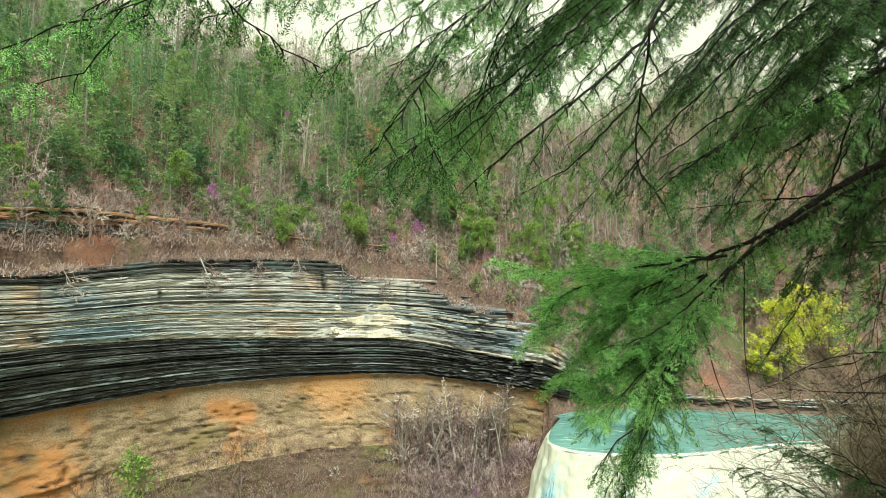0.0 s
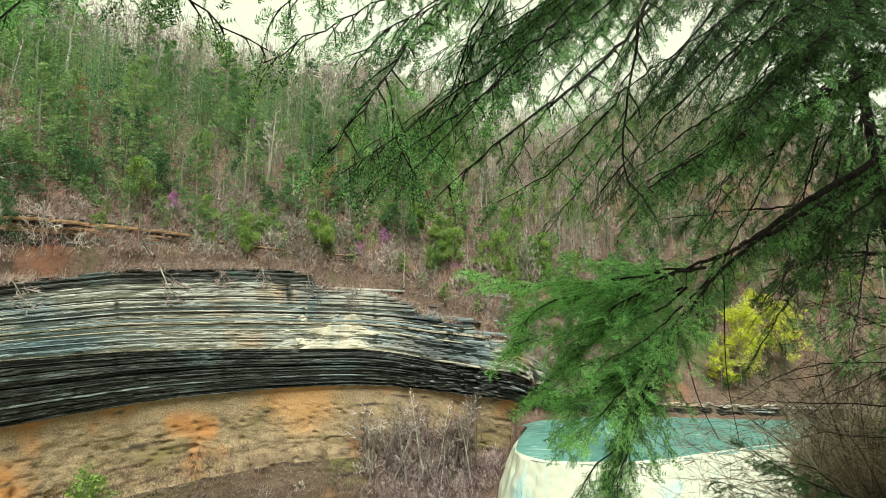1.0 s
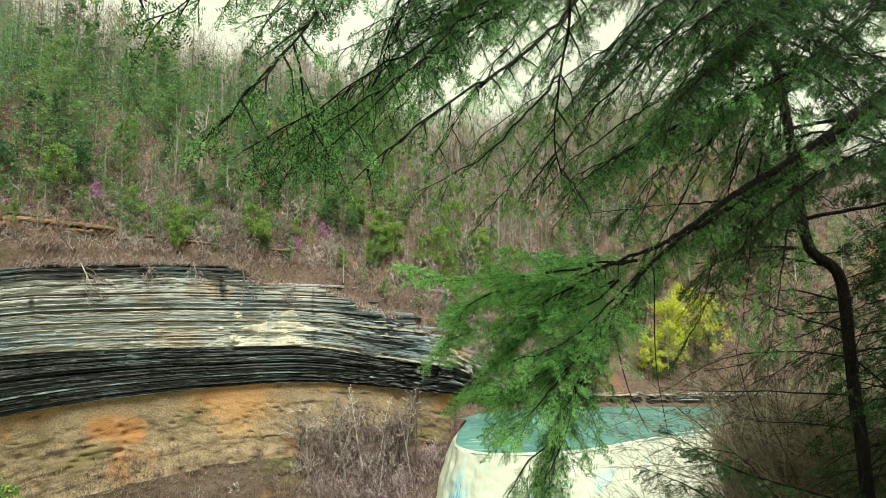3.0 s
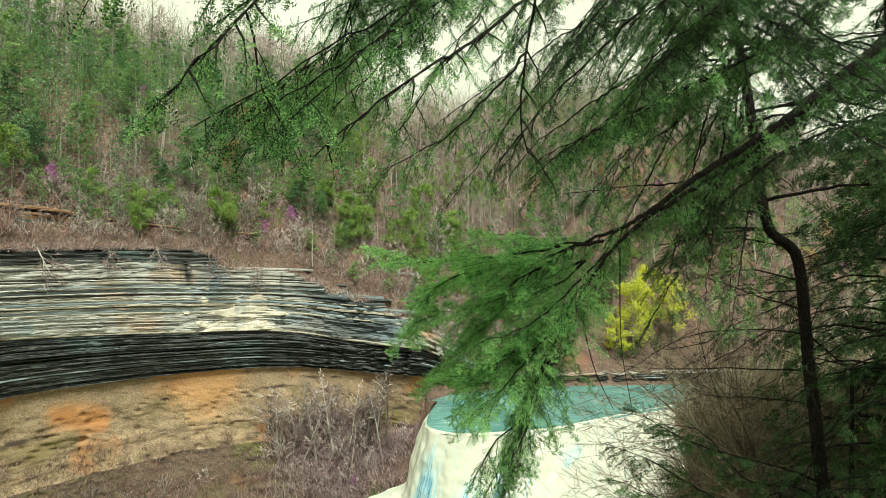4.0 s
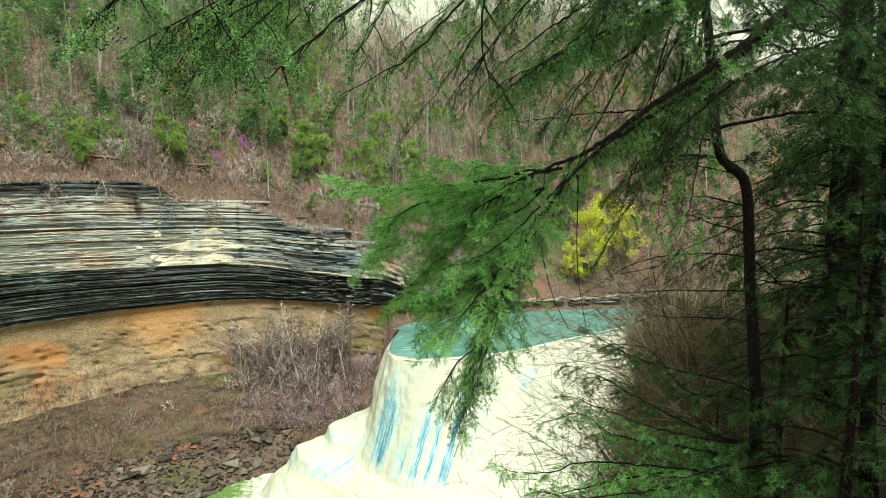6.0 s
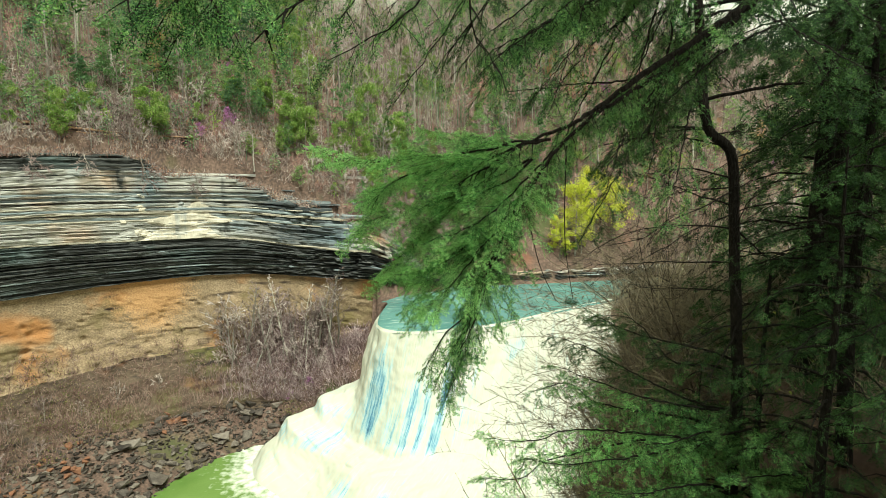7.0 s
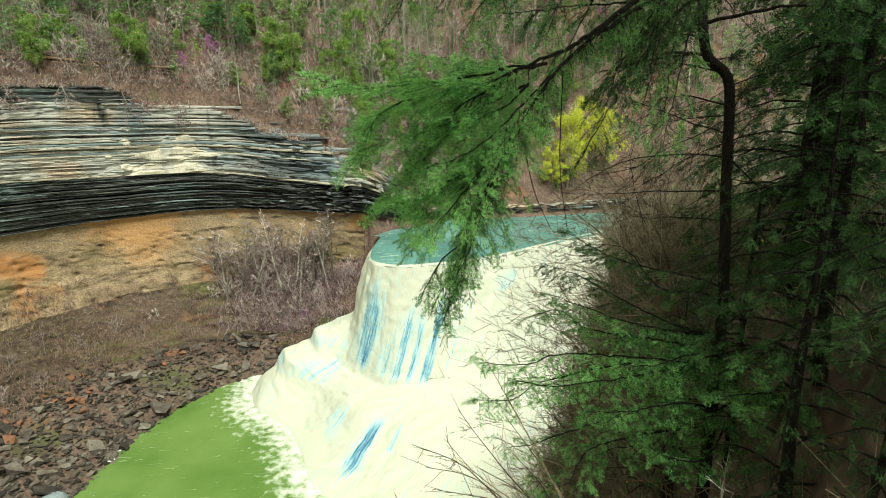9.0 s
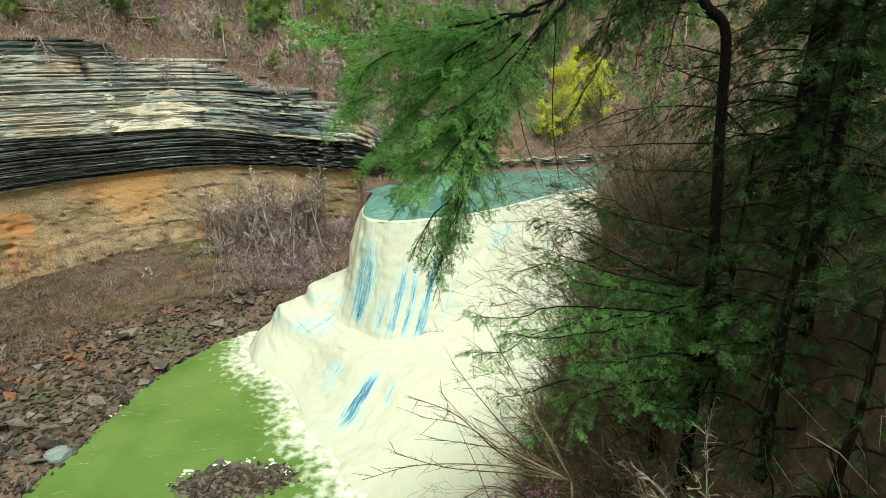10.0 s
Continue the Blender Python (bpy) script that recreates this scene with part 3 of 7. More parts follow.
part("shale_foot", g, M_SLOPE, cliff, "brown shale slope at the foot of the wall", smooth=True)

PROF_U = np.linspace(0.45, 1, 40)
PROF_OFF = prof(PROF_U)


def slope_spot(x, y, sink=0.2):
    """A place on the shale slope or, past its foot, on the ground."""
    d = np.hypot(FACE[:, 0] - x, FACE[:, 1] - y)
    k = int(d.argmin())
    off = (x - FACE[k, 0]) * NORM[k, 0] + (y - FACE[k, 1]) * NORM[k, 1]
    z = spot(x, y, 0)[2]
    if 0.3 < off < 9 and FACE[k, 0] < -12:
        z = max(z, LIP[k] + 0.1 - 19 * float(np.interp(off - 0.4, PROF_OFF, PROF_U)))
    return (x, y, z - sink)


# ---------------------------------------------------------------- water
def water(name, colours, wave, rough, foam=None, churn=False):
    m = bpy.data.materials.new(name)
    m.use_nodes = True
    n, l = m.node_tree.nodes, m.node_tree.links
    bs = n["Principled BSDF"]
    geo = n.new("ShaderNodeNewGeometry")
    big, r = n.new("ShaderNodeTexNoise"), n.new("ShaderNodeValToRGB")
    big.inputs["Scale"].default_value, big.inputs["Detail"].default_value = 0.09, 6
    l.new(geo.outputs["Position"], big.inputs["Vector"])
    r.color_ramp.elements[0].position, r.color_ramp.elements[0].color = 0.35, (*colours[0], 1)
    r.color_ramp.elements[1].position, r.color_ramp.elements[1].color = 0.65, (*colours[1], 1)
    l.new(big.outputs[0], r.inputs[0])
    colour = r.outputs[0]
    if foam:                                    # thin foam threads on the surface
        fn, fr, fm = n.new("ShaderNodeTexNoise"), n.new("ShaderNodeValToRGB"), n.new("ShaderNodeMix")
        mp = n.new("ShaderNodeMapping")
        mp.inputs["Scale"].default_value, mp.inputs["Rotation"].default_value = (0.5, 3.2, 1), (0, 0, radians(-38))
        l.new(geo.outputs["Position"], mp.inputs["Vector"])
        l.new(mp.outputs[0], fn.inputs["Vector"])
        fn.inputs["Scale"].default_value, fn.inputs["Detail"].default_value, fn.inputs["Distortion"].default_value = 0.55, 9, 1.2
        e = fr.color_ramp.elements
        e[0].position, e[0].color = foam, (0, 0, 0, 1)
        e[1].position, e[1].color = foam + 0.12, (0.45, 0.45, 0.45, 1)
        l.new(fn.outputs[0], fr.inputs[0])
        fm.data_type = "RGBA"
        l.new(fr.outputs[0], fm.inputs[0])
        l.new(colour, fm.inputs[6])
        fm.inputs[7].default_value = (0.8, 0.82, 0.72, 1)
        colour = fm.outputs[2]
    if churn:                                   # white water that thins out away from the fall
        un, sep, cn, ad, cr, cx = (n.new("ShaderNode" + k) for k in ("UVMap", "SeparateXYZ", "TexNoise", "Math", "ValToRGB", "Mix"))
        un.uv_map = "flow"
        cn.inputs["Scale"].default_value, cn.inputs["Detail"].default_value, cn.inputs["Distortion"].default_value = 0.9, 4, 0.1
        l.new(geo.outputs["Position"], cn.inputs["Vector"])
        l.new(un.outputs[0], sep.inputs[0])
        ad.operation, ad.inputs[1].default_value = "MULTIPLY_ADD", -0.075
        l.new(sep.outputs[0], ad.inputs[0])
        l.new(cn.outputs[0], ad.inputs[2])
        cr.color_ramp.elements[0].position, cr.color_ramp.elements[1].position = 0.16, 0.52
        l.new(ad.outputs[0], cr.inputs[0])
        cx.data_type = "RGBA"
        l.new(cr.outputs[0], cx.inputs[0])
        l.new(colour, cx.inputs[6])
        cx.inputs[7].default_value = (0.70, 0.72, 0.62, 1)
        colour = cx.outputs[2]
    l.new(colour, bs.inputs["Base Color"])
    bs.inputs["Roughness"].default_value, bs.inputs["IOR"].default_value = rough, 1.33
    wv, b = n.new("ShaderNodeTexNoise"), n.new("ShaderNodeBump")
    wv.inputs["Scale"].default_value, wv.inputs["Detail"].default_value = wave, 5
    l.new(geo.outputs["Position"], wv.inputs["Vector"])
    l.new(wv.outputs[0], b.inputs["Height"])
    b.inputs["Strength"].default_value, b.inputs["Distance"].default_value = 0.5, 0.15
    l.new(b.outputs[0], bs.inputs["Normal"])
    return m


M_POOL = water("green_pool_water", ((0.095, 0.165, 0.035), (0.155, 0.235, 0.065)), 2.2, 0.25, 0.655, True)
M_BROOK = water("teal_brook_water", ((0.07, 0.17, 0.16), (0.14, 0.28, 0.26)), 1.4, 0.22, 0.6)

xs, ys = np.arange(-72, 32, 1.0), np.arange(-25, 96, 1.0)
PX, PY = np.meshgrid(xs, ys)
q = np.stack([PX.ravel(), PY.ravel(), PX.ravel() * 0], 1)
g = Geo()
near_fall = away(q[:, :2], FOOT)[0]
g.grid(np.stack([PX, PY, POOL + (0.06 * lattice(q, 0.35, 2) + 0.04 * lattice(q, 0.8, 3)).reshape(PX.shape)], 2), np.stack([near_fall + 0.01, near_fall * 0 + 1], 1))
tagged(part("water", g, M_POOL, smooth=True), "murky green plunge pool below the waterfall", "pool", kind="structure")

far_bank = curve_points([(-6.5, 97), (-4, 100), (0, 105), (8, 111), (20, 113), (45, 116.5), (90, 131), (150, 150)], 1.0)
near_bank = np.vstack([CREST, curve_points([(36, 97), (43, 102), (52, 107.5), (90, 116), (150, 133)], 1.0)[1:]])
u = np.linspace(0, 1, 220)
fb = np.stack([np.interp(u, np.linspace(0, 1, len(far_bank)), far_bank[:, k]) for k in (0, 1)], 1)
nb = np.stack([np.interp(u, np.linspace(0, 1, len(near_bank)), near_bank[:, k]) for k in (0, 1)], 1)
rows = []
for w in np.linspace(0, 1, 40):
    p = nb * (1 - w) + fb * w
    q = np.concatenate([p, np.zeros((len(p), 1))], 1)
    rows.append(np.concatenate([p, (BROOK - 0.35 * np.exp(-w * 14) + 0.08 * lattice(q, 0.5, 5) + 0.05 * lattice(q, 1.3, 6))[:, None]], 1))
g = Geo()
g.grid(np.array(rows))
tagged(part("water", g, M_BROOK, smooth=True), "shallow teal brook above the waterfall's crest", "stream", kind="structure")

# falling water: a sheet that bends over the crest, drops, and spreads out over ledges
m = bpy.data.materials.new("falling_water")
m.use_nodes = True
n, l = m.node_tree.nodes, m.node_tree.links
bs = n["Principled BSDF"]
uvn = n.new("ShaderNodeUVMap")
uvn.uv_map = "flow"
mp = n.new("ShaderNodeMapping")
mp.inputs["Scale"].default_value = (3.6, 0.20, 1)
l.new(uvn.outputs[0], mp.inputs["Vector"])
fn, fr = n.new("ShaderNodeTexNoise"), n.new("ShaderNodeValToRGB")
fn.inputs["Scale"].default_value, fn.inputs["Detail"].default_value, fn.inputs["Roughness"].default_value = 0.8, 10, 0.76
l.new(mp.outputs[0], fn.inputs["Vector"])
e = fr.color_ramp.elements
e[0].position, e[0].color = 0.17, (0.035, 0.10, 0.19, 1)
e[1].position, e[1].color = 0.46, (0.53, 0.52, 0.435, 1)
e.new(0.26).color = (0.14, 0.30, 0.42, 1)
e.new(0.36).color = (0.40, 0.54, 0.56, 1)
thin_n, addf = n.new("ShaderNodeAttribute"), n.new("ShaderNodeMath")   # thin water lets the wet rock show
thin_n.attribute_name = "thin"
addf.operation, addf.inputs[1].default_value = "MULTIPLY_ADD", -0.24
l.new(thin_n.outputs["Fac"], addf.inputs[0])
l.new(fn.outputs[0], addf.inputs[2])
l.new(addf.outputs[0], fr.inputs[0])
l.new(fr.outputs[0], bs.inputs["Base Color"])
bs.inputs["Roughness"].default_value = 0.6
bs.inputs["Specular IOR Level"].default_value = 0.2
mp2 = n.new("ShaderNodeMapping")
mp2.inputs["Scale"].default_value = (3.0, 0.35, 1)
l.new(uvn.outputs[0], mp2.inputs["Vector"])
bn, b = n.new("ShaderNodeTexNoise"), n.new("ShaderNodeBump")
bn.inputs["Scale"].default_value, bn.inputs["Detail"].default_value = 1.2, 7
l.new(mp2.outputs[0], bn.inputs["Vector"])
l.new(bn.outputs[0], b.inputs["Height"])
b.inputs["Strength"].default_value, b.inputs["Distance"].default_value = 0.5, 0.2
l.new(b.outputs[0], bs.inputs["Normal"])
M_FALL = m

COLS, ROWS = 330, 190
u = np.linspace(0, 1, COLS)
w_foot = np.interp(u, [0, 0.17, 0.25, 0.45, 1], [0, 0.075, 0.22, 0.46, 1])
cu = np.stack([np.interp(u, np.linspace(0, 1, len(CREST)), CREST[:, k]) for k in (0, 1)], 1)
fu = np.stack([np.interp(w_foot, np.linspace(0, 1, len(FOOT)), FOOT[:, k]) for k in (0, 1)], 1)
along = np.concatenate([[0], np.cumsum(np.hypot(*np.diff(cu, axis=0).T))])
# how far out and how high the water is on its way down: over the side shelves, and in the main chute
SHELVES = [(-0.02, 19.95), (0.0, 19.6), (0.06, 17.0), (0.113, 13.7), (0.142, 10.9), (0.20, 9.5), (0.38, 8.8), (0.488, 8.5), (0.535, 6.9), (0.65, 6.3), (0.74, 6.0), (0.80, 3.9), (0.92, 2.2), (1.0, 0.2), (1.05, -0.7)]
CHUTE = [(-0.02, 19.95), (0.0, 19.6), (0.05, 17.2), (0.11, 14.3), (0.17, 11.4), (0.23, 8.6), (0.29, 6.2), (0.34, 4.7), (0.42, 4.3), (0.53, 4.0), (0.59, 3.5), (0.70, 1.9), (0.82, 0.9), (1.0, 0.1), (1.05, -0.7)]


def stepped(knots, k):
    w = np.interp(np.linspace(0, len(knots) - 1, ROWS), np.arange(len(knots)), [q[k] for q in knots])
    return np.convolve(np.pad(w, 3, mode="reflect", reflect_type="odd"), np.hanning(9)[1:-1] / np.hanning(9).sum(), "valid")


mix_u = np.clip((u - 0.17) / 0.10, 0, 1)
mix_u = mix_u * mix_u * (3 - 2 * mix_u)
side_u = np.clip(0.06 + 0.94 * u / 0.17, 0, 1)
REACH = stepped(SHELVES, 0)[:, None] * side_u * (1 - mix_u) + stepped(CHUTE, 0)[:, None] * mix_u
FALL = stepped(SHELVES, 1)[:, None] * (1 - mix_u) + stepped(CHUTE, 1)[:, None] * mix_u
V = np.linspace(0, 1, ROWS)[:, None]
LONG = np.cumsum(np.hypot(np.gradient(FALL, axis=0), np.gradient(REACH, axis=0) * np.linalg.norm(fu - cu, axis=1)), axis=0)
steep = np.clip(-np.gradient(FALL, axis=0) / (0.02 + np.hypot(np.gradient(FALL, axis=0), np.gradient(REACH, axis=0) * np.linalg.norm(fu - cu, axis=1))), 0, 1)
q = np.stack([np.broadcast_to(along, REACH.shape), LONG, 0 * REACH], 2).reshape(-1, 3)
ridge = 0.30 * lattice(q * [1, 0.12, 1], 0.5, 3) + 0.20 * lattice(q * [1, 0.2, 1], 1.2, 4) + 0.10 * lattice(q * [1, 0.3, 1], 2.8, 5)
boil = 0.30 * lattice(q * [0.6, 1, 1], 0.5, 6) + 0.25 * lattice(q * [0.6, 1, 1], 1.1, 7) + 0.15 * lattice(q, 2.3, 8)
ridge, boil = ridge.reshape(REACH.shape), boil.reshape(REACH.shape)
amp = np.clip(V * 9, 0, 1) * np.clip(0.3 + 6 * u, 0, 1)
dirn = unit(fu - cu)
plan = cu[None] * (1 - REACH[..., None]) + fu[None] * REACH[..., None] + dirn[None] * (amp * (ridge * steep + 0.6 * boil * (1 - steep) + 0.25 * boil))[..., None]
FALL_GRID = np.concatenate([plan, (FALL + amp * (0.5 * boil * (1 - steep) + 0.1 * ridge) * (V < 0.96))[..., None]], 2)
thin = np.zeros(REACH.shape)
for cx, wide, top_z, low_z, much in ((-3.9, 1.3, 18.5, 5.0, 0.95), (-1.2, 0.6, 13.0, 5.0, 0.45), (2.0, 0.7, 16.0, 4.6, 0.9), (3.8, 0.5, 15.0, 4.6, 0.8), (6.0, 0.8, 17.0, 4.6, 1.0), (4.0, 0.9, 3.9, 0.4, 1.1), (-1.4, 1.3, 3.6, 0.8, 0.5), (7.6, 0.5, 3.9, 1.8, 0.7), (15.5, 1.4, 18.0, 15.0, 0.5), (-6.0, 0.6, 8.5, 6.8, 0.35), (-6.0, 0.7, 6.0, 3.5, 0.4), (-0.2, 1.6, 14.0, 5.0, 0.45), (9.5, 1.2, 16.0, 6.0, 0.3)):
    band = np.clip((top_z - FALL) / (0.35 * (top_z - low_z)), 0, 1) * np.clip((FALL - low_z) / (0.12 * (top_z - low_z)), 0, 1)
    thin = np.maximum(thin, much * band * np.exp(-((cu[:, 0] - cx) / wide) ** 2) * (cu[:, 1] < 90))
g = Geo()
g.grid(FALL_GRID, np.stack([np.broadcast_to(along, REACH.shape).ravel() + 0.01, LONG.ravel()], 1))
waterfall = tagged(part("waterfall", g, M_FALL, smooth=True), "broad white waterfall spreading over rock ledges", "waterfall", kind="structure")
waterfall.data.attributes.new("thin", "FLOAT", "POINT").data.foreach_set("value", thin.astype(np.float32).ravel())

M_FOAM = material("foam", [(0.3, (0.7, 0.74, 0.66)), (0.7, (0.9, 0.92, 0.86))], 1.0, rough=0.7, bump=0.5, bump_scale=6)
# ---------------------------------------------------------------- loose rock on the shore
def rock_mesh(seed, flat, mat, count=13):
    r = np.random.default_rng(seed)
    bm = bmesh.new()
    for p in (r.uniform(-1, 1, (count, 3)) if count < 20 else unit(r.normal(0, 1, (count, 3)))) * [1, 0.75, flat]:
        bm.verts.new(p)
    done = bmesh.ops.convex_hull(bm, input=bm.verts)
    bmesh.ops.delete(bm, geom=[e for e in done["geom_interior"] if isinstance(e, bmesh.types.BMVert)], context="VERTS")
    me = bpy.data.meshes.new("rock")
    bm.to_mesh(me)
    bm.free()
    me.materials.append(mat)
    return me


rng = np.random.default_rng(21)
ROCKS = [rock_mesh(k, f, M_ROCK) for k, f in enumerate((0.3, 0.4, 0.5, 0.35, 0.6, 0.28, 0.45, 0.38))]
RUST = [rock_mesh(40 + k, 0.4, M_RUST) for k in range(3)]


def shore_spots(count, low, high, seed):
    r = np.random.default_rng(seed)
    p = np.stack([r.uniform(-60, -19, 40000), r.uniform(38, 93, 40000)], 1)
    z = ground(p[:, 0], p[:, 1])
    ok = (z > low) & (z < high)
    return p[ok][:count], z[ok][:count]


pts, hs = shore_spots(290, -0.35, 5.5, 1)
for (x, y), z in zip(pts, hs):
    s = rng.choice([0.5, 0.75, 1.0, 1.3, 1.7], p=[0.25, 0.3, 0.25, 0.14, 0.06])
    ob = new("boulder", ROCKS[rng.integers(8)])
    ob.location = (x, y, z + s * 0.12)
    ob.rotation_euler = (rng.normal(0, 0.28), rng.normal(0, 0.28), rng.uniform(0, 6.3))
    ob.scale = (s, s * rng.uniform(0.75, 1.2), s)
    tagged(ob, "brown slab of fallen rock on the pool's shore", "rock", "boulders on the shore")
ob = new("boulder", rock_mesh(77, 0.75, M_GREY, 70))
ob.location, ob.rotation_euler, ob.scale = (-39.6, 56.0, 0.35), (0.1, 0.05, 0.6), (1.5, 1.6, 1.4)
tagged(ob, "large rounded blue-grey boulder at the pool's edge", "rock", "boulders on the shore")
for x, y, n_here in ((-38.6, 84.0, 12), (-45.5, 71.0, 14), (-47.5, 63.0, 8)):
    for _ in range(n_here):
        px, py = x + rng.normal(0, 1.4), y + rng.normal(0, 1.4)
        s = rng.uniform(0.4, 1.0)
        ob = new("boulder", RUST[rng.integers(3)])
        ob.location = spot(px, py, -0.25)
        ob.rotation_euler = (rng.normal(0, 0.3), rng.normal(0, 0.3), rng.uniform(0, 6.3))
        ob.scale = (s, s, s)
        tagged(ob, "rust-red broken rock on the talus slope", "rock", "rust-red rocks")


def rubble(name, p, z, size, mat, label):
    g, r = Geo(), np.random.default_rng(9)
    base = [(np.array([tuple(v.co) for v in me.vertices]), np.array([tuple(f.vertices) for f in me.polygons])) for me in ROCKS]
    for (x, y), h in zip(p, z):
        v, f = base[r.integers(8)]
        a = r.uniform(0, 6.3)
        rot = np.array([[np.cos(a), -np.sin(a), 0], [np.sin(a), np.cos(a), 0], [r.normal(0, 0.3), r.normal(0, 0.3), 1]])
        g.add(v @ rot.T * r.uniform(*size) + [x, y, h + 0.08], f)
    tagged(part(name, g, mat), label, "rubble", kind="stuff")


M_RUBBLE = material("rubble", [(0.25, (0.022, 0.017, 0.014)), (0.5, (0.064, 0.050, 0.041)), (0.75, (0.16, 0.132, 0.108))], 0.9, bump=0.5, bump_scale=6, per="island")
pts, hs = shore_spots(4800, -0.4, 8.5, 2)
rubble("rubble", pts, hs, (0.15, 0.48), M_RUBBLE, "small broken shale covering the talus slope")
p = np.stack([rng.normal(-18.5, 4.6, 2000), rng.normal(50.2, 2.5, 2000)], 1)
z = ground(p[:, 0], p[:, 1])
rubble("rubble", p[z > -0.35], z[z > -0.35], (0.12, 0.5), M_RUBBLE, "low rubble bar standing out of the pool")
# foam caught between the shore rocks
g = Geo()
for x, y in ((-32.2, 78.9), (-35.4, 73.6), (-36.6, 70.6), (-37.2, 66.8), (-37.3, 63.8), (-17.5, 53.2), (-15, 52.6), (-20.5, 53.2), (-13.0, 51.0), (-24, 52)):
    for _ in range(8):
        c = np.array([x - 0.3 + rng.normal(0, 0.4), y + rng.normal(0, 0.4), 0.06])
        r = rng.uniform(0.06, 0.22)
        a = np.linspace(0, 2 * np.pi, 7)[:-1]
        g.add(np.vstack([[0, 0, r * 0.6], np.stack([np.cos(a) * r * 1.4, np.sin(a) * r, a * 0], 1)]) + c, [(0, i + 1, (i + 1) % 6 + 1) for i in range(6)])
tagged(part("foam", g, M_FOAM, smooth=True), "white foam caught along the rocky shore", "foam", kind="stuff")

# ---------------------------------------------------------------- far trees
def branching(r, height, radius, first=0.3, n1=10, spread=0.34, rise=0.5, n2=4, n3=3, lean=0.06):
    """Trunk points with radii, then arrays of branch pieces by order."""
    k = 8
    sway_xy = np.cumsum(r.normal(0, lean * height / k, (k, 2)), axis=0)
    trunk = np.concatenate([np.concatenate([[[0, 0]], sway_xy[:-1]]), np.linspace(0, height, k)[:, None]], 1)
    tr = radius * (1 - 0.88 * np.linspace(0, 1, k))
    seg = [[], [], []]
    for i in range(n1):
        u = first + (0.97 - first) * (i + r.uniform(0, 0.8)) / n1
        o = np.array([np.interp(u * height, trunk[:, 2], trunk[:, c]) for c in range(3)])
        a = i * 2.4 + r.normal(0, 0.5)
        ln = height * spread * (1.15 - 0.75 * u) * r.uniform(0.7, 1.25)
        d = unit(np.array([np.cos(a), np.sin(a), rise + r.normal(0, 0.2)]))
        rad = radius * 0.4 * (1.1 - 0.7 * u)
        pts = [o]
        for j in range(3):
            d = unit(d + r.normal(0, 0.16, 3) + [0, 0, 0.12])
            pts.append(pts[-1] + d * ln / 3)
        for j in range(3):
            seg[0].append((pts[j], pts[j + 1], rad * (1 - 0.3 * j), rad * (0.7 - 0.3 * j)))
        for j in range(n2):
            w = r.uniform(0.25, 1.0) * 3
            b = int(min(w, 2.99))
            o2 = pts[b] + (pts[b + 1] - pts[b]) * (w - b)
            d2 = unit(d + r.normal(0, 0.55, 3) + [0, 0, 0.15])
            l2 = ln * r.uniform(0.25, 0.5)
            m2 = o2 + d2 * l2 * 0.5
            e2 = m2 + unit(d2 + r.normal(0, 0.25, 3)) * l2 * 0.5
            seg[1] += [(o2, m2, max(0.045, rad * 0.42), max(0.035, rad * 0.32)), (m2, e2, max(0.035, rad * 0.32), 0.025)]
            for _ in range(n3):
                o3 = o2 + (e2 - o2) * r.uniform(0.2, 1)
                e3 = o3 + unit(d2 + r.normal(0, 0.6, 3)) * l2 * r.uniform(0.3, 0.7)
                seg[2].append((o3, e3, max(0.045, rad * 0.3), 0.012))
    return trunk, tr, seg


def ribbons(g, a, b, ra):
    """Very thin twigs, two triangles each."""
    a, b = np.asarray(a, float).reshape(-1, 3), np.asarray(b, float).reshape(-1, 3)
    if len(a) == 0:
        return
    w = unit(np.cross(b - a, [0.4, -0.8, 0.45])) * np.broadcast_to(ra, len(a))[:, None]
    i = 4 * np.arange(len(a))[:, None]
    g.add(np.stack([a - w, a + w, b + w * 0.4, b - w * 0.4], 1), np.concatenate([i + np.array((0, 1, 2)), i + np.array((0, 2, 3))]))


def seg_add(g, seg, flat=False):
    if flat and seg:
        a, b, ra, rb = (np.array(c) for c in zip(*seg))
        return ribbons(g, a, b, ra)
    if seg:
        a, b, ra, rb = (np.array(c) for c in zip(*seg))
        sticks(g, a, b, ra, rb)


def leaf_cloud(g, r, centres, count, spread, size, droop=0.3):
    c = np.repeat(np.asarray(centres), count, axis=0)
    p = c + r.normal(0, spread, c.shape) * [1, 1, 0.7]
    d = unit(r.normal(0, 1, p.shape) + [0, 0, -droop])
    blades(g, p, d, np.cross(d, r.normal(0, 1, p.shape)), r.uniform(0.6, 1.4, len(p)) * size, r.uniform(0.6, 1.3, len(p)) * size * 0.36)


def bare_tree(seed, height, label, group, name="bare_tree", bark=None, leaves=None, leaf_size=0.2, leaf_n=3, **kw):
    r = np.random.default_rng(seed)
    trunk, tr, seg = branching(r, height, height * 0.013 + 0.03, **kw)
    ob = thing(name, (0, 0, 0), label, "tree", group)
    g = Geo()
    tube(g, trunk, tr, 6)
    seg_add(g, seg[0])
    part("trunk", g, bark or M_GREYBARK, ob)
    g = Geo()
    seg_add(g, seg[1])
    seg_add(g, seg[2], True)
    tagged(part("twigwork", g, M_TWIG, ob), kind="stuff")
    if leaves:
        g = Geo()
        leaf_cloud(g, r, np.array([s[1] for s in seg[2]] + [s[0] for s in seg[2]]), leaf_n, 0.045 * height * 0.6, leaf_size)
        tagged(part("crown", g, leaves, ob), kind="stuff")
    return ob


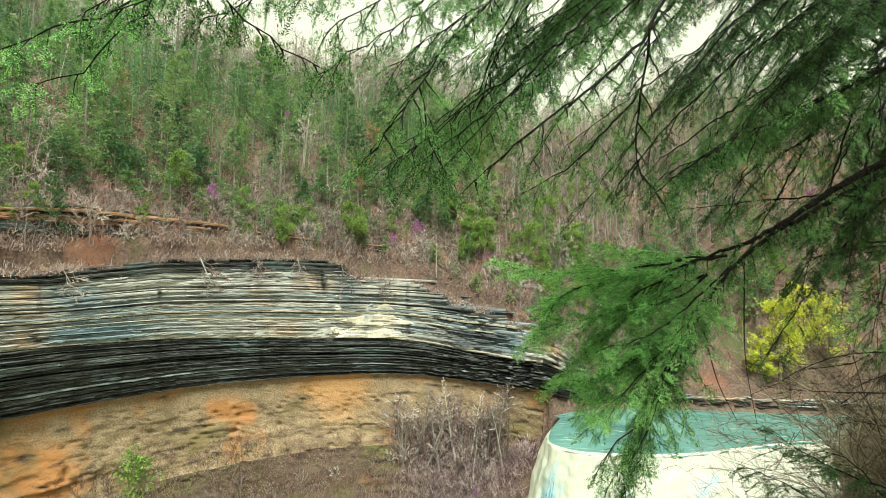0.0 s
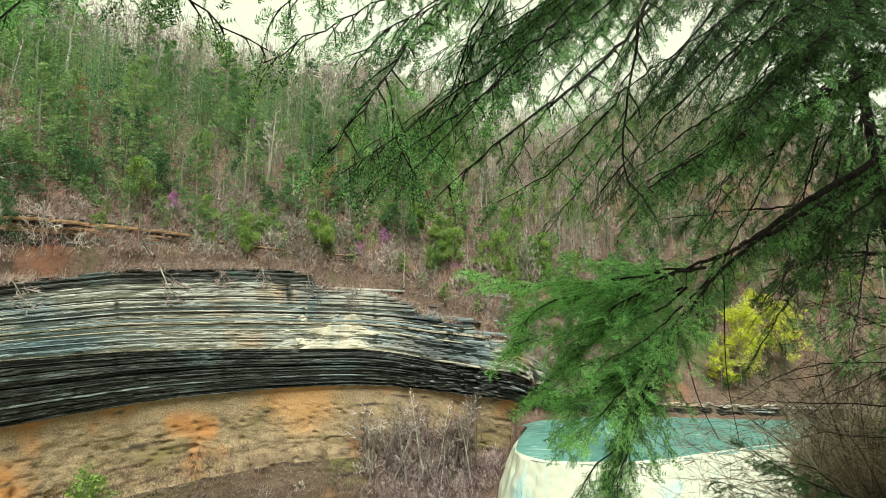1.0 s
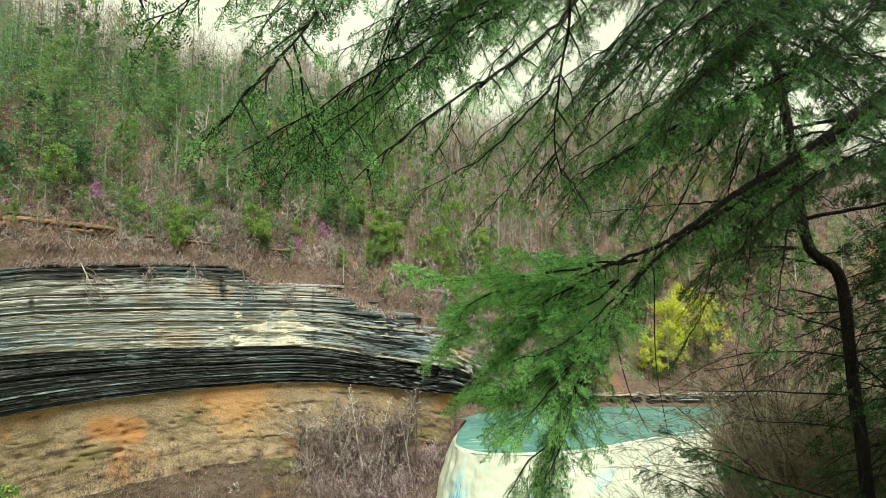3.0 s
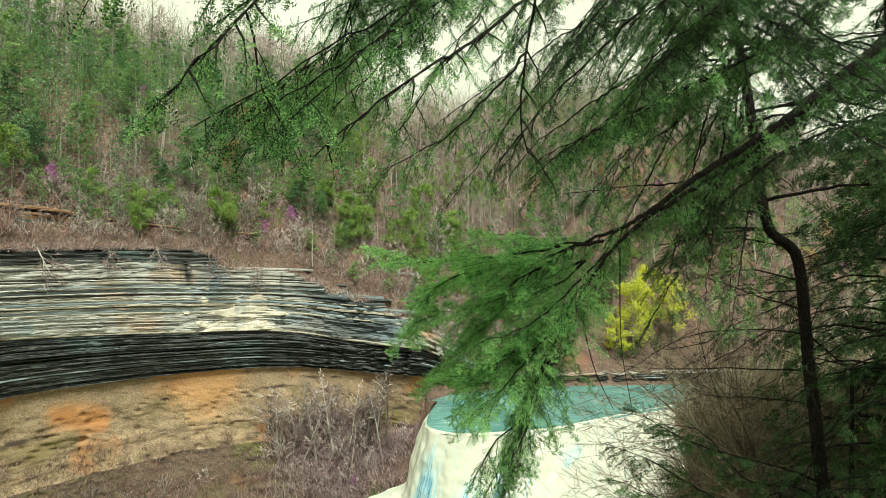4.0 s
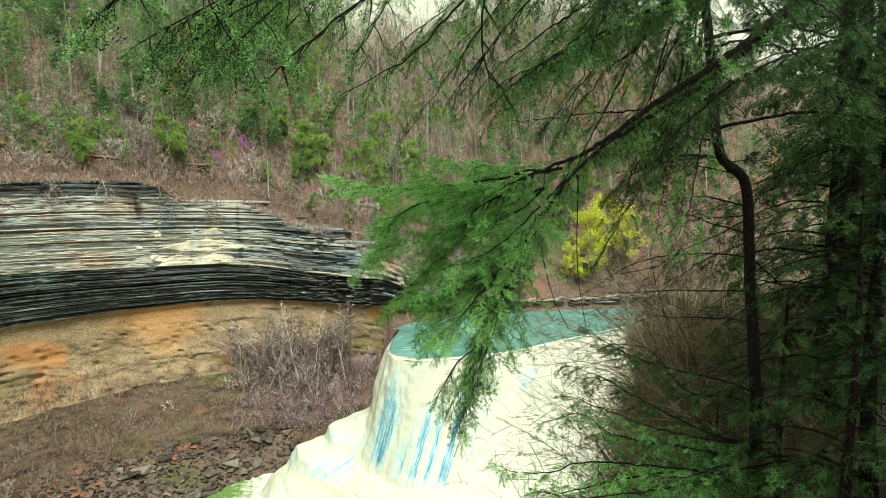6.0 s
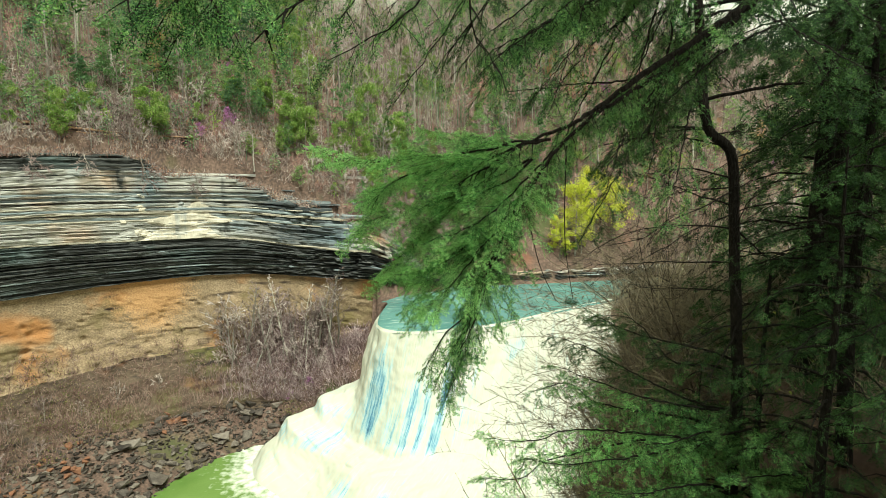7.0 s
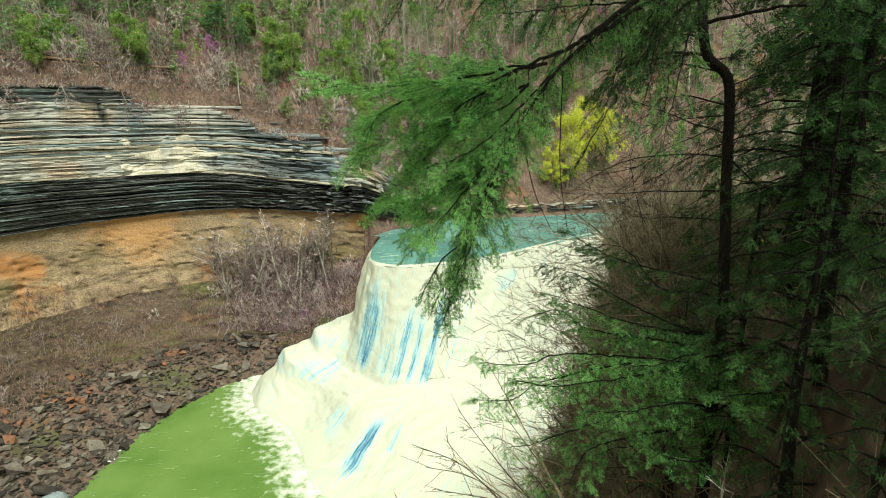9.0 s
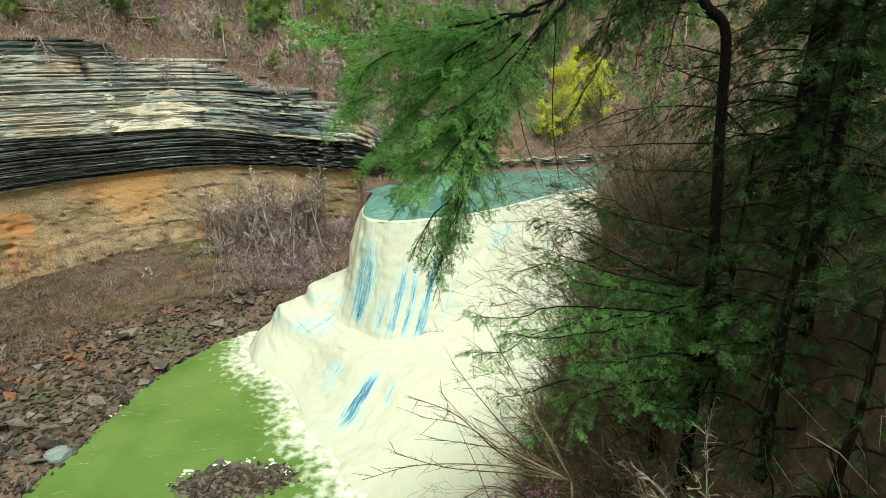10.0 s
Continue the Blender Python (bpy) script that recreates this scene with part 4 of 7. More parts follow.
def evergreen(seed, height, label, group, width=0.34, first=0.06, mat=None, size=0.44, boughs=46, per=24):
    r = np.random.default_rng(seed)
    size *= 0.6 + height * 0.035
    ob = thing("evergreen_tree", (0, 0, 0), label, "tree", group)
    g = Geo()
    k = 7
    tz = np.linspace(0, height, k)
    tp = np.stack([np.cumsum(r.normal(0, 0.06, k)), np.cumsum(r.normal(0, 0.06, k)), tz], 1)
    tube(g, tp, (height * 0.012 + 0.03) * (1 - 0.9 * tz / height), 6)
    leaf = Geo()
    for i in range(boughs):
        u = first + (0.99 - first) * (i + r.uniform(0, 0.9)) / boughs
        a = r.uniform(0, 6.3)
        ln = height * width * (1.08 - u) ** 0.75 * r.uniform(0.55, 1.25) + 0.2
        d = unit([np.cos(a), np.sin(a), 0.15 + 0.3 * u + r.normal(0, 0.1)])
        o = np.array([np.interp(u * height, tz, tp[:, 0]), np.interp(u * height, tz, tp[:, 1]), u * height])
        e = o + d * ln
        sticks(g, [o], [e], 0.05 * (1.1 - u), 0.012)
        t = r.uniform(0.25, 1.05, per)[:, None] ** 0.7
        p = o + (e - o) * t + r.normal(0, 0.10 * ln + 0.08, (per, 3)) * [1, 1, 0.45] - np.array([0, 0, 0.1]) * t
        dr = unit(d + r.normal(0, 0.6, (per, 3)) + [0, 0, -0.15])
        blades(leaf, p, dr, np.cross(dr, unit(np.array([0, 0, 1]) + r.normal(0, 0.5, (per, 3)))), r.uniform(0.7, 1.5, per) * size, r.uniform(0.7, 1.3, per) * size * 0.3)
    part("trunk", g, M_GREYBARK, ob)
    tagged(part("crown", leaf, mat or M_PINE, ob), kind="stuff")
    return ob


GREY = "bare grey-barked deciduous tree on the wooded hillside"
KINDS = {
    "bare": [bare_tree(60 + k, h, GREY, "bare trees on the hillside", first=f, spread=s * 1.2) for k, (h, f, s) in enumerate(((13, 0.45, 0.22), (15, 0.5, 0.2), (10, 0.3, 0.3), (12, 0.35, 0.26), (16, 0.55, 0.18), (8, 0.25, 0.34)))],
    "pale": [bare_tree(80 + k, h, "bare tree with a pale trunk on the hillside", "pale-trunked trees", bark=M_PALEBARK, first=0.5, n1=10, spread=0.2) for k, h in enumerate((13, 15))],
    "pine": [evergreen(90 + k, h, "green evergreen tree on the wooded hillside", "evergreens on the hillside", width=w) for k, (h, w) in enumerate(((13, 0.28), (10, 0.38), (15, 0.24), (7, 0.42), (12, 0.3), (5, 0.5)))],
    "bud": [bare_tree(110 + k, h, "tree in fresh yellow-green spring leaf", "budding trees", name="budding_tree", leaves=M_BUD, leaf_n=9, leaf_size=0.23, first=0.12, n1=13, spread=0.36, n3=4) for k, h in enumerate((7, 5, 8))],
    "tan": [bare_tree(120 + k, h, "tree still holding tan old leaves", "tan-leaved trees", name="tan_leaved_tree", leaves=M_TAN, leaf_n=4, leaf_size=0.26, first=0.3, n1=10, spread=0.3, n3=3) for k, h in enumerate((8, 10))],
    "redbud": [bare_tree(130 + k, h, "small redbud tree covered in purple blossom", "redbuds on the hillside", name="redbud_tree", leaves=M_PINK, leaf_n=5, leaf_size=0.2, first=0.2, n1=9, spread=0.4, n3=3) for k, h in enumerate((4.5, 6))],
    "shrub": [bare_tree(140 + k, h, "leafless brown thicket shrub on the slope", "bare shrubs", name="bare_shrub", first=0.05, n1=11, spread=0.6, rise=0.9, n2=3, n3=6) for k, h in enumerate((3.2, 4.4, 5.4))],
}
USED = set()


def plant(kind, x, y, scale=1.0, r=random, on=spot):
    src = KINDS[kind][r.randrange(len(KINDS[kind]))]
    at = on(x, y, 0.15)
    m = Matrix.Translation(at) @ Matrix.Rotation(r.uniform(0, 6.28), 4, "Z") @ Matrix.Rotation(r.gauss(0, 0.04), 4, "X")
    if src.name not in USED:
        USED.add(src.name)
        src.matrix_basis = m @ Matrix.Scale(scale, 4)
        return src
    src_scale = src.scale.copy()
    src.scale = (scale, scale, scale)
    ob = copy_thing(src, m)
    src.scale = src_scale
    return ob


pr = random.Random(5)
# named single trees that stand out
for kind, x, y, s in (("redbud", -62, 82, 1.0), ("redbud", -70, 118, 1.0), ("redbud", -36, 118, 1.0), ("pale", -76, 128, 0.9), ("pale", -108, 96, 0.9), ("bud", -42.5, 99.5, 0.8),
                      ("bud", -10, 118, 1.2), ("bud", -4, 126, 1.3), ("tan", -48, 118, 1.2), ("bud", -51.5, 92.5, 0.7), ("bud", -24, 106, 0.7)):
    plant(kind, x, y, s, pr)
for kind, x, y, s in (("bud", -51.8, 88, 0.9), ("bud", -42.9, 97.2, 1.15), ("bud", -34.3, 111.8, 1.2), ("bud", -28.2, 112.6, 1.5), ("bud", -21.4, 108.8, 1.35), ("bud", -11.5, 129.8, 1.6), ("bud", -4, 126.3, 1.7), ("bud", -16, 106, 0.8),
                      ("bare", -47.1, 93.1, 0.6), ("bare", -39.9, 105.3, 0.7), ("bare", -37.9, 106.6, 0.75), ("bare", -29.7, 107.3, 0.7), ("pale", -46, 115, 0.8), ("bare", -20.7, 118, 0.8), ("shrub", -45, 94, 1.2), ("shrub", -49, 90, 1.2),
                      ("bud", -13.5, 143, 1.4), ("bud", -4.2, 128, 1.25), ("bud", -6.0, 129.5, 1.0), ("bud", -20.4, 108.5, 1.15), ("bud", -21.6, 109.5, 0.8), ("bud", -28.7, 113.9, 1.2), ("bud", -11.9, 191, 1.5), ("bud", -43.2, 97.3, 0.85), ("bud", -51.8, 86.9, 0.7), ("bud", -59, 86.4, 0.8),
                      ("tan", -46.0, 108, 1.0), ("redbud", -33, 106, 0.9), ("redbud", -37, 103, 0.7), ("shrub", -18, 104, 1.1), ("shrub", -25, 105.5, 1.1), ("shrub", -31, 103.5, 1.0), ("bud", -56, 83, 0.7), ("shrub", -12, 104, 1.1), ("bud", -9, 110, 1.0)):
    plant(kind, x, y, s, pr)
taken = {}
r = np.random.default_rng(3)
cand = np.stack([r.uniform(-150, 125, 26000), r.uniform(8, 205, 26000)], 1)
d_rim, near = away(cand, RIM_LINE)
inside = within(cand, RIM_LINE[:, :2])
q = np.concatenate([cand, np.zeros((len(cand), 1))], 1)
patch = lattice(q, 0.045, 8) + 0.5 * lattice(q, 0.12, 9)
n_tree = n_pine = n_bare = 0
for turn, limit in ((0, 330), (1, 960)):
    for (x, y), d, ins, pa, foot_z in zip(cand, d_rim, inside, patch, RIM_LINE[near, 3]):
        az, rg = np.degrees(np.arctan2(x, y)), np.hypot(x, y)
        if ins or d < (2.9 if foot_z < 15 else 1.2) or d > 82 or az < -60 or az > 44 or rg < 38 or (turn == 0 and (d > 15 or az > 6)):
            continue
        hidden = az > 14
        gap = (3.2 if d < 36 else 5.5) if hidden else (1.9 if d < 12 else 2.7 if d < 48 else 3.8)
        cell = (int(x // 4), int(y // 4))
        close = [p for i in (-2, -1, 0, 1, 2) for j in (-2, -1, 0, 1, 2) for p in taken.get((cell[0] + i, cell[1] + j), ())]
        if any((x - a) ** 2 + (y - b) ** 2 < gap * gap for a, b in close) or n_tree > limit:
            continue
        if x < -36 and d < 6.5 and pr.random() < 0.25:
            continue
        taken.setdefault(cell, []).append((x, y))
        n_tree += 1
        roll = pr.random()
        if d < 10:
            kind = "shrub" if roll < 0.55 else "bud" if roll < 0.70 else "bare" if roll < 0.80 else "redbud" if roll < 0.83 else "pine"
            s = pr.uniform(0.7, 1.15) * (1 if kind == "shrub" else 0.6)
        else:
            green = 0.36 + 0.5 * pa + (0.40 if 12 < d < 62 and x < -25 else 0)
            kind = "pine" if roll < green else "bud" if roll > 0.93 else "tan" if roll > 0.895 else "redbud" if roll > 0.875 else "shrub" if roll > 0.70 else "pale" if roll > 0.675 else "bare"
            s = pr.uniform(0.75, 1.15)
        if d > 42 and x < -40:
            kind = "bare" if roll > 0.45 else kind
            s *= 1.35
        elif d > 9 and -30 < x < 12 and roll > 0.62:
            kind = "bud"
            s *= 1.1
        if x > 10 and rg < 85:
            s *= 0.8
        n_pine += kind == "pine"
        n_bare += kind == "bare"
        if (kind == "pine" and n_pine > 270) or (kind == "bare" and n_bare > 270):
            continue
        plant(kind, x, y, s, pr)

# thickets on the shale slope and by the fall
for x, y, s in ((-33, 93, 0.7), (-30, 93, 0.8), (-27, 95, 0.9), (-24, 95, 0.9), (-21, 95, 0.9), (-18, 95, 0.9), (-16, 96, 0.9), (-14, 95, 0.8), (-28, 91, 0.8), (-25, 92, 0.8), (-22, 92, 0.8), (-19, 92, 0.8), (-16, 93, 0.8), (-26, 97, 0.8),
                (-52, 71, 0.7), (-50, 66, 0.7), (-47, 78, 0.6), (-44, 82, 0.6), (-53, 58, 0.7), (-40, 86.5, 0.5), (-52, 52, 0.8), (-55, 64, 0.6), (-55, 56, 0.7), (-54, 68, 0.6), (-50, 75, 0.6), (-57, 52, 0.7), (-57, 60, 0.6), (-53, 62, 0.7), (-49, 58, 0.6), (-48, 70, 0.5), (-36, 90, 0.5), (-57, 46, 0.8), (-53, 47, 0.8)):
    plant("shrub", x, y, s, pr, slope_spot)
for x, y, s in ((-25, 97, 0.75), (-21.5, 97, 0.85), (-18, 97, 0.8), (-28, 97, 0.6), (-15, 96.5, 0.7), (-23, 95.5, 0.7)):
    plant("bare", x, y, s, pr, slope_spot)
lone = bare_tree(118, 15.5, "slender tree with a small yellow-green crown on the shale slope", "", name="budding_tree", leaves=M_BUD, leaf_n=5, leaf_size=0.34, first=0.66, n1=10, spread=0.24, n3=3)
lone.location = slope_spot(-50.4, 55.0)
for x, y, s in ((-21, 91, 0.45), (-18, 91.5, 0.4)):
    plant("redbud", x, y, s, pr, slope_spot)

# bare tree tops that have slid over the cliff's edge
for x, y, roll, s in ((-57.5, 73.5, 1.0, 1.15), (-43.5, 92.5, 0.7, 1.1), (-53.5, 81.5, 2.9, 0.8), (-62.5, 55, 2.0, 0.8), (-49, 87, 4.0, 0.75), (-36.5, 96.5, 2.2, 0.7)):
    k = int(np.hypot(FACE[:, 0] - x, FACE[:, 1] - y).argmin())
    src = KINDS["shrub"][2]
    src_scale = src.scale.copy()
    src.scale = (s, s, s)
    way = Vector((NORM[k, 0] * 0.75, NORM[k, 1] * 0.75, -0.75))
    at = (FACE[k, 0] - NORM[k, 0] * 0.6, FACE[k, 1] - NORM[k, 1] * 0.6, TOP[k] + 0.3)
    ob = copy_thing(src, Matrix.Translation(at) @ way.to_track_quat("Z", "Y").to_matrix().to_4x4() @ Matrix.Rotation(roll, 4, "Z"))
    src.scale = src_scale
    tagged(ob, "dead grey tree top hanging over the cliff's edge", group="fallen tree tops")

# fine brush over hillside and slope, too thin to count
g = Geo()
r = np.random.default_rng(17)
p = np.stack([r.uniform(-120, 70, 24000), r.uniform(20, 160, 24000)], 1)
d_rim, near = away(p, RIM_LINE)
ins = within(p, RIM_LINE[:, :2])
z = ground(p[:, 0], p[:, 1])
ok = (~ins & (d_rim > 1.2) & (d_rim < 50)) | (ins & (z > 5.5) & (p[:, 0] < -8) & (RIM_LINE[near, 3] < 15) & (d_rim > 6))
p, z = p[ok][:6000], z[ok][:6000]
for _ in range(5):
    a = np.concatenate([p + r.normal(0, 0.5, p.shape), z[:, None] - 0.1], 1)
    d = unit(r.normal(0, 0.6, a.shape) + [0, 0, 1])
    m1 = a + d * r.uniform(0.4, 1.2, len(a))[:, None]
    b = m1 + unit(d + r.normal(0, 0.5, a.shape)) * r.uniform(0.3, 1.2, len(a))[:, None]
    ribbons(g, a, m1, 0.036)
    ribbons(g, m1, b, 0.026)
k = r.integers(0, len(FACE), 5200)
off = r.uniform(0.6, 8.5, 5200)
p = FACE[k] + NORM[k] * off[:, None]
z = LIP[k] + 0.1 - 19 * np.interp(off - 0.2, PROF_OFF, PROF_U)
keep = (FACE[k, 0] < -12) & (r.random(5200) < np.clip(off / 6, 0.15, 1)) & ((np.abs(FACE[k, 0] + 42) > 9) | (off > 5))
p, z = p[keep], z[keep]
for _ in range(7):
    a = np.concatenate([p + r.normal(0, 0.4, p.shape), z[:, None] - 0.3], 1)
    b = a + unit(r.normal(0, 0.5, a.shape) + [0.2, -0.2, 1]) * r.uniform(0.6, 1.7, len(a))[:, None]
    ribbons(g, a, b, 0.03)
tagged(part("brush", g, M_BRUSH), "thin leafless brush covering the slopes", "brush", kind="stuff")

g, red = Geo(), Geo()
r = np.random.default_rng(18)
p = np.stack([r.uniform(-95, 70, 30000), r.uniform(60, 185, 30000)], 1)
d_rim, near = away(p, RIM_LINE)
az = np.degrees(np.arctan2(p[:, 0], p[:, 1]))
ok = ~within(p, RIM_LINE[:, :2]) & (d_rim > 3.0) & (d_rim < 46) & (az > -52) & (az < 24) & (p[:, 1] > 60)
p = p[ok][:2200]
z = ground(p[:, 0], p[:, 1])
tall = r.uniform(1.6, 4.2, len(p))
ruddy = lattice(np.concatenate([p, z[:, None] * 0], 1), 0.07, 61) + 0.5 * r.normal(0, 0.4, len(p)) > np.where(d_rim[ok][:2200] < 26, -0.2, 0.12)
for _ in range(6):
    a = np.concatenate([p + r.normal(0, 0.3, p.shape), z[:, None] - 0.15], 1)
    d = unit(r.normal(0, 0.38, a.shape) + [0, 0, 1])
    m1 = a + d * (tall * r.uniform(0.35, 0.6, len(a)))[:, None]
    for pick, geo in ((ruddy, red), (~ruddy, g)):
        ribbons(geo, a[pick], m1[pick], 0.034)
    for _ in range(3):
        b = m1 + unit(d + r.normal(0, 0.5, a.shape)) * (tall * r.uniform(0.25, 0.55, len(a)))[:, None]
        c = m1 + (b - m1) * 0.45
        e = c + unit(b - m1 + r.normal(0, 0.7, a.shape)) * (tall * r.uniform(0.12, 0.28, len(a)))[:, None]
        for pick, geo in ((ruddy, red), (~ruddy, g)):
            ribbons(geo, m1[pick], b[pick], 0.026)
            ribbons(geo, c[pick], e[pick], 0.020)
tagged(part("thicket", g, M_WOODS), "grey leafless thicket covering the wooded hillside", "thicket", kind="stuff")
tagged(part("thicket", red, M_REDTWIG), "reddish-brown leafless thicket covering the wooded hillside", "thicket", kind="stuff")

# ---------------------------------------------------------------- woods that fill the far hillside, beyond counting
r = np.random.default_rng(23)
p = np.stack([r.uniform(-190, 135, 60000), r.uniform(10, 240, 60000)], 1)
d_rim, near = away(p, RIM_LINE)
az = np.degrees(np.arctan2(p[:, 0], p[:, 1]))
ok = ~within(p, RIM_LINE[:, :2]) & (d_rim > np.where(r.random(len(p)) < 0.5, 3.2, 7.0)) & (d_rim < 120) & (az > -62) & (az < 40) & (np.hypot(*p.T) > 45) & (p[:, 0] < 125)
p, d_rim = p[ok][:8200], d_rim[ok][:8200]
z = ground(p[:, 0], p[:, 1])
q = np.concatenate([p, z[:, None] * 0], 1)
patch = lattice(q, 0.05, 31) + 0.6 * lattice(q, 0.14, 32) + r.normal(0, 0.35, len(p)) + np.where((p[:, 0] < -34) & (d_rim > 8) & (d_rim < 62), 0.95, 0.1)
bare = patch < 0.0
g = Geo()
o = np.concatenate([p[bare], z[bare, None] - 0.3], 1)
h = r.uniform(5, 13, len(o)) * np.clip(0.45 + d_rim[bare] / 40, 0.5, 1.7)
tip = o + unit(r.normal(0, 0.16, o.shape) + [0, 0, 1]) * h[:, None]
sticks(g, o, tip, 0.03 + 0.007 * h, 0.02)
for _ in range(20):
    u = r.uniform(0.15, 0.98, len(o))[:, None]
    a = o + (tip - o) * u
    b = a + unit(r.normal(0, 0.7, o.shape) + [0, 0, 0.75]) * (h * r.uniform(0.10, 0.30, len(o)))[:, None]
    ribbons(g, a, b, 0.036)
    c = a + (b - a) * r.uniform(0.3, 0.8, len(o))[:, None]
    ribbons(g, c, c + unit(b - a + r.normal(0, 1.0, o.shape)) * (h * 0.12)[:, None], 0.027)
tagged(part("far_woods", g, M_WOODS), "leafless grey-brown woods covering the far hillside", "woods", kind="stuff")


def leafy_woods(pick, height, wide, per, size, mat, label, seed):
    r = np.random.default_rng(seed)
    g = Geo()
    o = np.concatenate([p[pick], z[pick, None]], 1)
    h = r.uniform(*height, len(o)) * np.clip(0.5 + d_rim[pick] / 45, 0.55, 1.5)
    sticks(g, o - [0, 0, 0.3], o + np.stack([0 * h, 0 * h, h * 0.9], 1), 0.03 + 0.006 * h, 0.02)
    u = r.uniform(0.12, 1, (len(o), per)) ** 0.8
    a = r.uniform(0, 6.3, u.shape)
    w = h[:, None] * wide * (1.05 - u) ** 0.7 * r.uniform(0.3, 1.1, u.shape)
    c = o[:, None] + np.stack([np.cos(a) * w, np.sin(a) * w, h[:, None] * u - 0.15 * w], 2)
    c = c.reshape(-1, 3)
    d = unit(np.stack([np.cos(a), np.sin(a), 0 * a], 2).reshape(-1, 3) + r.normal(0, 0.6, c.shape))
    blades(g, c, d, np.cross(d, unit(r.normal(0, 0.6, c.shape) + [0, 0, 1])), r.uniform(0.6, 1.5, len(c)) * size, r.uniform(0.6, 1.3, len(c)) * size * 0.33)
    tagged(part("far_woods", g, mat), label, "woods", kind="stuff")


idx = np.arange(len(p))
leafy = idx[~bare]
leafy_woods(leafy[(leafy % 8 < 4) | ((p[leafy, 0] < -38) & (leafy % 8 < 7))][:2700], (4, 12), 0.40, 92, 0.38, M_WOODS_GREEN, "small dark evergreens filling the far hillside", 24)
leafy_woods(leafy[leafy % 8 == 4][:420], (3, 7), 0.36, 80, 0.36, M_WOODS_LIME, "lime-green budding trees scattered on the hillside", 25)
leafy_woods(leafy[(leafy % 8 == 5) | (leafy % 8 == 6)][:700], (2.5, 6), 0.42, 60, 0.28, M_WOODS_PINK, "reddish budding thickets scattered on the hillside", 26)

# purple-brown thicket and leaning bare trees on the slope beside the fall
g = Geo()
r = np.random.default_rng(27)
k = r.integers(0, len(FACE), 9000)
off = r.uniform(0.8, 9.5, 9000)
ok = (FACE[k, 0] > -37) & (FACE[k, 0] < -9) & (FACE[k, 1] > 90)
ok &= r.random(9000) < np.clip((FACE[k, 0] + 36) / 12, 0.03, 1) * np.clip(1.5 - off / 9, 0.25, 1)
k, off = k[ok][:1400], off[ok][:1400]
base_p = FACE[k] + NORM[k] * off[:, None]
for _ in range(6):
    at = base_p + r.normal(0, 0.35, base_p.shape)
    zz = np.maximum(ground(at[:, 0], at[:, 1]), LIP[k] + 0.1 - 19 * np.interp(off - 0.2, PROF_OFF, PROF_U) - 12 * np.clip((FACE[k, 0] + 16) / 14, 0, 1))
    a = np.concatenate([at, zz[:, None] - 0.3], 1)
    d = unit(r.normal(0, 0.35, a.shape) + [0.05, -0.25, 1])
    m1 = a + d * (r.uniform(0.5, 2.0, len(a)) * np.clip(2.2 - off / 4, 1, 1.8))[:, None]
    ribbons(g, a, m1, 0.05)
    for _ in range(2):
        ribbons(g, m1, m1 + unit(d + r.normal(0, 0.45, a.shape)) * r.uniform(0.4, 1.3, len(a))[:, None], 0.035)
tagged(part("thicket", g, M_THICKET), "dense purple-brown thicket on the slope beside the fall", "thicket", kind="stuff")
for x, y, s, tilt in ((-31, 94.5, 0.8, 0.5), (-29, 95, 0.9, 0.35), (-22, 95.5, 1.0, -0.25), (-20, 96, 1.0, -0.1), (-17.5, 95.5, 0.95, -0.3), (-26.5, 95, 0.8, 0.45), (-15.5, 96, 0.85, 0.1), (-24.5, 94, 0.9, 0.2), (-19, 94, 0.85, 0.25)):
    ob = plant("pale" if s > 0.96 else "bare", x, y, s, pr, slope_spot)
    ob.rotation_euler = (0.12, tilt, pr.uniform(0, 6))

for _ in range(26):
    x = pr.uniform(-34, -12)
    k = int(np.abs(FACE[:, 0] - x + 99 * (FACE[:, 1] < 90)).argmin())
    off = pr.uniform(1.2, 5.5)
    kind = pr.choice(["bare", "bare", "bare", "shrub", "shrub"])
    ob = plant(kind, FACE[k, 0] + NORM[k, 0] * off, FACE[k, 1] + NORM[k, 1] * off, pr.uniform(1.1, 1.6) if kind == "shrub" else pr.uniform(0.6, 0.9), pr, slope_spot)
    ob.rotation_euler = (pr.gauss(0.1, 0.12), pr.gauss(0, 0.22), pr.uniform(0, 6))

